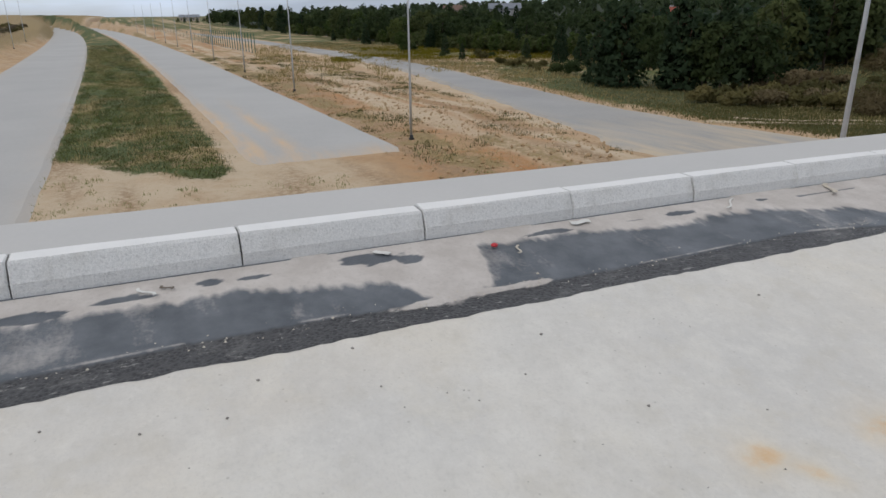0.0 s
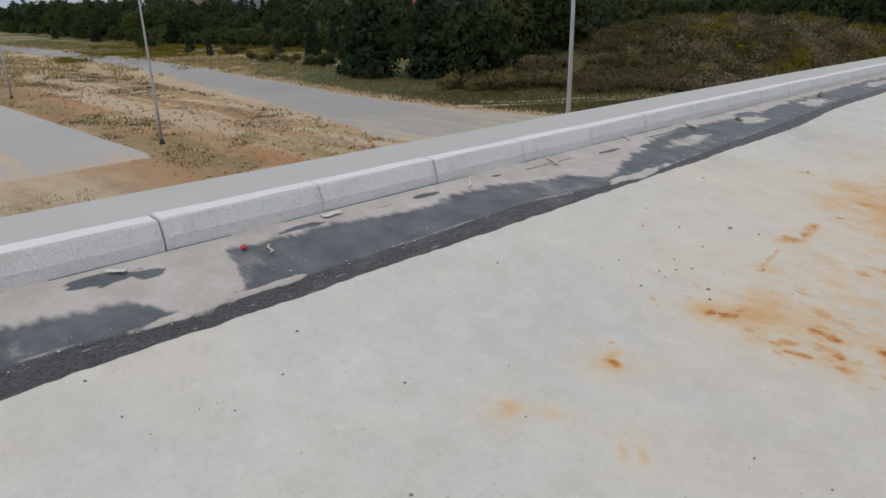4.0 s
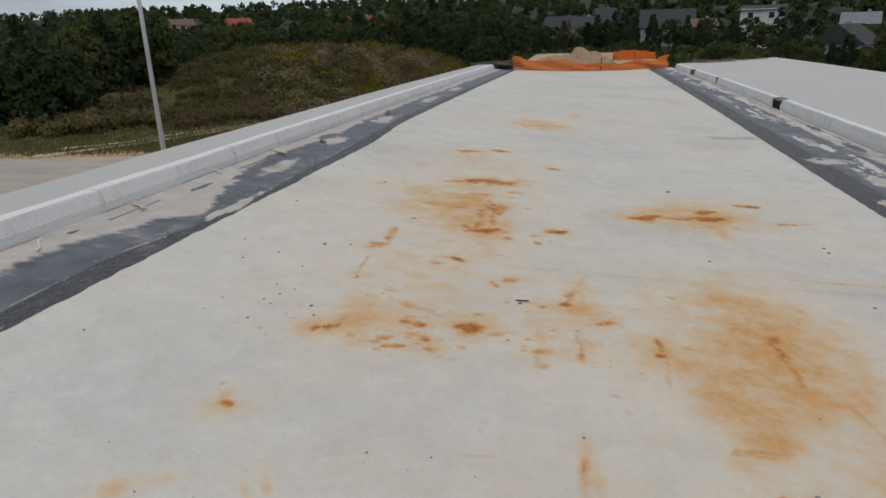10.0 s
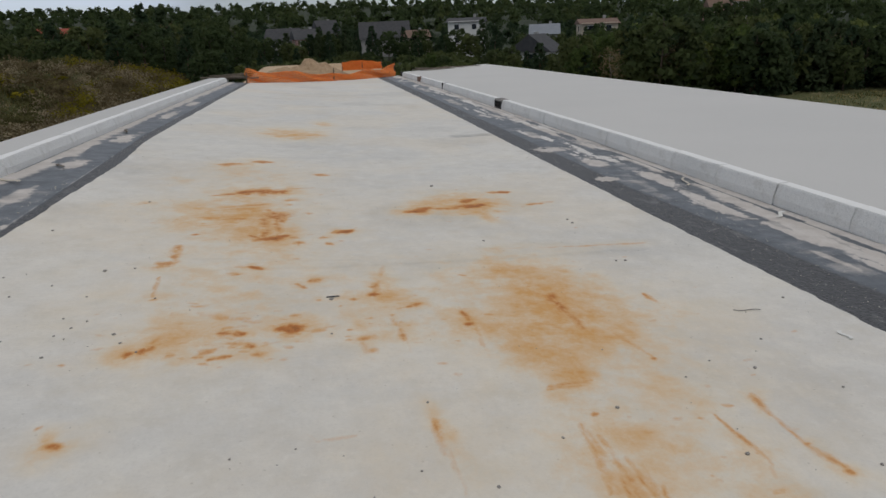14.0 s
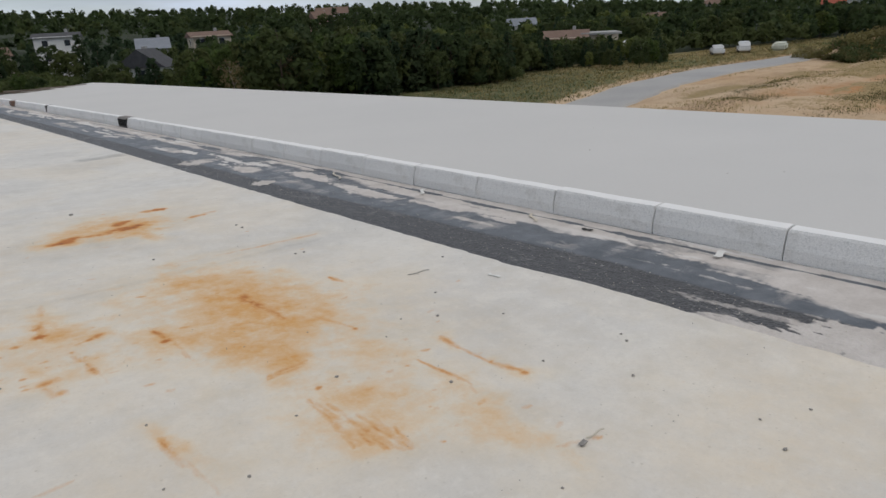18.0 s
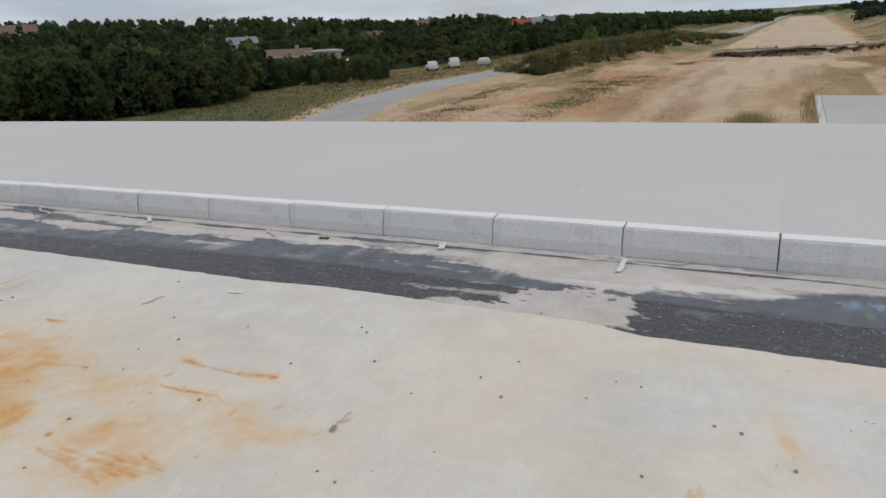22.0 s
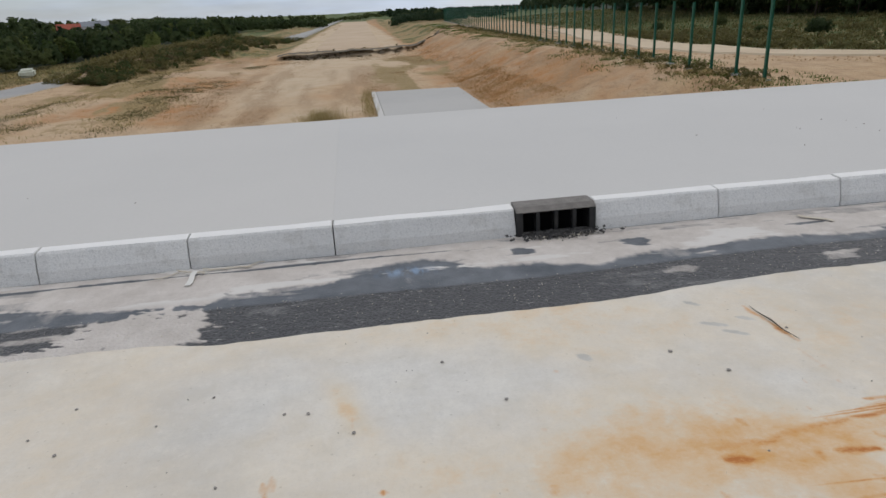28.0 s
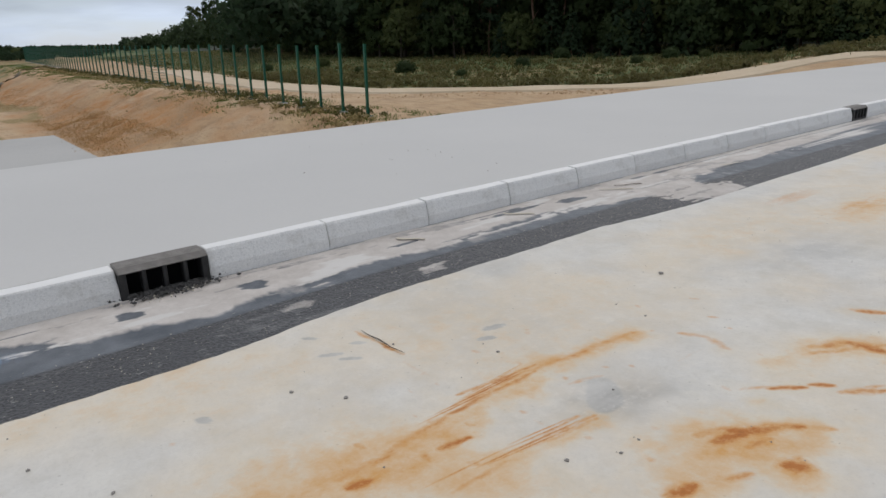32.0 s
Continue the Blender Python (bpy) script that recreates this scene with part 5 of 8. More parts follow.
def west_half(x):
    return np.interp(-x, [0, 12, 28, 35, 40, 48, 70, 115, 220], [9, 9, 6.8, 5.4, 4.6, 4.0, 3.3, 3.0, 2.7])


def east_mid(x):
    return np.interp(x, [20, 38, 47, 57, 65, 80, 100, 114, 140, 200], [26, 32.5, 35.5, 38.6, 40.4, 41.8, 40.2, 39.6, 37.5, 28])


def median_end(y):
    return np.interp(y, [-3.5, -2.4, 0.7, 3.4, 4.5, 5.3], [-42, -40.5, -36, -33.5, -35, -40])


def lcw_mask(x, y):
    return band(y - lcw_mid(x), 6.0) * ease(-x, -6, 0)


def rcw_mask(x, y):
    return band(y - rcw_mid(x), 5.2) * ease(-x, 33, 36.5)


def side_west(x, y):
    return (1 - ease(np.abs(y - west_mid(x)) - west_half(x), 0.3, 2.3)) * ease(-x, 4, 10)


def side_east(x, y):
    return band(y - east_mid(x), 3.7) * ease(x, 14, 20) * (1 - ease(x, 150, 190))


def fine_lines(lo, hi, near0, near1, coarse, fine, far, n):
    mid = np.concatenate([np.arange(lo, near0, coarse), np.arange(near0, near1, fine), np.arange(near1, hi, coarse)])
    return np.concatenate([lo - 1 - np.geomspace(1, far, n)[::-1], mid, hi + np.geomspace(1, far, n)])


gxs, gys = fine_lines(-240, 300, -75, 80, 2.6, 1.0, 2600, 38), fine_lines(-120, 150, -30, 46, 2.4, 0.8, 2600, 38)
GX, GY = np.meshgrid(gxs, gys)
GZ = terrain(GX, GY)
GN = value_noise(GX * 0.09, GY * 0.09, 4, 51)
GN2 = value_noise(GX * 0.28, GY * 0.28, 4, 57)
west, east, north = ease(-GX, 6, 20), ease(GX, 6, 20), GY
median = band(GY - (lcw_mid(GX) + rcw_mid(GX)) / 2, 4.3, 0.8) * ease(median_end(GY) - GX, 0, 2.5)
bare = np.exp(-((np.degrees(np.arctan2(-GX, GY)) - 62) / 4.5) ** 2 - ((np.hypot(GX, GY) - 120) / 6) ** 2)
verge_w = ease(GY - west_mid(GX) - west_half(GX), 0.4, 3.0) * west * (1 - 0.85 * bare)
strip_w = band(GY - 23.5, 6.5, 4) * west * ease(value_noise(GX * 0.07, GY * 0.35, 4, 58), 0.56, 0.68) * 0.55
shoulder_w = band(GY - rcw_mid(GX) - 6.2, 0.9, 1.2) * west * 0.75 * ease(GN2, 0.36, 0.56)
meadow_e = ease(GY - east_mid(GX), 3.8, 6.0) * ease(GX, 10, 30)
south = ease(-GY, 22, 26) * ease(GX, 14, 30)
GREEN = np.clip(median * (0.42 + 0.5 * ease(GN2, 0.38, 0.56)) + verge_w * (0.15 + 0.8 * GN2) + meadow_e * (0.2 + 0.6 * GN) + (0.42 + 0.5 * GN) * ease(meadow_edge(GX) - GY, -0.2, 1.5) * ease(GX, 5, 30) + 0.9 * south * band(-GY - 21.6, 1.4, 1.4) * ease(GN2, 0.42, 0.56) + ease(np.hypot(GX, GY), 330, 520) * 0.8 * (1 - ease(-GX - 6 * np.abs(GY), 0, 60)), 0, 1)
DRY = np.clip(median * 0.75 + verge_w * (0.35 + 0.75 * ease(GN2, 0.36, 0.58)) + strip_w + shoulder_w + meadow_e * 0.7 + south * (0.45 + 0.6 * GN2) * ease(meadow_edge(GX) - GY, -0.2, 1.5) + 0.5 * south * band(-GY - 21.2, 1.6, 1.5) + 0.8 * ease(-GY, 18, 26) * west + 0.45 * ease(GN2, 0.5, 0.66) * ease(GX, 30, 60) * ease(GY, -16, 14) * (1 - ease(GY, 14, 24)) * ease(GX, 62, 90) * ease(GN, 0.45, 0.6) + 0.7 * band(GY - ridge_y(GX) + 6, 2.0, 2.5) * ease(GN2, 0.4, 0.6) * ease(GX, 45, 80), 0, 1)
OCHRE = np.clip(0.75 * band(GY - 19, 4, 3) * west * ease(GN, 0.35, 0.6) + 0.45 * band(-GY - 17, 4, 3) * ease(GX, 20, 50) * ease(GN2, 0.42, 0.6) + 0.45 * ease(GN, 0.5, 0.7), 0, 1)
PALE = np.clip(band(GY - 1, 8, 4) * ease(-GX, 12, 20) * (1 - ease(-GX, 44, 50)) + 0.7 * band(GY - west_mid(GX) + west_half(GX), 1.5, 2.5) * west + 0.6 * ease(GN, 0.5, 0.65) + 0.8 * band(GY - bed_mid(GX), 9, 2) * ease(GX, 60, 125) + 0.3 * band(GY - 3, 5, 4) * ease(GX, 10, 40), 0, 1)
DRY = np.clip(DRY + 0.8 * ease(value_noise(GX * 0.035, GY * 0.22, 4, 97), 0.5, 0.64) * ease(GX, 40, 60) * ease(np.abs(GY - 5), 7, 12) * (GY > -7) * (GY < 38), 0, 1)
OCHRE = np.clip(OCHRE + 0.8 * band(GY + 13, 3, 2) * ease(GX, 45, 60) * ease(GN2, 0.3, 0.55), 0, 1)
RUTS = np.clip(0.75 * ease(value_noise(GX * 0.35, GY * 0.22, 4, 101), 0.5, 0.6) * ease(GX, 24, 40) * band(-GY - 15.5, 4, 2) + ease(value_noise(GX * 0.03, GY * 0.42, 4, 98), 0.48, 0.58) * ease(-GX, 12, 20) * (1 - ease(-GX, 80, 130)) * (1 - ease(np.abs(GY - 12), 16, 20)) + 0.8 * ease(value_noise(GX * 0.04, GY * 0.6, 3, 99), 0.52, 0.62) * ease(GX, 30, 50) * (1 - ease(np.abs(GY - 14), 18, 22)), 0, 1)
east_bank = band(GY - 19, 5.5, 3) * ease(GX, 25, 45) * (1 - ease(GX, 115, 135))
OCHRE = np.clip(OCHRE + 0.75 * east_bank * ease(GN2, 0.38, 0.58), 0, 1)
lined = ease(value_noise(GX * 0.025, GY * 0.75, 3, 105), 0.5, 0.57)
PALE = np.clip(PALE + 0.7 * lined * band(GY - 20, 8, 3) * west - 0.5 * (1 - lined) * band(GY - 20, 8, 3) * west, 0, 1)
OCHRE = np.clip(OCHRE + 0.55 * (1 - lined) * band(GY - 21, 6, 3) * west * ease(GN, 0.4, 0.55), 0, 1)
abut = ease(GY, 36, 42) * (1 - ease(np.abs(GX), 14, 20)) * (1 - ease(GY, 90, 120)) * ease(np.abs(GX + 1), 4, 7)
GREEN = np.clip(GREEN + 0.8 * abut, 0, 1)
slope = ease(GX, 24, 40) * band(-GY - 15.5, 3.5, 1.5)
OCHRE = np.clip(OCHRE + 0.25 * slope * ease(GN2, 0.4, 0.6), 0, 1)
patch = ease(value_noise(GX * 0.10, GY * 0.3, 4, 104), 0.47, 0.6) * ease(GX, 62, 72) * (1 - ease(GX, 118, 124)) * ease(-GY, -1, 6) * (1 - ease(-GY, 13, 15))
DRY = np.clip(DRY + 0.75 * patch, 0, 1)
PALE = PALE * (1 - slope)
banks = ease(np.abs(GY - bed_mid(GX)), 9.5, 12) * ease(GX - bed_rim(GY), 2, 12) * (1 - ease(np.abs(GY), 40, 60))
DRY = np.clip(DRY + 0.75 * banks, 0, 1)
GREEN = np.clip(GREEN + 0.55 * banks * ease(GN2, 0.4, 0.6), 0, 1)
OCHRE = np.clip(OCHRE + 0.8 * ease(value_noise(GX * 0.06, GY * 0.28, 4, 107), 0.5, 0.6) * ease(GX, 40, 48) * (1 - ease(GX, 120, 132)) * (1 - ease(np.abs(GY - 1), 18, 24)), 0, 1)
AZ, DIST = np.degrees(np.arctan2(-GX, GY)), np.hypot(GX, GY)
# where the wood floor's colour is darkened for the canopy's shade
WOOD_SHADE = ease(DIST - np.interp(AZ, [-165, -150, -135, -124, -118, -112, -108, -90, -82, -75, -68, -50, -38, -20, 5, 12, 30, 44, 52, 62, 72, 77, 83], [98, 97, 105, 120, 147, 212, 330, 600, 330, 190, 145, 100, 78, 80, 120, 112, 105, 92, 125, 155, 215, 290, 460]), 0, 6) * ease(AZ, -168, -164) * (1 - ease(AZ, 80, 84)) * (1 - ease(AZ, -110, -106) * (1 - ease(AZ, -84, -80)))
dull = ease(AZ, 10, 16) * (1 - ease(AZ, 50, 60)) * (1 - ease(DIST, 80, 100)) * ease(GY - west_mid(GX) - west_half(GX), 1.5, 4.5)
GREEN, DRY = np.clip(GREEN + 0.55 * dull, 0, 1), DRY * (1 - 0.75 * dull)
dull = np.maximum(dull, 0.35 * median * ease(GN2, 0.36, 0.5))
dull = np.maximum(dull, 0.8 * ease(-AZ, 22, 30) * (1 - ease(-AZ, 48, 60)) * ease(GY - east_mid(GX), 4, 7))
ground = sheet("ground", GX, GY, GZ, M_GROUND, True, {"green": GREEN, "dry": DRY, "ochre": OCHRE, "pale": PALE, "ruts": RUTS, "wooded": WOOD_SHADE, "dull": dull})
tagged(ground, "sandy building ground with dry grass and green verges", "ground", kind="structure")


def ribbon(name, xs, mid, half_a, half_b, z, material, label, thick=0.0, frayed=0.25, kind="structure", drape=None, sandy=None):
    """A road surface along x, its edges a little frayed, draped or level."""
    xs = np.asarray(xs, float)
    vs = np.linspace(0, 1, 17)
    ha, hb = (half_a(xs), half_b(xs)) if callable(half_a) else (half_a, half_b)
    A = mid(xs) - ha + (value_noise(xs * 0.5, 0 * xs, 4, 3) - 0.5) * frayed
    B = mid(xs) + hb + (value_noise(xs * 0.5, 0 * xs + 9, 4, 6) - 0.5) * frayed
    X = np.repeat(xs[:, None], 17, 1)
    Y = A[:, None] * (1 - vs) + B[:, None] * vs
    Z = np.full_like(X, z) if drape is None else drape(X, Y) + z
    Z = Z.copy()
    if thick:
        Z[:, 0] -= thick
        Z[:, -1] -= thick
        Z[0, :] -= thick
        Z[-1, :] -= thick
    return tagged(sheet(name, X, Y, Z, material, False, {"sand": 0.35 * np.abs(2 * vs - 1) ** 6 + 0 * X if sandy is None else sandy(X, Y)}), label, "road", kind=kind)


ribbon("road_far_carriageway", -np.concatenate([np.arange(-4, 300, 2.0), np.geomspace(300, 1100, 40)]), lcw_mid, 5.9, 5.9, ROAD_Z, M_ROAD, "finished pale concrete motorway carriageway, empty", thick=0.3)
ribbon("road_near_carriageway", -np.concatenate([np.arange(36.6, 300, 2.0), np.geomspace(300, 1100, 40)]), rcw_mid, 4.65, 4.65, ROAD_Z + 0.03, M_ROAD, "pale concrete carriageway ending in bare sand", thick=0.3, sandy=lambda X, Y: np.clip(1.2 * (np.exp(-((Y - rcw_mid(X) + 3.7 - 0.02 * (X + 36)) / 0.5) ** 2) + np.exp(-((Y - rcw_mid(X) + 1.7) / 0.5) ** 2)) * (1 - ease(-X, 40, 75)) + 1.1 * (1 - ease(-X + 1.5 * (value_noise(Y * 1.3, X, 3, 4) - 0.5), 36.6, 39.5)) + 0.5 * ease(rcw_mid(X) - Y, 3.4, 4.6), 0, 1))
ribbon("road_service_west", -np.concatenate([np.arange(6, 330, 2.0), np.geomspace(330, 700, 20)]), west_mid, west_half, west_half, ROAD_Z - 0.02, M_ROAD_OLD, "worn grey asphalt service road beside the motorway", frayed=1.2, thick=0.3, sandy=lambda X, Y: np.clip(0.8 * (1 - ease(-X, 22, 50)) + 0.5 * (np.abs(Y - west_mid(X)) / west_half(X)) ** 4, 0, 1))
ribbon("road_service_east", np.arange(18, 172, 2.0), east_mid, 3.2, 3.2, ROAD_Z - 0.02, M_ROAD_OLD, "worn grey asphalt service road with dusty edges", frayed=0.9, thick=0.3)
ribbon("road_service_east_far", np.concatenate([np.arange(206, 300, 3.0), np.geomspace(300, 700, 26)]), lambda x: np.interp(x, [200, 300, 850], [17, 13, -2]), 2.6, 2.6, 0.45, M_ROAD_OLD, "distant grey service road running to the horizon", thick=0.8, drape=terrain)
ribbon("road_sand_bed", np.concatenate([np.arange(125, 300, 3.0), np.geomspace(300, 440, 16)]), bed_mid, 6.8, 6.8, 0.12, M_BED, "raised sandy road bed running to the horizon", thick=0.8, drape=terrain)
ribbon("road_dirt_track", np.arange(14, 112, 2.0), lambda x: meadow_edge(x) + 2.7, 2.7, 2.5, 0.14, M_TRACK, "pale sandy dirt track behind the green posts", frayed=1.2, thick=0.4, drape=terrain)

for k, off in enumerate((0.0, 2.6)):
    ribbon("road_wheel_track", np.arange(-37.5, -22, 0.5), lambda x, off=off: np.interp(x, [-40, -35.3, -27.7, -20], [37, 39.5, 51, 60]) + off, 0.55, 0.5, 0.07, M_TRACK, "pale sandy wheel track in the grass below the mound", frayed=0.5, thick=0.15, drape=terrain)

# dark membrane edge where the raised bed breaks off
ys = np.linspace(-28, 12, 90)
rim = bed_rim(ys) + (value_noise(ys * 0.4, 0 * ys, 4, 2) - 0.5) * 1.6
X = np.stack([rim - 0.7, rim - 0.3, rim + 1.6], 1)
Y = np.repeat(ys[:, None], 3, 1)
top = np.maximum(terrain(rim + 1.6, ys), terrain(rim + 2.5, ys)) - 0.1 + 0.3 * value_noise(ys * 0.9, 0 * ys, 4, 4)
Z = np.stack([top - 0.26 + 0.14 * value_noise(ys * 2.1, 0 * ys, 3, 14), top - 0.15, top - 0.02], 1)
tagged(sheet("bed_edge_membrane", X, Y, Z, M_GEOTEXTILE, False), "dark membrane edge of the raised road bed", "membrane", kind="structure")

# the short stretch of finished carriageway in the east
bm = bmesh.new()
box(bm, 40, 65.8, -10.7, -2.55, -6.35, -5.93, 0.03)
slab = tagged(new("carriageway_slab", mesh_of("carriageway_slab", bm, M_ROAD)), "short finished stretch of grey concrete carriageway in sand", "concrete slab", kind="structure")
part("verge_strip", box_mesh("verge_strip", (25.8, 0.45, 0.3), M_WALK, 0.02, (52.9, -2.30, -6.05)), slab, "lighter concrete edge strip")


# ---- plants ----
def leaves(name, cloud, size, r, leaf):
    """A mesh of small leaves at cloud rows (place, outward direction, tone)."""
    n = len(cloud)
    p, out, tone = cloud[:, :3], cloud[:, 3:6], cloud[:, 6]
    face = out + 0.75 * r.normal(size=(n, 3))
    face /= np.linalg.norm(face, axis=1)[:, None]
    a = np.cross(face, r.normal(size=(n, 3)))
    a /= np.linalg.norm(a, axis=1)[:, None] + 1e-9
    b2 = np.cross(face, a)
    s = (size * r.uniform(0.6, 1.3, n))[:, None]
    a, b2 = a * s, b2 * s * 0.8
    v = np.stack([p - a * 0.8 - b2, p + a * 0.9 - b2 * 0.7, p + b2 * 1.2], 1).reshape(-1, 3)
    me = quick_mesh(name, v, np.arange(3 * n).reshape(-1, 3), leaf, True)
    shade = out + 0.18 * r.normal(size=(n, 3)) + (0, 0, 0.15)
    shade /= np.linalg.norm(shade, axis=1)[:, None] + 1e-9
    me.normals_split_custom_set_from_vertices(np.repeat(shade, 3, 0))
    me.attributes.new("tone", 'FLOAT', 'POINT').data.foreach_set("value", np.repeat(tone, 3).astype(np.float32))
    return me


def clump_points(r, centre, radius, n, tone=None, heart=None):
    """Rows for one rounded clump of leaves, thickest at its skin."""
    d = r.normal(size=(n, 3))
    d /= np.linalg.norm(d, axis=1)[:, None]
    d[:, 2] = np.where(d[:, 2] < -0.45, -d[:, 2], d[:, 2])
    radius = np.asarray(radius, float)
    p = np.asarray(centre) + d * radius * (r.uniform(0.1, 1.0, n) ** 0.45)[:, None] * (0.8 + 0.45 * r.random((n, 1)))
    out = d / (radius / radius.max())
    if heart is not None:
        q = p - np.asarray(heart)
        out = out / np.linalg.norm(out, axis=1)[:, None] + 0.9 * q / (np.linalg.norm(q, axis=1)[:, None] + 1e-6)
    out = out / np.linalg.norm(out, axis=1)[:, None]
    t = r.uniform(0.25, 0.75) if tone is None else tone
    return np.concatenate([p, out, np.clip(np.full((n, 1), t) + 0.1 * r.normal(size=(n, 1)), 0, 1)], 1)


def broad_points(r, h, n, spread=0.30, low=0.22):
    """A broad-leaved crown of height h, in uneven rounded clumps."""
    pts = []
    k = 32
    for i in range(k):
        f = low + (0.93 - low) * (i + r.uniform(0, 1)) / k
        w = spread * h * math.sqrt(max(0.03, 1 - ((f - 0.5) / 0.5) ** 2)) * r.uniform(0.45, 0.95)
        a = i * 2.4 + r.uniform(-0.5, 0.5)
        rad = h * r.uniform(0.08, 0.15) * (1.15 - 0.4 * f) * (0.55 + spread * 1.4)
        pts.append(clump_points(r, (w * math.cos(a), w * math.sin(a), f * h * 0.95), (rad, rad, rad * 0.85), n // k, heart=(0, 0, h * 0.45)))
    return np.concatenate(pts)


def pine_points(r, h, n, low=0.18, spread=0.22):
    """A conifer crown: whorls of boughs, each a flat pad of needles."""
    pts = []
    k = 12
    for i in range(k):
        f = low + (0.97 - low) * i / (k - 1)
        reach = spread * h * (1.05 - f) ** 0.62
        m = 5 if f < 0.7 else 3
        for b2 in range(m):
            a = i * 1.1 + b2 * math.tau / m + r.uniform(-0.3, 0.3)
            t = r.uniform(0.5, 0.85) * reach
            rad = max(0.36 * reach * r.uniform(0.9, 1.4), 0.045 * h)
            pts.append(clump_points(r, (t * math.cos(a), t * math.sin(a), f * h - t * 0.12 + r.uniform(-0.02, 0.02) * h), (rad, rad, rad * 0.95), max(6, n // 52), heart=(0, 0, f * h - 0.2 * h)))
    return np.concatenate(pts)


def tall_pine_points(r, h, n):
    """A forest pine: bare trunk, ragged crown in its upper half."""
    pts = []
    for i in range(18):
        f = r.uniform(0.40, 1.0)
        reach = 0.15 * h * (1.15 - f) ** 0.5 * r.uniform(0.3, 1.0)
        a = i * 2.4 + r.uniform(-0.4, 0.4)
        rad = h * r.uniform(0.045, 0.08)
        pts.append(clump_points(r, (reach * math.cos(a), reach * math.sin(a), f * h * 0.96), (rad, rad, rad * 0.6), n // 18, heart=(0, 0, f * h - 0.12 * h)))
    return np.concatenate(pts)


def trunk_mesh(name, h, base, material, seed, limbs=5, reach=0.2):
    r = random.Random(seed)
    bm = bmesh.new()
    bend = [(r.uniform(-0.012, 0.012) * h * k, r.uniform(-0.012, 0.012) * h * k, h * k / 4 - (0.3 if k == 0 else 0)) for k in range(5)]
    tube(bm, bend, [base, base * 0.8, base * 0.6, base * 0.38, base * 0.12], 6)
    for _ in range(limbs):
        k = r.randint(1, 3)
        a, q = r.uniform(0, math.tau), Vector(bend[k])
        L = h * reach * r.uniform(0.6, 1.1)
        tip = q + Vector((math.cos(a) * L, math.sin(a) * L, L * r.uniform(0.4, 0.9)))
        tube(bm, [q, (q + tip) / 2 + Vector((0, 0, L * 0.08)), tip], [base * 0.4, base * 0.24, base * 0.06], 5)
    return mesh_of(name, bm, material, True)


def tree_kind(name, label, category, h, points, leaf, size, bark, base, seed, limbs=5, reach=0.2):
    """One tree with trunk and crown, kept to be copied."""
    r = np.random.default_rng(seed)
    t = thing(name, label, category)
    part("trunk", trunk_mesh("trunk", h * 0.93, base, bark, seed, limbs, reach), t)
    part("crown", leaves("crown", points(r), size, r, leaf), t)
    return t


BROAD = [tree_kind("broadleaf_tree", "dense dark green broad-leaved tree at the wood's edge", "tree", 9.0, lambda r: broad_points(r, 9.0, 1900, 0.38), M_LEAF, 0.30, M_BARK, 0.16, 1),
         tree_kind("broadleaf_tree", "dark green broad-leaved tree with an uneven crown", "tree", 8.0, lambda r: broad_points(r, 8.0, 1850, 0.43), M_LEAF, 0.29, M_BARK, 0.15, 2),
         tree_kind("broadleaf_tree", "lighter green young tree among the darker wood", "tree", 8.0, lambda r: broad_points(r, 8.0, 1600, 0.28), M_LEAF_LIGHT, 0.25, M_BARK, 0.13, 3)]
PINE = [tree_kind("pine_tree", "dark green young pine with branches near the ground", "tree", 9.0, lambda r: pine_points(r, 9.0, 1550, 0.10, 0.27), M_NEEDLE, 0.295, M_PINE_BARK, 0.15, 4, 3),
        tree_kind("pine_tree", "dense dark pine at the edge of the wood", "tree", 8.5, lambda r: pine_points(r, 8.5, 1550, 0.06, 0.32), M_NEEDLE, 0.295, M_PINE_BARK, 0.15, 5, 3)]
TALL = [tree_kind("forest_pine", "tall dark forest pine with a bare lower trunk", "tree", 20.0, lambda r: tall_pine_points(r, 20.0, 2000), M_NEEDLE, 0.42, M_PINE_BARK, 0.22, 6, 6, 0.1),
        tree_kind("forest_pine", "tall dark forest tree with a full crown", "tree", 20.0, lambda r: broad_points(r, 20.0, 2300, 0.17, 0.10), M_LEAF, 0.46, M_BARK, 0.24, 7, 6, 0.12)]
BARE = tree_kind("bare_birch", "pale half-dead birch with sparse brown leaves", "tree", 8.5, lambda r: broad_points(r, 8.5, 420, 0.24, 0.35), M_HEATH, 0.18, M_BIRCH, 0.11, 8, 12, 0.3)
SHRUB = lambda r: np.concatenate([clump_points(r, (r.uniform(-0.9, 0.9), r.uniform(-0.9, 0.9), r.uniform(0.4, 1.0)), (0.6, 0.6, 0.5), 150) for _ in range(6)])
BUSH = [tree_kind("bush", "round green bush in dry grass", "bush", 2.2, lambda r: clump_points(r, (0, 0, 0.95), (1.15, 1.15, 0.95), 900), M_LEAF, 0.15, M_BARK, 0.05, 9, 3),
        tree_kind("bush", "brownish tangled shrub on the bank", "bush", 2.0, SHRUB, M_HEATH, 0.14, M_BARK, 0.04, 10, 3),
        tree_kind("bush", "olive green shrub on the bank", "bush", 2.0, SHRUB, M_HEATH_GREEN, 0.14, M_BARK, 0.04, 12, 3),
        tree_kind("bush", "shrub with yellow blossom on the bank", "bush", 1.8, SHRUB, M_YELLOW, 0.11, M_BARK, 0.03, 13, 3)]
used = set()


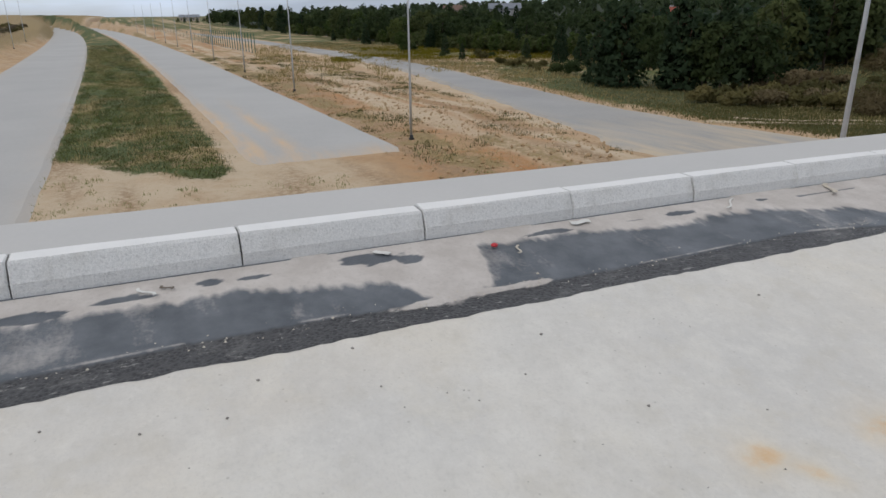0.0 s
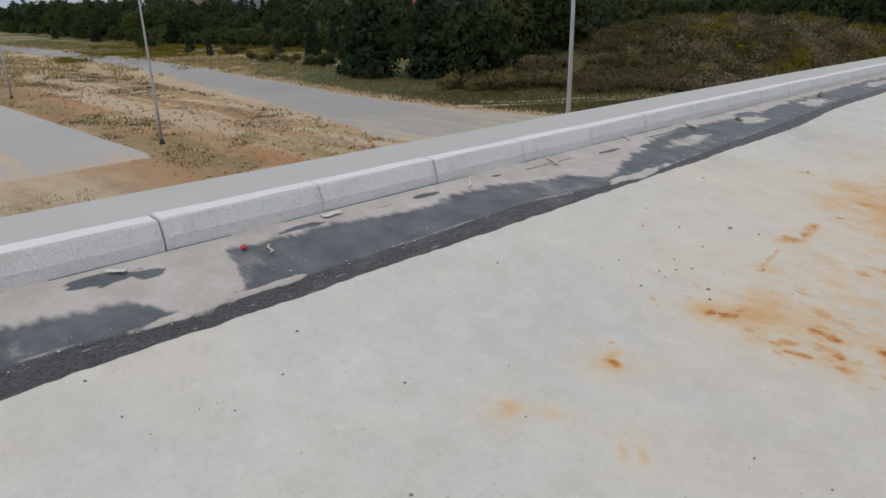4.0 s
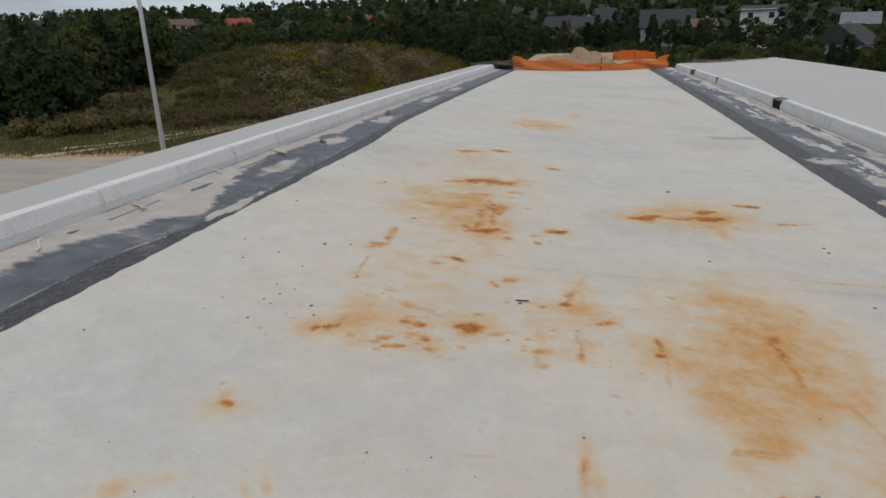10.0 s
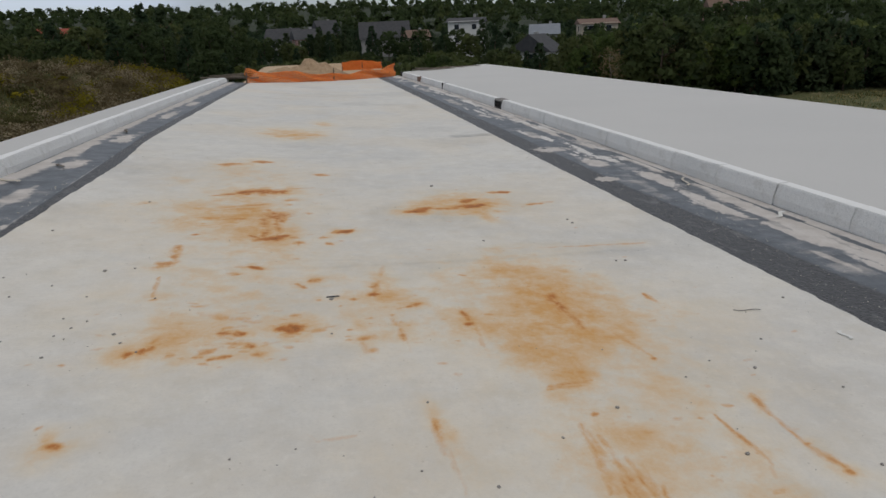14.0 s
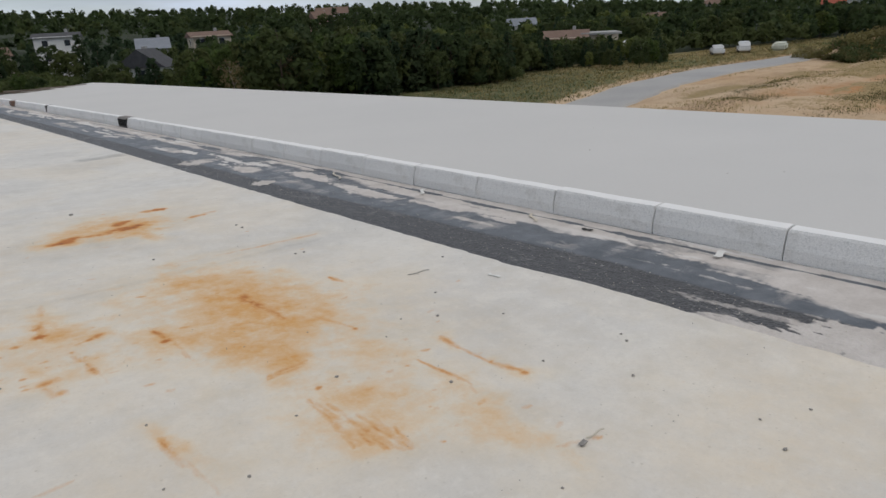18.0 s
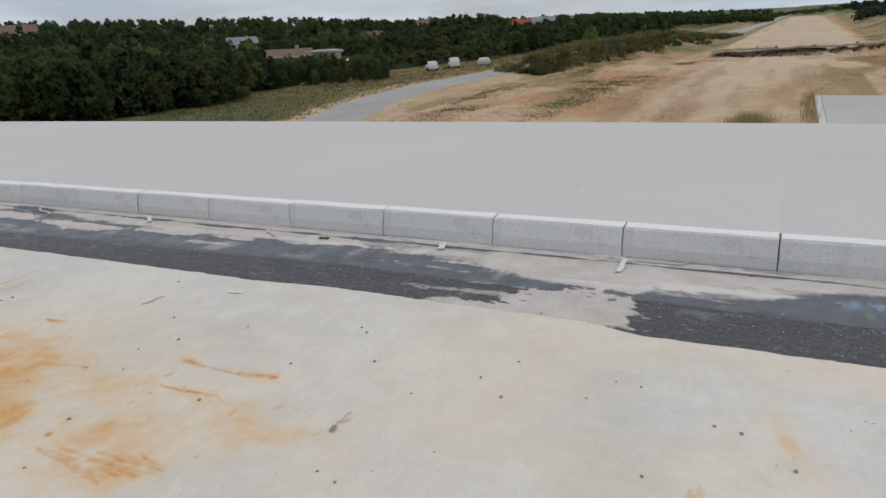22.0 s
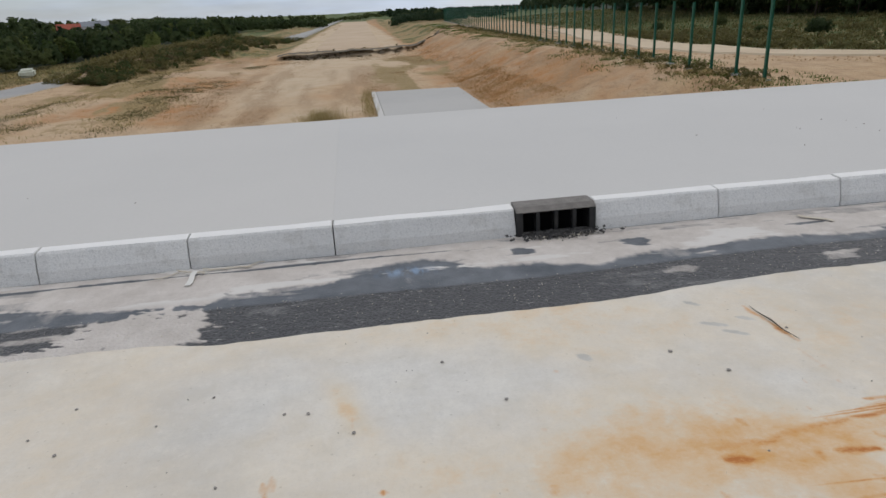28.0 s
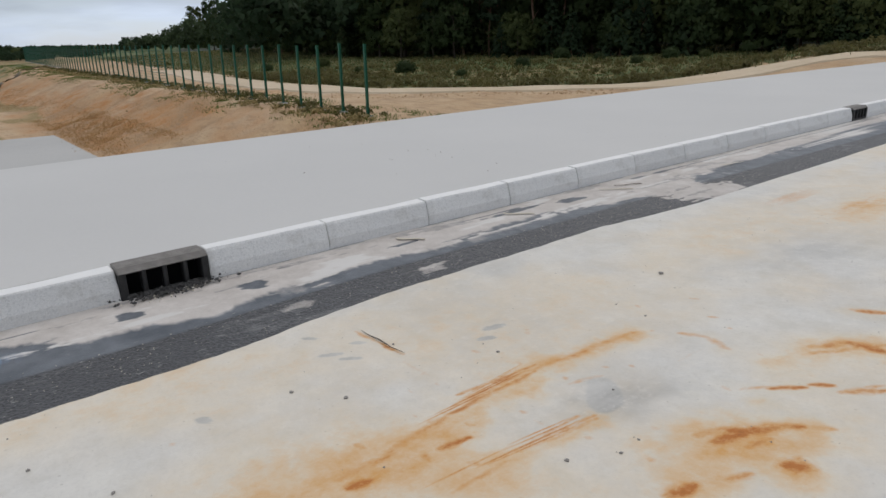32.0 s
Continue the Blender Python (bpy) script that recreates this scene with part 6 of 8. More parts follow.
def plant(kind, x, y, scale=1.0, sink=0.1, squash=1.0, group=""):
    """Sets a copy of a plant on the ground; the first use moves the original."""
    m = Matrix.Translation((x, y, float(terrain(x, y)) - sink)) @ Matrix.Rotation(rng.uniform(0, math.tau), 4, 'Z')
    if kind.name not in used:
        used.add(kind.name)
        ob = kind
        ob.matrix_basis = m
    else:
        ob = copy_thing(kind, m)
    w = rng.uniform(0.88, 1.12)
    ob.scale = (scale * w, scale * w, scale * squash)
    if group:
        ob["group"] = group
    return ob


def polar(az, dist):
    return -math.sin(radians(az)) * dist, math.cos(radians(az)) * dist


# wood edge in the west, behind the service road
for az in np.arange(83, 50, -0.75):
    d = np.interp(az, [50, 56, 62, 68, 72, 77, 81, 83], [128, 140, 155, 178, 215, 290, 400, 460]) * rng.uniform(0.97, 1.12)
    kinds = [PINE[0]] + BROAD[:2] * 2 + [BROAD[2]]
    plant(kinds[rng.integers(len(kinds))], *polar(az, d), rng.uniform(0.62, 1.12) * np.interp(az, [50, 54, 58, 62, 66, 72, 77, 83], [0.66, 0.62, 0.76, 0.8, 0.95, 1.05, 1.15, 1.2]), group="trees of the western wood")
for az in np.arange(79, 52, -1.3):
    d = np.interp(az, [50, 62, 72, 77, 81], [118, 142, 195, 270, 380]) * rng.uniform(0.97, 1.03)
    plant((PINE[0], BROAD[2], BROAD[2])[rng.integers(3)], *polar(az, d), rng.uniform(0.3, 0.62), group="young trees before the western wood")
# large dark trees nearer the road
for az, d, s, k in ((52.4, 80, 0.78, PINE[1]), (51.6, 78.3, 0.95, PINE[0]), (50.6, 76.6, 0.98, PINE[1]), (49.8, 78.3, 0.9, BROAD[0]), (46.6, 74.8, 0.95, PINE[0]), (45.8, 74.8, 1.0, PINE[1]), (44.2, 74.8, 0.72, BROAD[2]), (43.4, 73.1, 0.8, BROAD[0]), (42.2, 71.3, 0.85, PINE[1]), (41.0, 71.3, 0.9, BROAD[1]), (39.5, 80, 0.95, BROAD[0]), (38.0, 80, 0.95, PINE[0]), (36.4, 82, 1.0, BROAD[1]), (35.0, 84, 0.95, BROAD[0]), (48.4, 104, 0.95, BROAD[1]), (47.6, 112, 0.9, PINE[0]), (43.2, 98, 1.1, PINE[0]), (40.0, 98, 1.1, BROAD[1]), (37.0, 98, 1.1, BROAD[0]), (34, 98, 1.05, PINE[1]), (55.6, 110, 0.52, PINE[0]), (53.8, 104, 0.6, PINE[1]), (63.4, 122, 0.3, PINE[0]), (68.2, 140, 0.6, BROAD[2]), (58.2, 118, 0.4, PINE[0]), (55.4, 113, 0.62, PINE[0]), (64.8, 136, 0.45, PINE[0])):
    plant(k, *polar(az, d), s, group="trees of the western wood")
# bushes in the meadow
for az, d, s in ((60.3, 108, 0.85), (57.6, 100, 0.95), (57.2, 97, 0.5), (56.0, 96, 0.75), (54.2, 94, 0.6), (54.8, 92, 0.4), (65, 128, 0.6), (59.2, 105, 0.35), (58.9, 102, 1.25), (61.9, 122, 1.2), (61.0, 126, 0.6), (56.9, 104, 0.9), (55.7, 92, 0.8), (54.5, 90, 1.1), (63.6, 150, 1.0), (67.5, 150, 0.9)):
    plant(BUSH[0] if rng.random() < 0.4 else BUSH[2], *polar(az, d), s, 0.15, rng.uniform(0.75, 1.3), group="bushes in the meadow")
# brush heap at the foot of the wood
for k in range(34):
    plant(BUSH[1 if rng.random() < 0.3 else 2], *polar(rng.uniform(34, 44.5), rng.uniform(62, 74)), rng.uniform(0.6, 1.3), group="brown brush beside the track")
# larger shrubs on the mound
for k in range(70):
    az, d = rng.uniform(11, 35), rng.uniform(62, 88)
    kind = BUSH[1] if rng.random() < 0.5 else BUSH[2]
    if az < 22 and d > 76:
        kind = BUSH[3] if rng.random() < 0.5 else BUSH[2]
    plant(kind, *polar(az, d), rng.uniform(0.5, 1.1), squash=rng.uniform(0.6, 0.9), sink=0.2, group="shrubs on the mound")
# woods behind the mound and beyond the bridge end
for k in range(50):
    az, d = rng.uniform(6, 38), rng.uniform(118, 175)
    kk = PINE + BROAD[:2]
    plant(kk[rng.integers(4)], *polar(az, d), rng.uniform(0.8, 1.3) * (1.12 if 8 < az < 24 else 0.9), group="trees behind the mound")
for az, d, s, k in ((8.9, 90, 0.62, BROAD[0]), (10.2, 95, 0.68, PINE[1]), (11.8, 96, 0.66, BROAD[1]), (7.6, 92, 0.58, PINE[1]), (13.2, 100, 0.8, BROAD[0]), (6.4, 100, 0.45, BROAD[2]), (15, 104, 0.8, PINE[0]), (34.5, 112, 0.8, BROAD[2])):
    plant(k, *polar(az, d), s, group="trees behind the mound")
# trees among the northern houses
for az, d, s, k in ((-2.6, 118, 0.72, BROAD[0]), (-3.9, 114, 0.68, BROAD[0]), (-4.9, 120, 0.6, PINE[1]), (-7.2, 112, 0.62, BROAD[1]), (-9.0, 108, 0.72, BROAD[2]), (-10.0, 106, 0.62, BROAD[1]), (-14.2, 102, 0.78, BROAD[1]), (-15.4, 106, 0.72, BROAD[0]), (-19.4, 98, 0.6, BROAD[1]), (-6.0, 125, 0.5, PINE[0]), (1.8, 140, 0.7, PINE[0]), (3.4, 130, 0.75, PINE[1]), (4.6, 128, 0.8, PINE[1]), (-20.5, 96, 0.55, BROAD[2])):
    plant(k, *polar(az, d), s * 0.70, group="trees among the houses")
# wood along the eastern footway
for k in range(130):
    az = rng.uniform(-50, -20)
    front = np.interp(-az, [20, 24, 32, 38, 45, 50], [76, 71, 70, 75, 82, 96])
    d = front * (1 + 0.6 * rng.random() ** 1.3)
    kinds = (PINE + BROAD[:2]) if -az > 34 else (BROAD + [PINE[1]])
    plant(kinds[rng.integers(len(kinds))], *polar(az, d), rng.uniform(0.52, 0.84) * np.interp(-az, [20, 25, 30, 36, 46, 50], [0.9, 1.15, 1.2, 1.0, 0.85, 0.6]), group="trees of the eastern wood")
for az, d in ((-23.4, 72), (-28.6, 73)):
    plant(BARE, *polar(az, d), rng.uniform(0.6, 0.75), group="pale birches in the eastern wood")
for az, d, s in ((-43.5, 80, 0.9), (-45, 82, 0.8), (-18.8, 96, 1.0), (-40, 80, 0.9), (-46.5, 84, 0.9)):
    plant(BUSH[0], *polar(az, d), s, group="bushes at the wood's edge")
# wood behind the eastern service road
for k in range(70):
    az = rng.uniform(-82, -50)
    d = np.interp(-az, [50, 57, 62, 68, 75, 82], [135, 140, 132, 140, 190, 330]) * (1.03 + 0.4 * rng.random() ** 1.4)
    kinds = PINE + BROAD
    plant(kinds[rng.integers(len(kinds))], *polar(az, d), rng.uniform(0.5, 0.82), group="trees behind the service road")
for k in range(26):
    plant(PINE[1], *polar(rng.uniform(-58.5, -48.5), rng.uniform(100, 112)), rng.uniform(0.28, 0.42), group="hedge of young pines")
# thicket before the low buildings
for k in range(40):
    az, d = -rng.uniform(43, 58), rng.uniform(96, 122)
    plant((PINE + BROAD)[rng.integers(5)], *polar(az, d), rng.uniform(0.3, 0.52), group="trees before the low buildings")
# tall southern forest
for k in range(100):
    t = rng.random()
    az = -109.5 - 56.5 * t
    front = np.interp(-az, [104, 108, 112, 118, 124, 135, 150, 166], [420, 330, 210, 145, 118, 104, 96, 96])
    d = front * (1 + 0.35 * rng.random() ** 1.6)
    plant(TALL[0] if rng.random() < 0.5 else TALL[1], *polar(az, d), rng.uniform(0.7, 1.15), group="trees of the southern forest")
for k in range(34):
    az = -rng.uniform(110, 164)
    front = np.interp(-az, [104, 108, 112, 118, 124, 135, 150, 166], [400, 310, 200, 140, 114, 100, 92, 92])
    plant(BROAD[0] if rng.random() < 0.6 else PINE[1], *polar(az, front * rng.uniform(0.97, 1.04)), rng.uniform(0.5, 0.95), group="undergrowth of the southern forest")
for az, d, s in ((-119.5, 95, 0.9), (-126.3, 76, 0.95), (-142, 84, 0.6), (-150, 84, 0.6), (-115, 95, 0.7), (-131, 70, 0.5), (-136, 78, 0.7), (-139, 88, 0.9), (-145, 76, 0.6), (-147.5, 82, 0.8), (-122.5, 80, 0.6), (-153, 90, 0.9)):
    plant(BUSH[0], *polar(az, d), s, group="bushes before the southern forest")


def scrub(name, label, spots, leaf, seed, h0, h1, n=60, size=0.17):
    """Tangled low scrub as one body."""
    r = np.random.default_rng(seed)
    pts = []
    for x, y in spots:
        h = r.uniform(h0, h1)
        pts.append(clump_points(r, (x, y, float(terrain(x, y)) + h * 0.3), (h * 0.85, h * 0.85, h * 0.6), n))
    return tagged(new(name, leaves(name, np.concatenate(pts), size, r, leaf)), label, "scrub", kind="stuff")


def on_mound(n, seed, test):
    r = np.random.default_rng(seed)
    return [polar(a, d) for a, d, u in zip(r.uniform(9.5, 34, n), r.uniform(58, 96, n), r.random(n)) if d > np.interp(a, [9.5, 20, 34], [76, 63, 60]) and test(a, d, u)]


def patch_tone(a, d):
    return float(value_noise(np.array(a * 0.35), np.array(d * 0.10), 3, 92))


scrub("mound_brown_scrub", "brown tangled scrub covering the mound", on_mound(900, 1, lambda a, d, u: patch_tone(a, d) > 0.45), M_HEATH, 2, 0.6, 1.6, 90, 0.12)
scrub("mound_olive_scrub", "olive green scrub covering the mound", on_mound(900, 3, lambda a, d, u: patch_tone(a, d) < 0.48), M_HEATH_GREEN, 4, 0.6, 1.6, 90, 0.12)
scrub("mound_yellow_scrub", "yellow blossoming weeds on the mound's top", on_mound(900, 5, lambda a, d, u: d > 70 and a < 26 and patch_tone(a + 9, d) > 0.44), M_YELLOW, 6, 0.9, 1.6, 80, 0.13)
scrub("mound_pale_scrub", "pale dry shrubs in drifts over the mound", on_mound(700, 7, lambda a, d, u: d < 90 and a < 27 and patch_tone(a * 1.6 + 40, d * 2.0) > 0.47), M_HEATH_PALE, 14, 0.8, 1.7, 90, 0.11)
r = np.random.default_rng(8)
ridge_spots = [(x, float(ridge_y(x)) + r.normal() * 2.6 + 0.5) for x in 97 + 105 * r.random(420) ** 1.4]
scrub("ridge_scrub", "olive and brown scrub along the sand ridge", ridge_spots[:300], M_HEATH_GREEN, 9, 0.7, 1.8, 100, 0.16)
scrub("ridge_brown_scrub", "brown dry scrub along the sand ridge", ridge_spots[300:390], M_HEATH, 10, 0.6, 1.5, 100, 0.16)
scrub("ridge_blossom", "yellow blossoming weeds along the sand ridge", ridge_spots[390:], M_YELLOW, 11, 0.4, 0.8, 40, 0.10)


near_spots = [(x, float(ridge_y(x)) - 3.4 + r.normal() * 1.5) for x in 90 + 120 * r.random(330) ** 1.3]
scrub("ridge_green_scrub", "dense dark green scrub on the near flank of the sand ridge", near_spots[:130], M_LEAF, 12, 0.6, 1.5, 100, 0.16)
scrub("ridge_olive_scrub", "yellowish olive scrub on the near flank of the sand ridge", near_spots[130:], M_HEATH_GREEN, 13, 0.5, 1.4, 90, 0.15)


def far_wood(name, label, cells, leaf, seed, n=130, size=0.6, wide=0.20):
    """Distant woods as one body: many ragged crowns at (x, y, height)."""
    r = np.random.default_rng(seed)
    pts = []
    for x, y, h in cells:
        z = float(terrain(x, y))
        w, own = wide * h * 1.65, r.uniform(0.15, 0.85)
        for q in range(4):
            f, a = (0.30, 0.45, 0.56, 0.70)[q] + r.uniform(-0.06, 0.06), r.uniform(0, math.tau)
            off, rad = w * (0.75, 0.7, 0.6, 0.3)[q] * r.uniform(0.5, 1.1), w * (0.95, 0.9, 0.8, 0.65)[q] * r.uniform(0.8, 1.15)
            pts.append(clump_points(r, (x + off * math.cos(a), y + off * math.sin(a), z + f * h), (rad, rad, 0.2 * h), n // 4, own + r.uniform(-0.15, 0.15), (x, y, z + 0.3 * h)))
    return tagged(new(name, leaves(name, np.concatenate(pts), size * 1.25, r, leaf)), label, "wood", kind="stuff")


def scatter(az0, az1, d0, d1, n, h0, h1, seed):
    r = np.random.default_rng(seed)
    return [(*polar(r.uniform(az0, az1), r.uniform(d0, d1)), r.uniform(h0, h1)) for _ in range(n)]


far_wood("western_far_wood", "dark distant wood behind the western trees", scatter(34, 72, 185, 330, 250, 5, 7.6, 1) + scatter(72, 78, 300, 430, 70, 7, 10, 51) + scatter(77, 83, 440, 560, 70, 8, 11, 52), M_LEAF, 2, 150, 0.5)
far_wood("western_far_pines", "dark distant pines on the western rise", scatter(34, 76, 320, 800, 420, 8, 12, 21), M_NEEDLE, 22, 70, 0.9)
far_wood("western_wood_depth", "dark depth of the western wood", scatter(33, 51, 104, 175, 150, 6, 9, 11), M_NEEDLE, 12, 150, 0.45)
far_wood("northern_far_wood", "dark distant woods on the northern hill", scatter(-68, 40, 300, 900, 1200, 7, 12, 3), M_LEAF, 4, 105, 0.85)
far_wood("northern_middle_wood", "dark woods between the northern houses", scatter(-30, 36, 200, 320, 260, 4, 7, 5) + scatter(-4, 14, 185, 330, 130, 4, 7.5, 83) + scatter(6, 37, 150, 210, 90, 5, 8, 53), M_NEEDLE, 6, 130, 0.45)
far_wood("eastern_far_wood", "dark distant wood east of the bridge", scatter(-82, -19, 150, 440, 520, 4.5, 7.5, 7), M_LEAF, 8, 140, 0.5)
far_wood("eastern_far_fresh_wood", "lighter green trees in the distant eastern wood", scatter(-80, -22, 135, 380, 90, 4.5, 7, 27), M_LEAF_LIGHT, 28, 140, 0.45)
far_wood("eastern_horizon_wood", "distant wooded rise on the eastern horizon", [(x, y, h * np.interp(y / x, [0.05, 0.25], [0.62, 1.0])) for x, y, h in scatter(-88.3, -56, 500, 950, 330, 6, 9, 17)], M_LEAF, 18, 110, 0.7)
far_wood("southern_forest_depth", "black depth of the southern forest", [(x, y, h * 1.8) for x, y, h in scatter(-165, -113, 125, 200, 260, 8, 11, 9)], M_NEEDLE, 10, 220, 0.6)
far_wood("southern_middle_wood", "dark wood south of the raised road bed", scatter(-104, -94.5, 260, 440, 170, 1.6, 3.0, 29), M_NEEDLE, 30, 90, 0.4)
far_wood("eastern_bed_wood", "dark wood on the plain beside the raised bed", [(*polar(a, 335 + 170 * u), np.interp(-a, [74, 78, 84, 88], [8.5, 7.2, 5.2, 3.6]) * (0.8 + 0.3 * v)) for a, u, v in np.random.default_rng(57).random((260, 3)) * (-14.2, 1, 1) + (-74, 0, 0)], M_LEAF, 58, 110, 0.5, 0.3)
far_wood("eastern_gap_wood", "distant wooded ridge where the road bed meets the horizon", scatter(-98, -85.5, 500, 680, 170, 1.6, 3.0, 87), M_LEAF, 88, 80, 0.5, 0.5)
far_wood("southern_bed_wood", "low dark trees beside the raised road bed", [(*polar(a, 235 + 110 * u), 2.4 + 1.5 * v) for a, u, v in np.random.default_rng(59).random((130, 3)) * (-4.6, 1, 1) + (-93.9, 0, 0)], M_NEEDLE, 60, 90, 0.34, 0.34)
far_wood("village_understory", "dark hedges and trees before the northern houses", scatter(-24, 8, 88, 140, 170, 1.5, 3.2, 31), M_LEAF, 32, 130, 0.32, 0.42)
far_wood("southern_forest_edge", "dark sloping edge of the southern forest", [(*polar(a, np.interp(-a, [103, 108, 112, 116], [430, 320, 215, 165]) * (1 + 0.2 * u)), np.interp(-a, [104, 105, 108, 112, 116], [3, 5, 11, 13, 15]) * (0.7 + 0.5 * v)) for a, u, v in np.random.default_rng(47).random((130, 3)) * (-12, 1, 1) + (-104, 0, 0)], M_NEEDLE, 48, 130, 0.6)
scrub("southern_meadow_weeds", "olive and brown weeds before the southern forest", [(x, float(meadow_edge(x)) - 1.0 - 34 * w * w) for x, w in np.random.default_rng(55).random((900, 2)) * (62, 1) + (20, 0)], M_HEATH_GREEN, 56, 0.3, 0.85, 34, 0.12)
far_wood("southern_far_wood", "distant forest along the southern horizon", [(x, y, h * np.interp(-y / x, [0.045, 0.06, 0.105, 0.15, 0.25, 0.257], [0.35, 0.66, 0.62, 0.45, 0.36, 1.0])) for x, y, h in scatter(-113, -92.5, 430, 900, 330, 6, 10, 19)], M_NEEDLE, 20, 80, 0.6)


far_wood("western_understory", "dark undergrowth along the western wood", [(*polar(a, np.interp(a, [33, 44, 52, 62, 68, 72, 77, 81], [86, 92, 120, 152, 175, 212, 285, 395]) * (0.96 + 0.10 * u)), 1.6 + 2.4 * v) for a, u, v in np.random.default_rng(41).random((340, 3)) * (47, 1, 1) + (33.5, 0, 0)], M_LEAF, 42, 70, 0.34)
far_wood("eastern_understory", "dark undergrowth along the eastern wood", [(*polar(a, np.interp(-a, [18, 24, 32, 38, 45, 50, 58, 68, 82], [80, 72, 71, 76, 84, 100, 116, 142, 320]) * (1.02 + 0.16 * u)), 2.2 + 2.2 * v) for a, u, v in np.random.default_rng(43).random((300, 3)) * (-62, 1, 1) + (-18.5, 0, 0)], M_LEAF, 44, 70, 0.34)
far_wood("southern_understory", "dark undergrowth along the southern forest", [(*polar(a, np.interp(-a, [104, 108, 112, 118, 124, 135, 150, 166], [410, 320, 205, 142, 116, 102, 94, 94]) * (1.0 + 0.10 * u)), 3 + 3 * v) for a, u, v in np.random.default_rng(45).random((200, 3)) * (-56, 1, 1) + (-108.5, 0, 0)], M_LEAF, 46, 70, 0.4)


def tufts(name, label, spots, blades, height, width, material, seed, lean=0.8, reach=0.28):
    """Grass as one body: thin bent blades in tufts at (x, y)."""
    r = np.random.default_rng(seed)
    base = np.repeat(np.asarray(spots, float), blades, 0)
    n = len(base)
    z = np.repeat(terrain(np.asarray(spots)[:, 0], np.asarray(spots)[:, 1]), blades)
    p = np.stack([base[:, 0] + r.normal(size=n) * reach, base[:, 1] + r.normal(size=n) * reach, z - 0.02], 1)
    a = r.uniform(0, math.tau, n)
    h = height * r.uniform(0.5, 1.2, n)
    side = np.stack([np.cos(a), np.sin(a), 0 * a], 1) * width
    tip = p + np.stack([np.cos(a + 1.3) * h * lean * r.uniform(0, 1, n), np.sin(a + 1.3) * h * lean * r.uniform(0, 1, n), h], 1)
    v = np.stack([p - side, p + side, tip], 1).reshape(-1, 3)
    return tagged(new(name, quick_mesh(name, v, np.arange(3 * n).reshape(-1, 3), material)), label, "grass", kind="stuff")


def spread(x0, x1, y0, y1, n, seed, keep=None):
    r = np.random.default_rng(seed)
    p = np.stack([r.uniform(x0, x1, n), r.uniform(y0, y1, n)], 1)
    return p if keep is None else p[keep(p[:, 0], p[:, 1], r.random(n))]


def in_median(x, y, u):
    m = (lcw_mid(x) + rcw_mid(x)) / 2
    return (np.abs(y - m) < 3.9 + u * 0.8) & (u < np.interp(-x, [40, 90, 220], [1, 0.7, 0.35])) & (x < median_end(y) - 3 * value_noise(y * 0.7, x * 0.3, 3, 7))


tufts("median_grass", "patchy green grass on the motorway's central strip", spread(-220, -33, -16, 8, 40000, 1, lambda x, y, u: in_median(x, y, u) & (value_noise(x * 0.08, y * 0.8, 4, 88) > 0.36)), 6, 0.22, 0.017, M_DULL_GRASS, 2)
tufts("median_straw", "dry stalks in the central strip's grass", spread(-220, -36, -16, 8, 34000, 3, lambda x, y, u: in_median(x, y, u) & (value_noise(x * 0.07, y * 0.7, 4, 89) > 0.48) & (u < 0.8)), 5, 0.26, 0.014, M_STRAW, 4)
tufts("median_fresh_grass", "brighter green tufts in the central strip", spread(-200, -33, -16, 8, 34000, 41, lambda x, y, u: in_median(x, y, u) & (value_noise(x * 0.12, y * 0.6, 4, 112) > 0.46)), 6, 0.18, 0.017, M_GRASS, 42)
tufts("western_verge_grass", "dry and green grass along the service road", spread(-200, -12, 22, 75, 26000, 5, lambda x, y, u: (y - west_mid(x) > west_half(x) + 0.4) & (u < np.interp(y - west_mid(x), [3, 9, 35], [1, 0.8, 0.2]))), 4, 0.24, 0.03, M_STRAW, 6)
tufts("western_green_grass", "green grass along the service road", spread(-200, -12, 22, 75, 20000, 7, lambda x, y, u: (y - west_mid(x) > west_half(x) + 0.2) & (y - west_mid(x) < 16)), 4, 0.25, 0.03, M_DULL_GRASS, 8)
tufts("western_sand_weeds", "sparse dry weeds on the bare sand", spread(-170, -18, 15.5, 31, 7500, 9, lambda x, y, u: (west_mid(x) - y > west_half(x) + np.interp(-x, [40, 70], [0.3, 2.5])) & (value_noise(x * 0.22, y * 0.5, 4, 66) > 0.62)), 9, 0.22, 0.016, M_STRAW, 10, 0.8, 0.4)
tufts("western_sand_green_weeds", "sparse green weeds on the bare sand", spread(-140, -18, 14.5, 31, 4200, 19, lambda x, y, u: (west_mid(x) - y > west_half(x) + np.interp(-x, [40, 70], [0.3, 2.5])) & (value_noise(x * 0.22, y * 0.45, 4, 67) > 0.56)), 12, 0.24, 0.022, M_DULL_GRASS, 20, 0.8, 0.3)
tufts("eastern_verge_grass", "dry grass along the eastern service road", spread(24, 150, 30, 75, 16000, 11, lambda x, y, u: (y - east_mid(x) > 3.4) & (y - east_mid(x) < 22) & (u < np.interp(x, [45, 80], [0.35, 1.0]))), 4, 0.26, 0.04, M_STRAW, 12)
tufts("eastern_green_grass", "dull green grass along the eastern service road", spread(24, 150, 30, 75, 10000, 13, lambda x, y, u: (y - east_mid(x) > 3.5) & (y - east_mid(x) < 22)), 4, 0.24, 0.04, M_DULL_GRASS, 14)
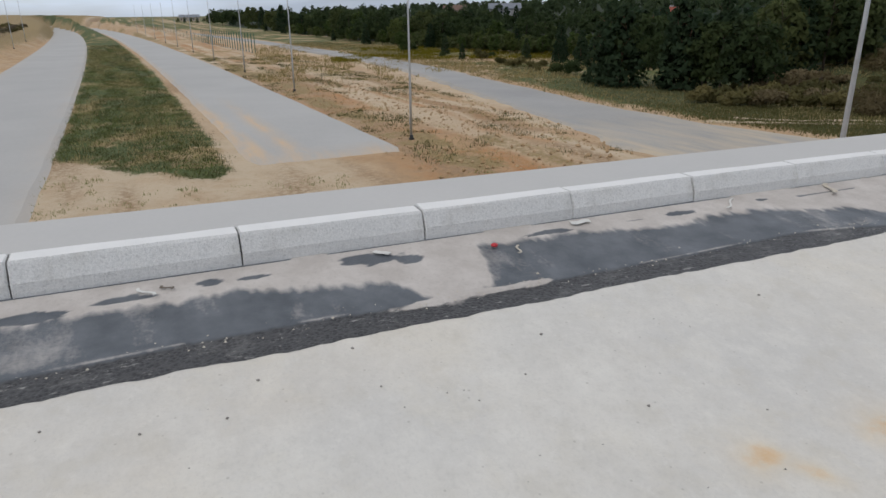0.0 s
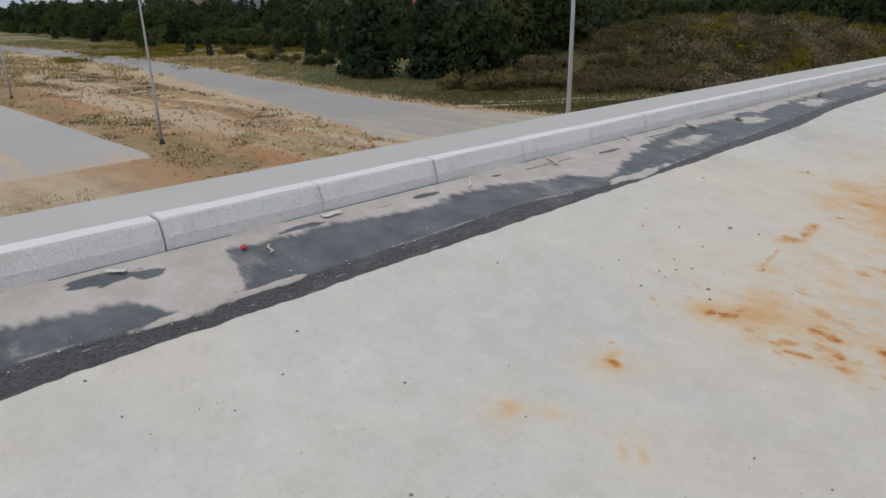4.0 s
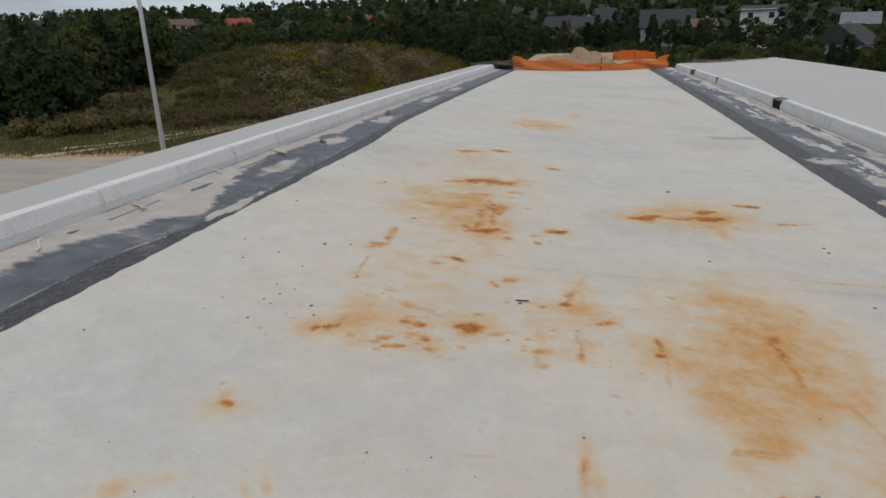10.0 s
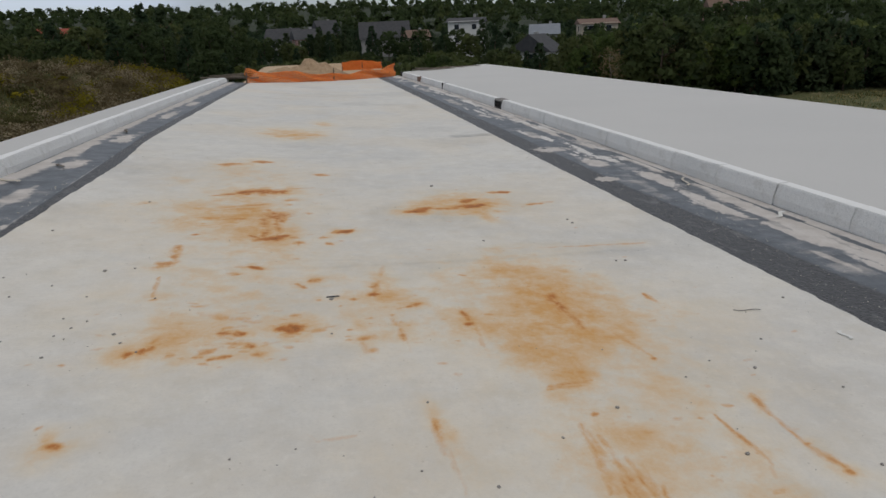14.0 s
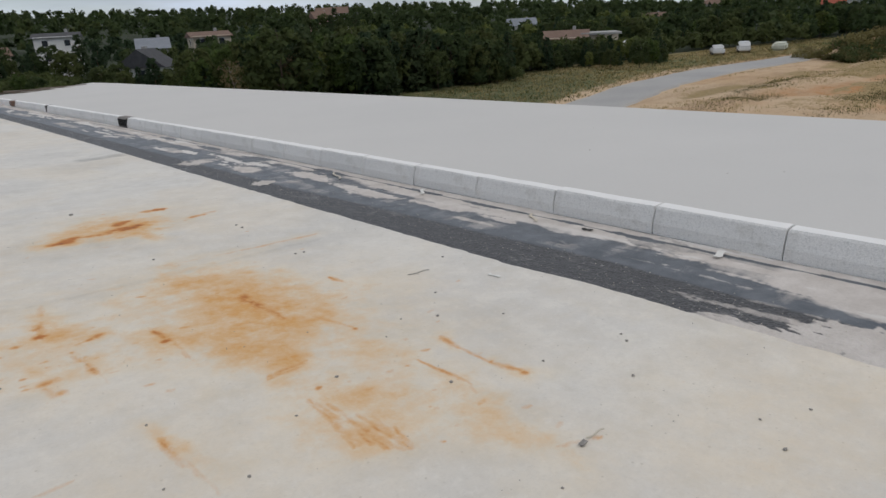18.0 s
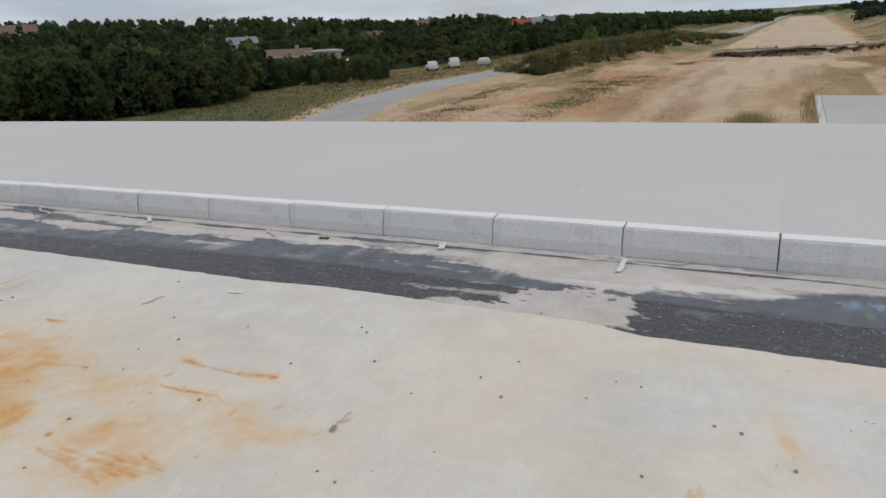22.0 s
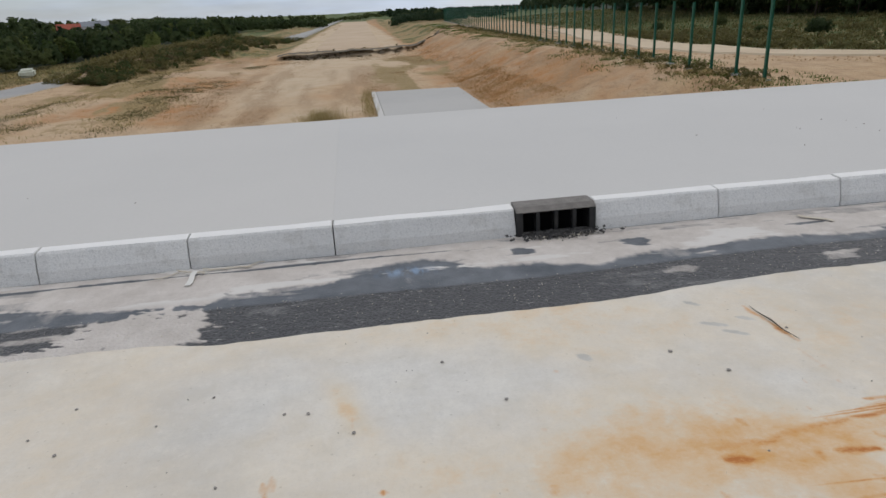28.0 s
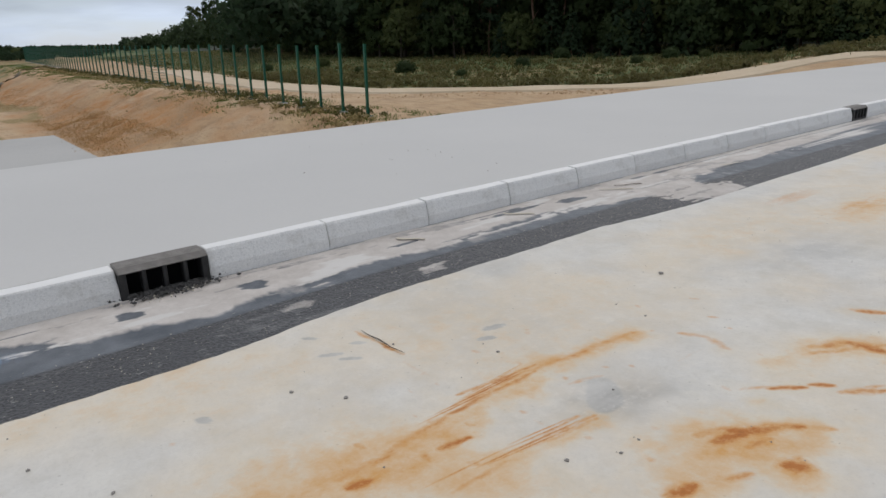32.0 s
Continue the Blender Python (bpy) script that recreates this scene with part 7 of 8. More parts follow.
tufts("eastern_bank_weeds", "dry weeds on the sand bank", spread(34, 190, 15, 40, 9000, 15, lambda x, y, u: (east_mid(x) - y > 3.6) & (value_noise(x * 0.16, y * 0.3, 4, 68) > 0.56)), 6, 0.17, 0.035, M_STRAW, 16, 0.8, 0.45)
tufts("slab_weeds", "tall dry weeds beside the concrete slab", np.concatenate([np.random.default_rng(17).normal((49.5, 2.2), (1.5, 0.7), (150, 2)), spread(50, 66, -1.9, -1.3, 60, 18)]), 9, 0.9, 0.014, M_STRAW, 21, 0.6, 0.25)
rq = np.random.default_rng(63)
def grown(p, u, v, seed, level):
    return p[value_noise(p[:, 0] * u, p[:, 1] * v, 4, seed) > level]


plain = rq.random((9000, 2)) * (85, 34) + (42, -16)
plain = grown(plain[(np.abs(plain[:, 1] - 2.5) > 4) & ~((plain[:, 0] > 39) & (plain[:, 0] < 67) & (plain[:, 1] > -11.5) & (plain[:, 1] < -1.5))], 0.06, 0.28, 107, 0.54)
tufts("plain_russet_weeds", "low russet weeds on the sandy plain", plain, 10, 0.09, 0.022, M_RUSSET, 64, 1.2, 0.7)
tufts("slab_russet_weeds", "dense russet weeds between the slab and the slope", grown(rq.random((1600, 2)) * (40, 4.5) + (42, -16.0), 0.12, 0.4, 108, 0.42), 18, 0.13, 0.02, M_RUSSET, 65, 1.2, 0.7)
bank = grown(rq.random((9000, 2)) * (95, 16) + (34, 13), 0.09, 0.30, 109, 0.63)
tufts("bank_dark_weeds", "dark olive weeds dotted over the sand bank", bank[east_mid(bank[:, 0]) - bank[:, 1] > 4], 12, 0.15, 0.022, M_HEATH_GREEN, 66, 1.2, 0.6)
rq = np.random.default_rng(61)
yq = rq.uniform(-27, 11, 170)
scrub("rim_weeds", "brown weeds along the broken edge of the raised bed", [(float(bed_rim(y)) + rq.normal() * 0.5 - 0.2, y) for y in yq], M_HEATH, 62, 0.12, 0.5, 24, 0.09)
tufts("southern_fence_grass", "dry and green grass at the foot of the green posts", spread(28, 190, -25, -18.8, 8000, 24, lambda x, y, u: value_noise(x * 0.2, y * 0.3, 3, 70) > 0.40), 5, 0.16, 0.03, M_GRASS, 25)
r = np.random.default_rng(52)
scrub("fence_scrub", "low green and brown weeds at the foot of the posts", [(32 + 130 * q ** 1.4, -20.3 - 2.2 * w - 0.03 * 130 * q) for q, w in r.random((380, 2))], M_HEATH_GREEN, 53, 0.2, 0.5, 26, 0.08)
scrub("lip_straw", "dry grass along the lip of the cutting", [(30 + 120 * q ** 1.4, -18.9 - 1.6 * w - 0.03 * 120 * q) for q, w in r.random((260, 2))], M_STRAW, 54, 0.2, 0.5, 26, 0.07)
tufts("southern_meadow_straw", "tall dry grass before the southern forest", spread(10, 220, -105, -31, 9000, 26, lambda x, y, u: (y < meadow_edge(x) + 0.5 * u)), 3, 0.4, 0.025, M_STRAW, 27, 0.8, 0.5)
tufts("southern_meadow_green", "green weeds before the southern forest", spread(10, 220, -105, -31, 26000, 28, lambda x, y, u: (y < meadow_edge(x) + 0.5 * u)), 4, 0.3, 0.04, M_DULL_GRASS, 29, 0.8, 0.5)
tufts("mound_grass", "rough brown grass on the mound", np.array([polar(a, d) for a, d in spread(9, 39, 56, 98, 6000, 30)]), 3, 0.3, 0.04, M_STRAW, 31)
tufts("mound_foot_grass", "dark green grass at the foot of the mound", np.array([p for p in (polar(a, d) for a, d in spread(14, 52, 44, 62, 14000, 32, lambda a, d, u: u < np.interp(a, [36, 52], [1, 0]) * (0.4 + 1.2 * value_noise(a * 0.4, d * 0.2, 3, 102)))) if p[1] - west_mid(p[0]) > west_half(p[0]) + 1.2]), 4, 0.25, 0.04, M_DULL_GRASS, 33)
tufts("meadow_flowers", "yellow flowering weeds in the western meadow", np.array([polar(a, d) for a, d in spread(53, 74, 122, 168, 9000, 34, lambda a, d, u: value_noise(a * 0.5, d * 0.12, 3, 95) > 0.47)]), 5, 0.5, 0.09, M_YELLOW, 35)
tufts("meadow_straw", "dry grass in the western meadow", np.array([polar(a, d) for a, d in spread(50, 80, 85, 190, 9000, 36, lambda a, d, u: value_noise(a * 0.4, d * 0.1, 3, 103) > 0.45)]), 3, 0.5, 0.07, M_STRAW, 37)
tufts("apron_weeds", "sparse green weeds on the sand before the central strip", spread(-45, -24, -5, 16, 700, 38, lambda x, y, u: (value_noise(x * 0.3, y * 0.5, 3, 96) > 0.5) & ((y < -1.5) | (x > -33))), 9, 0.16, 0.02, M_GRASS, 39, 0.8, 0.16)


# ---- lamp poles along the motorway ----
def lamp_pole(x, y, z):
    t = thing("lamp_pole", "bare galvanised lighting pole without a lamp head", "lamp pole", "lighting poles along the motorway", pose(x, y, z))
    bm = bmesh.new()
    tube(bm, [(0, 0, 0.3), (0, 0, 3), (0, 0, 7), (0, 0, 11.5)], [0.085, 0.075, 0.055, 0.04], 12)
    part("shaft", mesh_of("shaft", bm, M_STEEL, True), t)
    bm = bmesh.new()
    tube(bm, [(0, 0, -0.3), (0, 0, 0.26)], [0.125, 0.12], 12)
    part("base_sleeve", mesh_of("base_sleeve", bm, M_BASE, True), t, "black coated foot of the pole")
    part("foot_plate", box_mesh("foot_plate", (0.28, 0.28, 0.1), M_BASE, 0.01, (0, 0, 0.02)), t)
    part("service_door", box_mesh("service_door", (0.09, 0.012, 0.4), M_STEEL, 0.004, (0, -0.096, 1.1)), t)
    return t


pole = lamp_pole(-11.3, 16.2, float(terrain(-11.3, 16.2)))
for x in (-40.3, -72.3, -102.0, -133, -164, -196, -228, -262, -298, -336):
    copy_thing(pole, pose(x, 16.5 - 9.0e-5 * max(0, -x - 60) ** 2, float(terrain(x, 16.5)) + 0.02))
for x in (-150, -190, -230):
    copy_thing(pole, pose(x, float(lcw_mid(x)) - 9.5, float(terrain(x, lcw_mid(x) - 9.5))))


# ---- steel posts of the unfinished barrier ----
def barrier_post(m):
    t = thing("barrier_post", "green painted steel post of an unfinished roadside barrier", "post", "green posts along the cutting", m)
    bm = bmesh.new()
    box(bm, -0.07, 0.07, -0.07, -0.058, 0, 3.95)
    box(bm, -0.07, 0.07, 0.058, 0.07, 0, 3.95)
    box(bm, -0.006, 0.006, -0.06, 0.06, 0, 3.95)
    part("column", mesh_of("column", bm, M_GREEN_POST), t)
    part("base_plate", box_mesh("base_plate", (0.34, 0.34, 0.03), M_GREEN_POST, 0.005, (0, 0, 0.015)), t)
    part("footing", box_mesh("footing", (0.5, 0.5, 0.5), M_ROUGH_CONCRETE, 0.02, (0, 0, -0.24)), t, "pale concrete footing")
    return t


first_post = None
for k in range(70):
    x = 32.4 + 2.9 * k
    y = -21.6 - 0.03 * (x - 32.4) - 0.00012 * (x - 32.4) ** 2
    m = pose(x, y, float(terrain(x, y)) + 0.08, 0, 0, -3)
    if first_post is None:
        first_post = barrier_post(m)
    else:
        copy_thing(first_post, m)
def barrier_mesh():
    t = thing("barrier_mesh", "fine green wire mesh hung between the farther posts", "fence mesh", m=pose(0, 0, 0))
    wires = 13
    for k in range(14, 69, 5):
        bm = bmesh.new()
        for j in range(wires):
            pts = []
            for q in range(6):
                x = 32.4 + 2.9 * (k + q)
                y = -21.6 - 0.03 * (x - 32.4) - 0.00012 * (x - 32.4) ** 2
                pts.append((x, y, float(terrain(x, y)) + 0.15 + 3.4 * j / (wires - 1)))
            tube(bm, pts, [0.022] * 6, 4)
        part("wire_panel", mesh_of("wire_panel", bm, M_GREEN_POST), t)
    return t


barrier_mesh()
for k in range(24):
    x = -150 - 3.3 * k
    y = 25.3 - 0.00012 * (x + 60) ** 2 + 2.2
    ob = copy_thing(first_post, pose(x, y, float(terrain(x, y)) + 0.05, 0, 0, 2))
    ob["group"] = "green posts beyond the western sand"


# far wire fences beside the motorway
def wire_fence(name, label, xs, ys, h, material, step):
    t = thing(name, label, "fence")
    post = box_mesh("fence_post", (0.08, 0.08, h + 0.3), material, 0, (0, 0, h / 2 - 0.1))
    n = len(xs)
    for x, y in zip(xs, ys):
        part("fence_post", post, t, m=pose(x, y, float(terrain(x, y))))
    for f in (0.12, 0.35, 0.6, 0.85, 1.0):
        bm = bmesh.new()
        tube(bm, [(x, y, float(terrain(x, y)) + h * f) for x, y in zip(xs, ys)], [0.03] * n, 4)
        part("wire", mesh_of("wire", bm, material), t)
    return t


xs = -np.arange(205, 520, 9.0)
wire_fence("mesh_fence", "green mesh fence far along the motorway", xs, 27.0 - 1.0e-4 * (-xs - 60) ** 2, 2.4, M_GREEN_POST, 9)
xs = -np.arange(120, 330, 7.0)
wire_fence("bank_fence", "dark wire fence on the bank beside the far carriageway", xs, lcw_mid(xs) - 15.0, 2.2, M_TIMBER, 7)
for k in range(60):
    x = -100 - 260 * rng.random()
    plant(BUSH[2] if k % 3 else BUSH[1], x, float(lcw_mid(x)) - 14.5 - 9 * rng.random(), rng.uniform(0.8, 1.4), group="scrub on the western bank")


# ---- drain inlets in the kerb ----
def drain_inlet(y0, y1):
    L = y1 - y0
    rise = math.degrees(math.atan2(deck(XR, y1) - deck(XR, y0), L))
    t = thing("drain_inlet", "black cast-iron kerb drain inlet with four openings", "drain inlet", "kerb drain inlets", pose(XR, y0, deck(XR, y0), rise))
    # back plate and floor, coloured as the shade within the openings
    bm = bmesh.new()
    box(bm, 0.132, 0.147, 0.0, L, -0.05, 0.20)
    box(bm, 0.0, 0.147, 0.0, L, -0.06, -0.02)
    part("housing", mesh_of("housing", bm, M_VOID), t)
    bm = bmesh.new()
    box(bm, -0.012, 0.19, 0.0, L, 0.172, 0.214, 0.008)
    for v in bm.verts:
        if v.co.x < 0.02 and v.co.z > 0.19:
            v.co.x += 0.03
    part("lid", mesh_of("lid", bm, M_LID), t, "dusty brown-grey iron lid")
    bm = bmesh.new()
    box(bm, -0.012, 0.03, 0.0, L, -0.02, 0.022, 0.004)
    part("sill", mesh_of("sill", bm, M_IRON), t)
    n = 4
    for k in range(n + 1):
        w = 0.05 if k in (0, n) else 0.028
        yc = 0.025 + (L - 0.05) * k / n
        bm = bmesh.new()
        box(bm, -0.014, 0.16 if k in (0, n) else 0.055, yc - w / 2, yc + w / 2, -0.02, 0.178, 0.004)
        part("bar", mesh_of("bar", bm, M_IRON), t)
    return t


for y0, y1 in DRAINS:
    drain_inlet(y0, y1)

# crumbs of asphalt swept before the drain, and other loose crumbs
def crumbs(name, label, spots, lo, hi, material, seed):
    r = np.random.default_rng(seed)
    base = np.array([(1, 0, 0), (-1, 0, 0), (0, 1, 0), (0, -1, 0), (0, 0, 0.8), (0, 0, -0.6)], float)
    tri = np.array([(0, 2, 4), (2, 1, 4), (1, 3, 4), (3, 0, 4), (2, 0, 5), (1, 2, 5), (3, 1, 5), (0, 3, 5)])
    n = len(spots)
    s = r.uniform(lo, hi, n) * r.uniform(0.5, 1.0, n)
    v = base[None] * s[:, None, None] * r.uniform(0.6, 1.3, (n, 6, 3))
    a = r.uniform(0, math.tau, n)
    ca, sa = np.cos(a)[:, None], np.sin(a)[:, None]
    x, y2 = v[:, :, 0] * ca - v[:, :, 1] * sa, v[:, :, 0] * sa + v[:, :, 1] * ca
    p = np.asarray(spots)
    v = np.stack([x + p[:, 0:1], y2 + p[:, 1:2], v[:, :, 2] + p[:, 2:3] + s[:, None] * 0.35], -1).reshape(-1, 3)
    f = (tri[None] + 6 * np.arange(n)[:, None, None]).reshape(-1, 3)
    return tagged(new(name, quick_mesh(name, v, f, material)), label, "crumbs", kind="stuff")


r = np.random.default_rng(77)
n = 420
cx, cy = XR - 0.05 - np.abs(r.normal(size=n)) * 0.045, -1.80 + r.normal(size=n) * 0.15
crumbs("asphalt_crumbs", "heap of black asphalt crumbs before the drain", np.stack([cx, cy, deck(cx, cy) + 0.01 + 0.03 * np.exp(-((cx - XR + 0.05) / 0.05) ** 2) * r.random(n)], 1), 0.006, 0.020, M_CRUMB, 1)
n = 130
cx, cy = XR - 0.06 - np.abs(r.normal(size=n)) * 0.07, -1.80 + r.normal(size=n) * 0.22
crumbs("mortar_crumbs", "pale mortar crumbs before the drain", np.stack([cx, cy, deck(cx, cy) + 0.010], 1)[::3], 0.005, 0.014, M_PALE_WOOD, 2)
n = 900
cy = r.uniform(-6, 12, n)
cx = -3.08 + r.normal(size=n) * 0.035
crumbs("gutter_grit_left", "pale grit along the ledge of the gutter", np.stack([cx, cy, deck(cx, cy)], 1)[:420], 0.002, 0.009, M_PALE_WOOD, 3)
n = 1500
cy = r.uniform(-8, 10, n)
cx = r.uniform(2.55, 3.0, n)
crumbs("gutter_grit_right", "pale grit on the black asphalt strip", np.stack([cx, cy, deck(cx, cy) - 0.008], 1), 0.002, 0.006, M_PALE_WOOD, 4)
n = 900
cy, cx = r.uniform(-7, 14, n), r.uniform(-2.8, 2.5, n)
crumbs("deck_grit", "tiny dark grit scattered over the deck", np.stack([cx, cy, deck(cx, cy)], 1), 0.002, 0.006, M_STONE, 5)
n = 18
cy, cx = r.uniform(-9, 10, n), r.uniform(4.1, 8.6, n)
crumbs("footway_grit", "dark grit on the smooth footway", np.stack([cx, cy, deck(XR, cy) + KERB_H - 0.004], 1), 0.004, 0.012, M_STONE, 6)


r = np.random.default_rng(78)
n = 1800
cx, cy = -22 - 60 * r.random(n) ** 1.4, r.uniform(13.5, 29, n)
crumbs("sand_clods", "clods of sandy soil on the building ground", np.stack([cx, cy, terrain(cx, cy)], 1)[west_mid(cx) - cy > west_half(cx)], 0.04, 0.2, M_SAND_HEAP, 7)
cx, cy = 26 + 95 * r.random(n) ** 1.3, r.normal(-15.5, 2.6, n)
crumbs("slope_clods", "clods of sand broken from the cutting's slope", np.stack([cx, cy, terrain(cx, cy)], 1)[:700], 0.03, 0.12, M_SAND_HEAP, 8)
cx = 30 + 45 * r.random(700) ** 1.3
cy = meadow_edge(cx) + 5.2 + 4.5 * r.random(700)
crumbs("track_bank_clods", "clods and ridges of sand along the dirt track", np.stack([cx, cy, terrain(cx, cy)], 1), 0.03, 0.14, M_SAND_HEAP, 11)
cx, cy = r.normal(5.6, 0.7, 14), r.normal(-5.4, 0.8, 14)
crumbs("footway_leaf_crumbs", "a few dark crumbs lying on the footway", np.stack([cx, cy, deck(XR, cy) + KERB_H - 0.003], 1), 0.005, 0.012, M_TIMBER, 9)


# ---- loose pebbles on the deck ----
def pebble_mesh(seed):
    r = random.Random(seed)
    bm = bmesh.new()
    bmesh.ops.create_icosphere(bm, subdivisions=1, radius=1.0)
    for v in bm.verts:
        v.co *= r.uniform(0.75, 1.15)
        v.co.z *= 0.7
    return mesh_of("pebble", bm, M_STONE)


pebbles = [pebble_mesh(k) for k in range(5)]


def pebble(x, y, s, k=[0]):
    k[0] += 1
    z = (deck(x, y) if x < XR else deck(XR, y) + KERB_H) + s * 0.35
    ob = new("pebble", pebbles[k[0] % 5])
    ob.matrix_basis = pose(x, y, z, 0, 0, 40 * k[0]) @ Matrix.Diagonal((s, s * 1.2, s * 0.8, 1))
    return tagged(ob, "small dark grey pebble lying on the pale deck", "pebble", "loose pebbles on the deck")


pebble(-2.58, 2.93, 0.008)
pebble(-1.93, 3.34, 0.009)
pebble(-2.00, 4.62, 0.014)
pebble(-2.22, 4.34, 0.008)
pebble(-1.97, 4.15, 0.007)
pebble(-2.38, 4.15, 0.008)
pebble(-1.68, 3.60, 0.011)
pebble(-1.62, 3.49, 0.009)
pebble(-1.52, 3.38, 0.008)
pebble(-1.96, 3.59, 0.007)
pebble(-1.99, 3.82, 0.007)
pebble(-1.91, 3.69, 0.008)
pebble(-1.86, 3.78, 0.007)
pebble(-1.90, 3.55, 0.006)
pebble(-2.18, 3.53, 0.007)
pebble(-2.19, 3.36, 0.006)
pebble(-1.59, 4.12, 0.007)
pebble(0.61, 7.41, 0.021)
pebble(0.68, 5.22, 0.011)
pebble(-0.56, 4.04, 0.013)
pebble(-0.57, 3.53, 0.007)
pebble(-0.17, 2.75, 0.007)
pebble(-0.97, 2.42, 0.006)
pebble(0.65, 2.59, 0.010)
pebble(1.53, 4.57, 0.010)
pebble(-1.83, 4.68, 0.008)
pebble(-2.54, 4.48, 0.008)
pebble(-2.63, 5.57, 0.010)
pebble(-2.16, 6.61, 0.011)
pebble(1.01, 2.18, 0.010)
pebble(1.48, 2.03, 0.008)
pebble(0.33, 2.40, 0.007)
pebble(1.96, 1.88, 0.010)
pebble(1.66, 1.64, 0.009)
pebble(1.49, 2.84, 0.010)
pebble(1.10, 2.81, 0.006)
pebble(1.31, 2.95, 0.006)
pebble(-0.73, 2.46, 0.005)
pebble(-0.27, 2.26, 0.006)
pebble(-0.01, 2.13, 0.008)
pebble(1.60, 4.56, 0.011)
pebble(2.25, 3.67, 0.010)
pebble(1.78, 2.59, 0.008)
pebble(1.60, 5.78, 0.013)
pebble(1.60, 5.66, 0.013)
pebble(2.01, 1.95, 0.008)
pebble(1.56, 0.91, 0.009)
pebble(1.70, 1.07, 0.007)
pebble(1.92, 0.96, 0.007)
pebble(1.88, 0.36, 0.007)
pebble(1.66, 0.03, 0.008)
pebble(1.64, -0.07, 0.009)
pebble(1.69, 0.56, 0.006)
pebble(0.74, 1.23, 0.007)
pebble(0.77, 1.33, 0.006)
pebble(1.73, 3.14, 0.009)
pebble(1.21, 0.23, 0.007)
pebble(1.80, -1.74, 0.011)
pebble(1.57, -1.90, 0.011)
pebble(1.54, -4.30, 0.018)
pebble(0.55, -2.24, 0.010)
pebble(0.44, -2.42, 0.008)
pebble(1.96, -0.68, 0.009)
pebble(1.56, -0.90, 0.009)
pebble(1.45, -0.26, 0.009)
pebble(1.43, -2.72, 0.009)
pebble(1.18, -3.62, 0.008)
pebble(0.77, -2.80, 0.007)
pebble(1.90, -2.39, 0.008)
pebble(0.45, -2.54, 0.006)
pebble(-2.83, 0.88, 0.007)
pebble(-2.75, 0.48, 0.007)
pebble(-2.65, 1.68, 0.008)
pebble(-2.55, 0.90, 0.005)
pebble(-2.59, 0.06, 0.006)
pebble(-2.72, -0.24, 0.006)
pebble(-2.57, 0.34, 0.006)
pebble(-2.08, 1.79, 0.007)
pebble(-2.42, 1.46, 0.005)
pebble(-2.34, 1.21, 0.004)
pebble(-1.63, 1.41, 0.007)


# ---- litter in the gutters ----
def strip(x, y, length, width, turn, material, name, label, lift=0.006, bend=0.02):
    """A flat curled strip or stick lying on the deck."""
    bm = bmesh.new()
    rows = []
    for k in range(6):
        u = k / 5 - 0.5
        px = u * length * 0.8
        off = bend * math.sin(u * 5.0)
        z = lift * 0.45 + abs(u) * bend * 0.3
        rows.append([bm.verts.new((px, off - width * 0.36, z)), bm.verts.new((px, off + width * 0.36, z)), bm.verts.new((px, off + width * 0.36, z - 0.003)), bm.verts.new((px, off - width * 0.36, z - 0.003))])
    for a, b2 in zip(rows, rows[1:]):
        for k in range(4):
            bm.faces.new((a[k], a[(k + 1) % 4], b2[(k + 1) % 4], b2[k]))
    bm.faces.new(rows[0])
    bm.faces.new(rows[-1])
    ob = new(name, mesh_of(name, bm, material))
    ob.matrix_basis = pose(x, y, deck(x, y) + 0.004, 0, 0, turn)
    return tagged(ob, label, "litter", "litter in the gutter")


bm = bmesh.new()
tube(bm, [(0.22, 0, 0.003), (0.12, 0.006, 0.006), (0.02, -0.003, 0.007), (-0.1, 0.004, 0.005), (-0.21, -0.012, 0.003)], [0.001, 0.0025, 0.0045, 0.003, 0.001], 6)
splinter = new("wood_splinter", mesh_of("wood_splinter", bm, M_TIMBER, True))
splinter.matrix_basis = pose(1.97, -2.36, deck(1.97, -2.36) + 0.002, 0, 3, -2)
tagged(splinter, "thin dark brown wooden splinter lying on the deck", "splinter")
strip(3.50, 0.80, 0.32, 0.05, -3, M_PAPER, "plastic_strip", "white flat plastic strip leaning at the kerb", 0.02, 0.01)
strip(3.62, 0.72, 0.36, 0.014, 80, M_PALE_WOOD, "twig", "thin pale twig lying at the kerb's foot", 0.014, 0.03)
strip(3.60, 0.96, 0.26, 0.014, 108, M_PALE_WOOD, "twig", "short crooked pale twig beside the kerb", 0.014, 0.03)
strip(3.54, 2.20, 0.18, 0.07, 5, M_PAPER, "plastic_strip", "short white plastic piece beside the kerb", 0.03, 0.01)
strip(3.64, 0.59, 0.42, 0.022, 80, M_PALE_WOOD, "wood_stick", "pale thin stick lying along the kerb", 0.012)
strip(3.62, 0.83, 0.3, 0.018, 55, M_PALE_WOOD, "wood_stick", "pale thin stick across the gutter edge", 0.02)
strip(3.66, 0.42, 0.2, 0.02, 110, M_PALE_WOOD, "wood_stick", "short pale stick at the kerb's foot", 0.012)
strip(3.48, 3.87, 0.30, 0.035, 40, M_PALE_WOOD, "plastic_strip", "curled pale strip in the gutter", 0.012, 0.03)
strip(3.52, 5.45, 0.26, 0.05, 30, M_PAPER, "plastic_strip", "crumpled pale strip at the kerb", 0.03, 0.03)
strip(3.47, 7.03, 0.5, 0.03, 60, M_PALE_WOOD, "wood_stick", "long pale stick in the gutter", 0.012, 0.04)
strip(3.47, -3.65, 0.30, 0.045, 35, M_PALE_WOOD, "wood_stick", "pale flat stick in the gutter dust", 0.01)
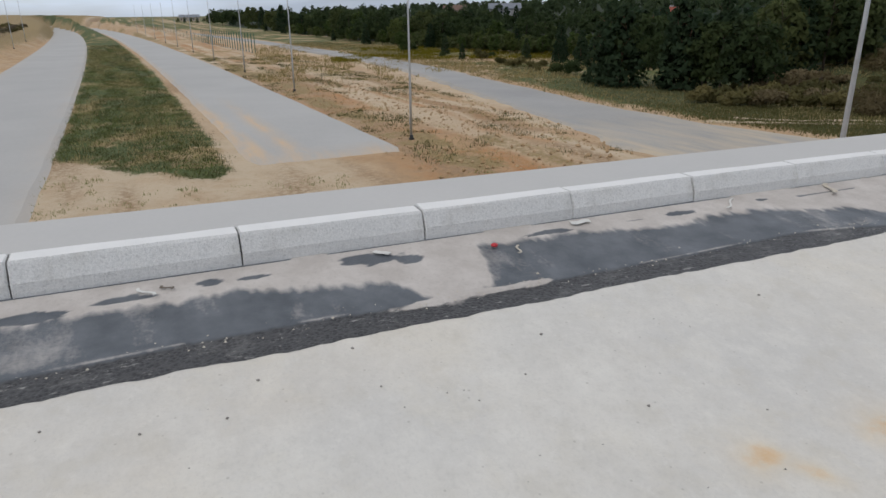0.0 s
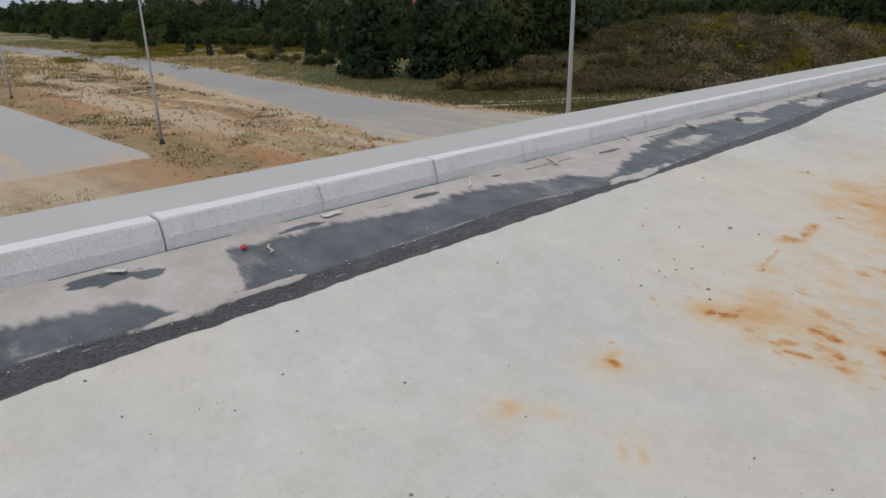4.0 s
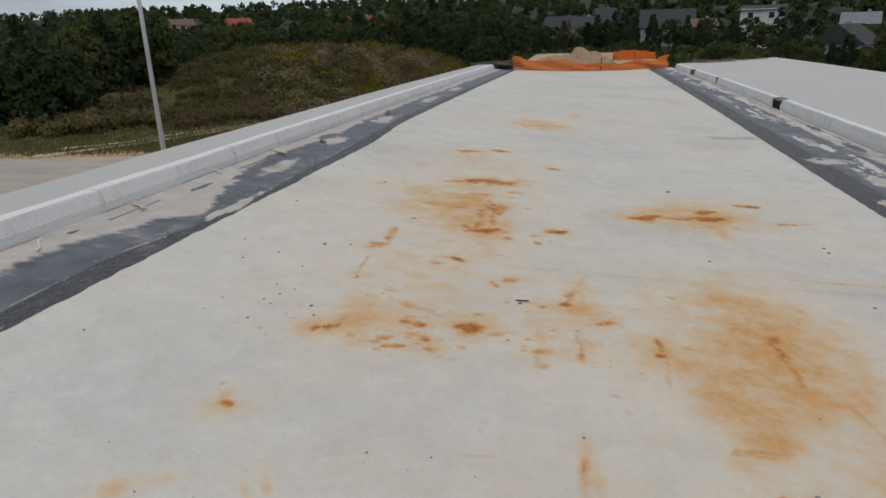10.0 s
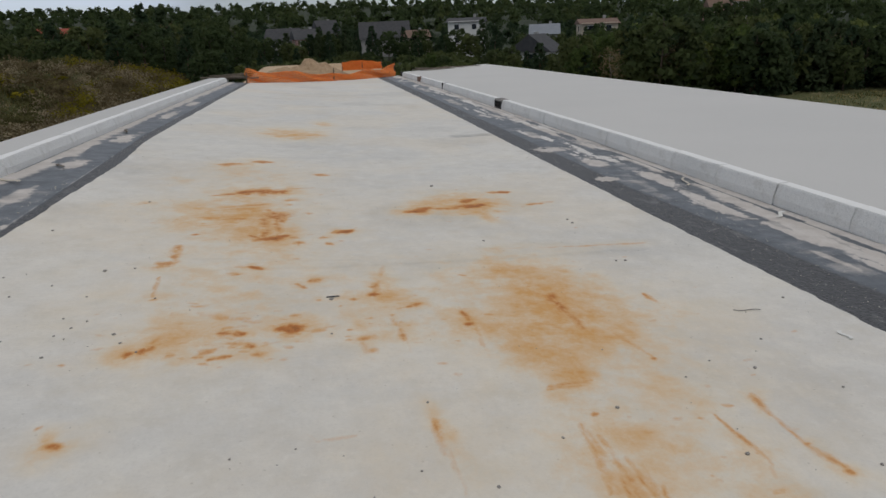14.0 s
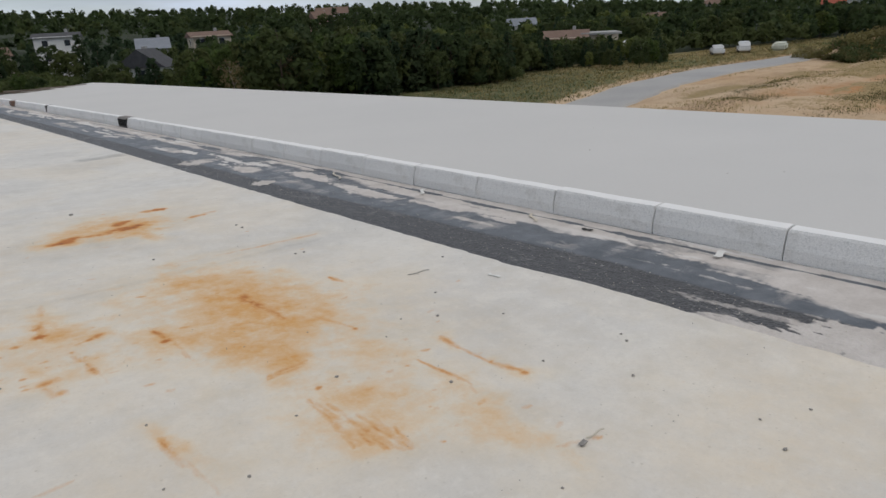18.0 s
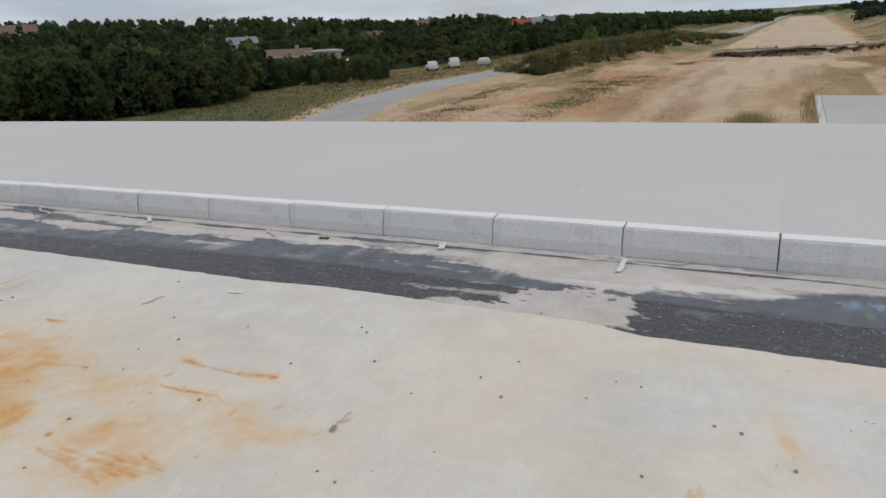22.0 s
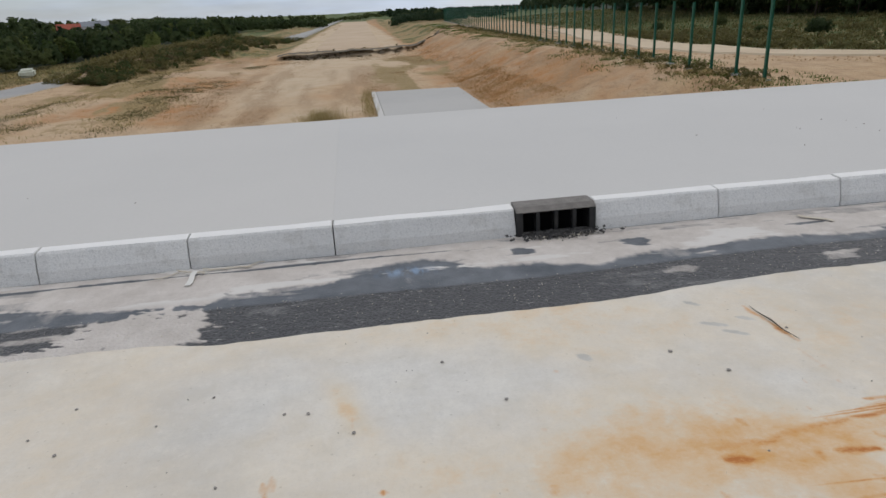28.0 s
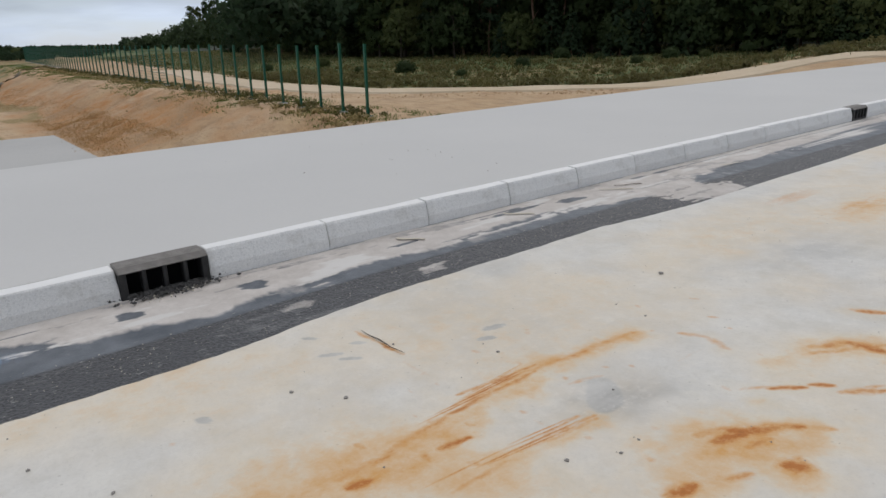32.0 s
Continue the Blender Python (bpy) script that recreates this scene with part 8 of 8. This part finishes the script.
strip(3.40, -4.83, 0.36, 0.04, 40, M_PALE_WOOD, "wood_stick", "pale flat stick in the gutter dust", 0.01)
strip(3.38, -6.23, 0.45, 0.03, 45, M_PALE_WOOD, "wood_stick", "pale flat stick in the gutter dust", 0.012)
strip(3.42, -6.48, 0.4, 0.025, 60, M_TIMBER, "wood_stick", "dark thin stick in the gutter", 0.012)
strip(3.22, -8.23, 0.5, 0.03, 75, M_PALE_WOOD, "wood_stick", "pale flat stick in the gutter dust", 0.012)
strip(3.48, 3.29, 0.10, 0.05, 70, M_IRON, "metal_scrap", "small dark metal scrap in the gutter", 0.012)
strip(-3.56, 0.14, 0.16, 0.022, 20, M_PAPER, "plastic_strip", "white curled plastic strip in the gutter", 0.02, 0.02)
strip(-3.58, 0.23, 0.08, 0.02, 20, M_TIMBER, "wood_chip", "small brown wood chip in the gutter", 0.012)
strip(-3.62, 1.30, 0.12, 0.05, 40, M_PAPER, "plastic_sheet", "clear thin plastic sheet lying in the gutter", 0.006, 0.004)
strip(-3.42, 2.03, 0.16, 0.016, 140, M_PALE_WOOD, "wood_stick", "thin pale stick in the gutter", 0.01)
strip(-3.59, 3.80, 0.34, 0.018, 120, M_PAPER, "plastic_strip", "thin white strip in the gutter", 0.01)
strip(-3.59, 4.80, 0.34, 0.045, 130, M_PALE_WOOD, "plastic_strip", "pale curled strip beside the kerb", 0.02, 0.03)
strip(-3.63, 2.59, 0.16, 0.08, 70, M_PAPER, "plastic_sheet", "clear crumpled plastic at the kerb's foot", 0.015, 0.02)
strip(-3.68, 6.12, 0.26, 0.04, 120, M_PAPER, "plastic_strip", "pale crumpled strip at the kerb", 0.02, 0.03)
strip(-3.58, 7.28, 0.42, 0.05, 130, M_PALE_WOOD, "plastic_strip", "pale curled strip in the gutter", 0.02, 0.04)
strip(-3.42, 8.17, 0.28, 0.045, 110, M_TIMBER, "wood_chip", "dark splinter of wood in the gutter", 0.02, 0.03)
strip(-3.51, 11.27, 0.5, 0.05, 95, M_TIMBER, "wood_chip", "dark splinter of wood in the gutter", 0.02, 0.03)
strip(2.21, 3.09, 0.12, 0.03, 70, M_PAPER, "plastic_scrap", "small white plastic scrap on the deck", 0.008)
strip(1.90, 3.52, 0.2, 0.008, -20, M_STONE, "wire_scrap", "thin bent grey wire on the deck", 0.006, 0.015)
strip(1.13, 1.46, 0.12, 0.009, -15, M_PALE_WOOD, "wood_stick", "small grey stick on the deck", 0.012, 0.01)
strip(1.04, 1.45, 0.05, 0.03, 10, M_STONE, "stone_chip", "small grey stone chip on the deck", 0.014, 0.0)
strip(-0.55, 4.08, 0.10, 0.018, 0, M_CRUMB, "wood_chip", "small black chip on the deck", 0.008, 0.0)
bm = bmesh.new()
bmesh.ops.create_uvsphere(bm, u_segments=12, v_segments=8, radius=0.02)
cap = new("bottle_cap", mesh_of("bottle_cap", bm, M_RED, True))
cap.matrix_basis = pose(-3.50, 1.92, float(deck(-3.50, 1.92)) + 0.012) @ Matrix.Diagonal((1, 1, 0.6, 1))
tagged(cap, "small red plastic cap on the gutter", "cap")


# ---- the closed bridge end ----
def net_fence(name, label, at, tall, seed, sag=0.10, wave=1.0):
    """A sagging plastic net hung on short posts, as a lattice of strands."""
    r = random.Random(seed)
    t = thing(name, label, "safety net")
    n, rows = 120, 9
    verts = []
    for j in range(rows):
        for k in range(n + 1):
            u = k / n
            x, y, z = at(u)
            hang = sag * (0.5 - 0.5 * math.cos(u * math.tau * 4)) * (j / (rows - 1))
            verts.append((x + wave * 0.05 * math.sin(u * 31 + j), y + wave * 0.08 * math.sin(u * 23 + j * 0.7), z + tall(u) * j / (rows - 1) - hang))
    faces = [(j * (n + 1) + k, j * (n + 1) + k + 1, (j + 1) * (n + 1) + k + 1, (j + 1) * (n + 1) + k) for j in range(rows - 1) for k in range(n)]
    ob = part("net", quick_mesh("net", verts, faces, M_NET), t, "orange plastic safety net")
    wire = ob.modifiers.new("strands", 'WIREFRAME')
    wire.thickness, wire.use_replace, wire.use_even_offset = 0.045, True, False
    stake = box_mesh("stake", (0.04, 0.04, 0.6), M_TIMBER, 0.005, (0, 0, 0.25))
    for u in (0.0, 0.5, 1.0):
        x, y, z = at(u)
        part("stake", stake, t, m=pose(x, y, z, 0, r.uniform(-6, 6), r.uniform(0, 60)))
    return t


def across(u):
    x = -3.15 + 6.6 * u
    y = end_line(x) - 0.15
    return x, y, float(deck(x, y))


net_fence("safety_net", "sagging orange plastic safety net closing the bridge end", across, lambda u: 0.40 + 0.06 * math.sin(u * 9) + 0.22 * max(0, u - 0.88) * 8 + 0.2 * max(0, 0.06 - u) * 10, 5)
net_fence("safety_net", "second orange safety net beside the sand heap", lambda u: (1.0 + 2.6 * u, 45 + 0.4 * u, float(terrain(2.5, 45.0)) + 0.3), lambda u: 0.5 + 0.1 * math.sin(u * 4), 6, 0.03, 0.3)
bm = bmesh.new()
bmesh.ops.create_grid(bm, x_segments=60, y_segments=60, size=1.0)
for v in bm.verts:
    q = math.hypot(v.co.x, v.co.y)
    v.co = Vector((v.co.x * 3.2, v.co.y * 2.6, 1.3 * max(0.0, 1 - q) ** 0.8 * (0.75 + 0.4 * noise.noise(v.co * 2.2) + 0.28 * noise.noise(v.co * 5.0) + 0.10 * noise.noise(v.co * 13.0)) + 0.35 * max(0, 1 - math.hypot(v.co.x - 0.45, v.co.y + 0.2) * 2.2) - 0.1))
heap = new("sand_mound", mesh_of("sand_mound", bm, M_SPOIL, True))
heap.matrix_basis = pose(-1.5, 46, float(terrain(-1.5, 46.0)))
tagged(heap, "piled brownish sand and soil behind the bridge end", "sand pile")


def boards(name, label, x, y, z, n, length, turn, seed):
    r = random.Random(seed)
    t = thing(name, label, "boards", m=pose(x, y, z, 0, 0, turn))
    for k in range(n):
        L = length * r.uniform(0.6, 1.0)
        part("board", box_mesh("board", (L, 0.12, 0.035), M_TIMBER, 0.004), t, m=pose(r.uniform(-0.3, 0.3), r.uniform(-0.4, 0.4), 0.03 + 0.037 * k, r.uniform(-4, 4), r.uniform(-3, 3), r.uniform(-14, 14)))
    return t


boards("timber_boards", "loose dark timber boards at the kerb's end", -3.75, 26.9, float(deck(-3.75, 26.9)) + 0.02, 6, 1.8, 20, 1)
boards("timber_boards", "dark timber planks at the end of the footway", 5.6, 36.3, float(deck(XR, 36.3)) + KERB_H, 4, 2.6, 10, 2)
boards("timber_boards", "dark timber planks at the end of the footway", 7.2, 37.2, float(deck(XR, 37.2)) + KERB_H, 3, 2.2, -5, 3)
part("brick", box_mesh("brick", (0.2, 0.5, 0.18), M_ROOF_BROWN, 0.01, (XR + 0.02, 29.4, float(deck(XR, 29.4)) + 0.12)), kerb_right, "brownish repaired piece in the kerb")
part("joint", box_mesh("joint", (0.2, 0.1, 0.2), M_IRON, 0.005, (XR + 0.085, 23.95, float(deck(XR, 23.95)) + 0.115)), kerb_right, "dark open joint between the stones")
part("end_block", box_mesh("end_block", (0.2, 0.25, 0.22), M_IRON, 0.005, (XR + 0.085, 36.0, float(deck(XR, 36.0)) + 0.10)), kerb_right, "dark block ending the kerb")


# ---- village houses in the north and east ----
def house(az, dist, top, w, d, h, roof_h, turn, wall, roof, label, storeys=2, flat=False, chimney=True):
    x, y = polar(az, dist)
    z = 1.55 + dist * math.tan(radians(top)) - h - roof_h
    t = thing("house", label, "house", "village houses", pose(x, y, z, 0, 0, az + turn))
    part("wall", box_mesh("wall", (w, d, h + 5), wall, 0.03, (0, 0, h / 2 - 2.5)), t)
    bm = bmesh.new()
    e = 0.5
    if flat:
        box(bm, -w / 2 - e, w / 2 + e, -d / 2 - e, d / 2 + e, h, h + roof_h, 0.05)
    else:
        vs = [bm.verts.new(c3) for c3 in ((-w / 2 - e, -d / 2 - e, h - 0.25), (w / 2 + e, -d / 2 - e, h - 0.25), (w / 2 + e, d / 2 + e, h - 0.25), (-w / 2 - e, d / 2 + e, h - 0.25), (-w / 2 - e, 0, h + roof_h), (w / 2 + e, 0, h + roof_h))]
        for f in ((0, 1, 5, 4), (2, 3, 4, 5), (0, 4, 3), (1, 2, 5), (0, 3, 2, 1)):
            bm.faces.new([vs[i] for i in f])
    rf = part("roof", mesh_of("roof", bm, roof), t)
    if chimney and not flat:
        part("chimney", box_mesh("chimney", (0.6, 0.6, 1.8), M_WALL_GREY, 0.02, (w * 0.22, 0.6, h + roof_h * 0.75)), rf)
    for q in (-0.6, -0.32, -0.05, 0.22, 0.5):
        kind = (BROAD[:2] + PINE)[rng.integers(4)]
        dd, da = dist * rng.uniform(0.84, 0.94), math.degrees(q * (w + 3) / dist)
        px, py = polar(az + da, dd)
        tall = 1.55 + dd * math.tan(radians(top - 0.45 * 150 / dist)) - rng.uniform(-0.2, 1.6) - float(terrain(px, py))
        if tall > 2.0:
            plant(kind, px, py, tall / 8.6, group="trees before the houses")
    n = max(2, int(w / 3.2))
    for s in range(storeys):
        for k in range(n):
            cx = (k + 0.5) / n * w - w / 2
            cz = h * (s + 0.55) / storeys
            win = part("window", box_mesh("window", (1.35, 0.08, 1.45), M_WALL_WHITE, 0.01, (cx, -d / 2 - 0.03, cz)), t)
            part("pane", box_mesh("pane", (1.1, 0.06, 1.2), M_PANE, 0, (cx, -d / 2 - 0.06, cz)), win)
    for s in range(storeys):
        win = part("window", box_mesh("window", (0.08, 1.3, 1.4), M_WALL_WHITE, 0.01, (-w / 2 - 0.03, 0, h * (s + 0.55) / storeys)), t)
        part("pane", box_mesh("pane", (0.06, 1.05, 1.15), M_PANE, 0, (-w / 2 - 0.06, 0, h * (s + 0.55) / storeys)), win)
    return t


house(0.9, 165, 0.1, 5.5, 8, 5.5, 2.0, 8, M_WALL_PINK, M_ROOF_DARK, "pink rendered house with a dark roof among trees")
house(2.6, 190, 0.2, 8, 8, 5.0, 3.0, -12, M_WALL_GREY, M_ROOF_DARK, "grey house with a dark pitched roof among trees")
house(-0.7, 170, 0.7, 4.5, 7, 6.5, 3.0, 20, M_WALL_GREY, M_ROOF_DARK, "grey house with a steep dark roof among trees")
house(-5.4, 195, 0.45, 13, 10, 4.5, 4.2, 2, M_WALL_GREY, M_ROOF_DARK, "large building with a broad dark roof among trees")
house(-7.9, 185, -0.3, 6, 7, 5.0, 1.6, 10, M_WALL_BEIGE, M_ROOF_BROWN, "small beige house with a brown roof among trees")
house(-12.1, 175, 0.5, 8.5, 8, 6.0, 0.8, -6, M_WALL_WHITE, M_ROOF_DARK, "white modern house with a low dark roof among trees")
house(-17.6, 112, -0.95, 4.4, 7, 5.2, 2.4, 62, M_WALL_WHITE, M_ROOF_DARK, "white gabled house with a dark roof among trees")
house(-18.3, 150, -0.2, 5.5, 7, 4.5, 1.8, 0, M_WALL_GREY, M_ROOF_GREY, "house with a plain grey roof among trees", 1)
house(-22.4, 165, 0.05, 8, 8, 5.4, 0.9, 10, M_WALL_BEIGE, M_ROOF_BROWN, "beige house with a brown roof among trees")
house(-32.2, 330, 1.35, 14, 9, 6.0, 2.6, 0, M_WALL_WHITE, M_ROOF_BROWN, "large pale house on the wooded hill")
house(-31.3, 300, 1.1, 8, 8, 5.0, 3.0, 20, M_WALL_PINK, M_ROOF_BROWN, "pinkish house on the wooded hill")
house(-47.3, 240, -0.25, 9, 8, 4.5, 2.2, 8, M_WALL_WHITE, M_ROOF_GREY, "pale house with a grey roof above the trees", 1)
house(-50.6, 128, -1.35, 8, 8, 3.6, 1.2, -4, M_WALL_BEIGE, M_ROOF_BROWN, "long low beige building with a brown roof", 1)
house(-53.3, 130, -1.6, 6, 8, 4.2, 0.4, 6, M_WALL_BEIGE, M_WALL_GREY, "low beige building with a flat roof", 1, True)
house(-55.6, 124, -2.35, 6.5, 6, 2.6, 0.8, 4, M_WALL_WHITE, M_WALL_WHITE, "white shed with a pale roof beside the trees", 1, False, False)
house(-57.6, 250, -0.35, 7, 8, 5.0, 2.5, 10, M_WALL_PINK, M_ROOF_BROWN, "pinkish house with a brown roof among trees")
house(-66.0, 380, 0.1, 9, 8, 5.0, 2.5, 0, M_WALL_WHITE, M_ROOF_GREY, "pale house far among trees", 1)
house(-69.8, 360, 0.0, 9, 8, 5.0, 2.5, 0, M_WALL_PINK, M_ROOF_RED, "pinkish house with a red roof far among trees")
house(-71.5, 380, 0.1, 12, 8, 4.0, 2.0, 0, M_WALL_WHITE, M_ROOF_GREY, "pale house far among trees", 1)
house(-62.0, 400, 0.35, 10, 8, 4.0, 2.0, 0, M_WALL_WHITE, M_ROOF_BROWN, "pale house far among trees", 1)
house(47.2, 150, 0.25, 4.6, 6, 5.0, 2.4, 60, M_WALL_PINK, M_ROOF_RED, "pinkish house with a red roof behind the pines")
house(18.7, 240, 0.75, 10, 7, 4.0, 2.2, 15, M_WALL_BEIGE, M_ROOF_RED, "house with an orange roof behind the trees", 1)
house(28.2, 300, 0.85, 9, 7, 4.0, 2.2, 15, M_WALL_BEIGE, M_ROOF_RED, "house with an orange roof behind the trees", 1)
house(32.4, 300, 0.9, 9, 7, 4.0, 2.2, 15, M_WALL_BEIGE, M_ROOF_BROWN, "house with a brown roof behind the trees", 1)
house(60.0, 330, 0.7, 14, 8, 4.0, 2.2, 5, M_WALL_GREY, M_ROOF_GREY, "grey house behind the western wood", 1)
house(64.0, 340, 0.6, 10, 8, 4.0, 2.2, 5, M_WALL_BEIGE, M_ROOF_BROWN, "beige house behind the western wood", 1)
house(84.6, 640, 0.1, 16, 10, 3.6, 2.0, 0, M_WALL_BEIGE, M_ROOF_GREY, "low farm building far across the fields", 1)
ribbon("road_village", np.linspace(-27, -4, 20), lambda x: np.interp(x, [-27, -4], [250, 92]), 2.4, 2.4, 0.25, M_ROAD_OLD, "grey village road beyond the bridge end", drape=terrain)


# ---- vehicles parked beside the service road ----
def van(x, y, turn, tall, label):
    t = thing("parked_van" if tall else "parked_car", label, "vehicle", m=pose(x, y, float(terrain(x, y)) + 0.05, 0, 0, turn))
    L, W = 4.6, 1.8
    bm = bmesh.new()
    box(bm, -L / 2, L / 2, -W / 2, W / 2, 0.35, 0.95, 0.12, 2)
    part("body", mesh_of("body", bm, M_WHITE_PAINT), t)
    bm = bmesh.new()
    box(bm, -L / 2 + (0.1 if tall else 0.7), L / 2 - 1.0, -W / 2 + 0.06, W / 2 - 0.06, 0.92, 1.7 if tall else 1.48, 0.16, 2)
    for v in bm.verts:
        if v.co.z > 1.3:
            v.co.x = v.co.x * 0.86 - 0.1
    part("cabin", mesh_of("cabin", bm, M_WHITE_PAINT), t)
    for s in (-1, 1):
        part("window", box_mesh("window", (2.0, 0.02, 0.36), M_PANE, 0.005, (-0.2, s * (W / 2 - 0.055), 1.22)), t)
        for q in (-1.45, 1.45):
            bm = bmesh.new()
            tube(bm, [(q, s * (W / 2 - 0.2), 0.33), (q, s * (W / 2 + 0.01), 0.33)], [0.33, 0.33], 14)
            wheel = part("wheel", mesh_of("wheel", bm, M_TYRE, False), t)
            bm = bmesh.new()
            tube(bm, [(q, s * (W / 2 - 0.02), 0.33), (q, s * (W / 2 + 0.02), 0.33)], [0.19, 0.18], 12)
            part("rim", mesh_of("rim", bm, M_STEEL), wheel)
    return t


van(104.5, 55.0, 34, False, "white car parked on the grass before the wood")
van(109.5, 53.2, 30, True, "white van parked on the grass before the wood")
bm = bmesh.new()
box(bm, -2.6, 2.6, -1.1, 1.1, 0, 1.1, 0.3, 3)
for v in bm.verts:
    v.co += Vector((0, 0, 0.15 * noise.noise(v.co * 1.3)))
tarp = new("covered_stack", mesh_of("covered_stack", bm, M_TARP))
tarp.matrix_basis = pose(116.5, 50.5, float(terrain(116.5, 50.5)), 0, 0, 20)
tagged(tarp, "stack covered by a pale tarpaulin on the grass", "covered stack")
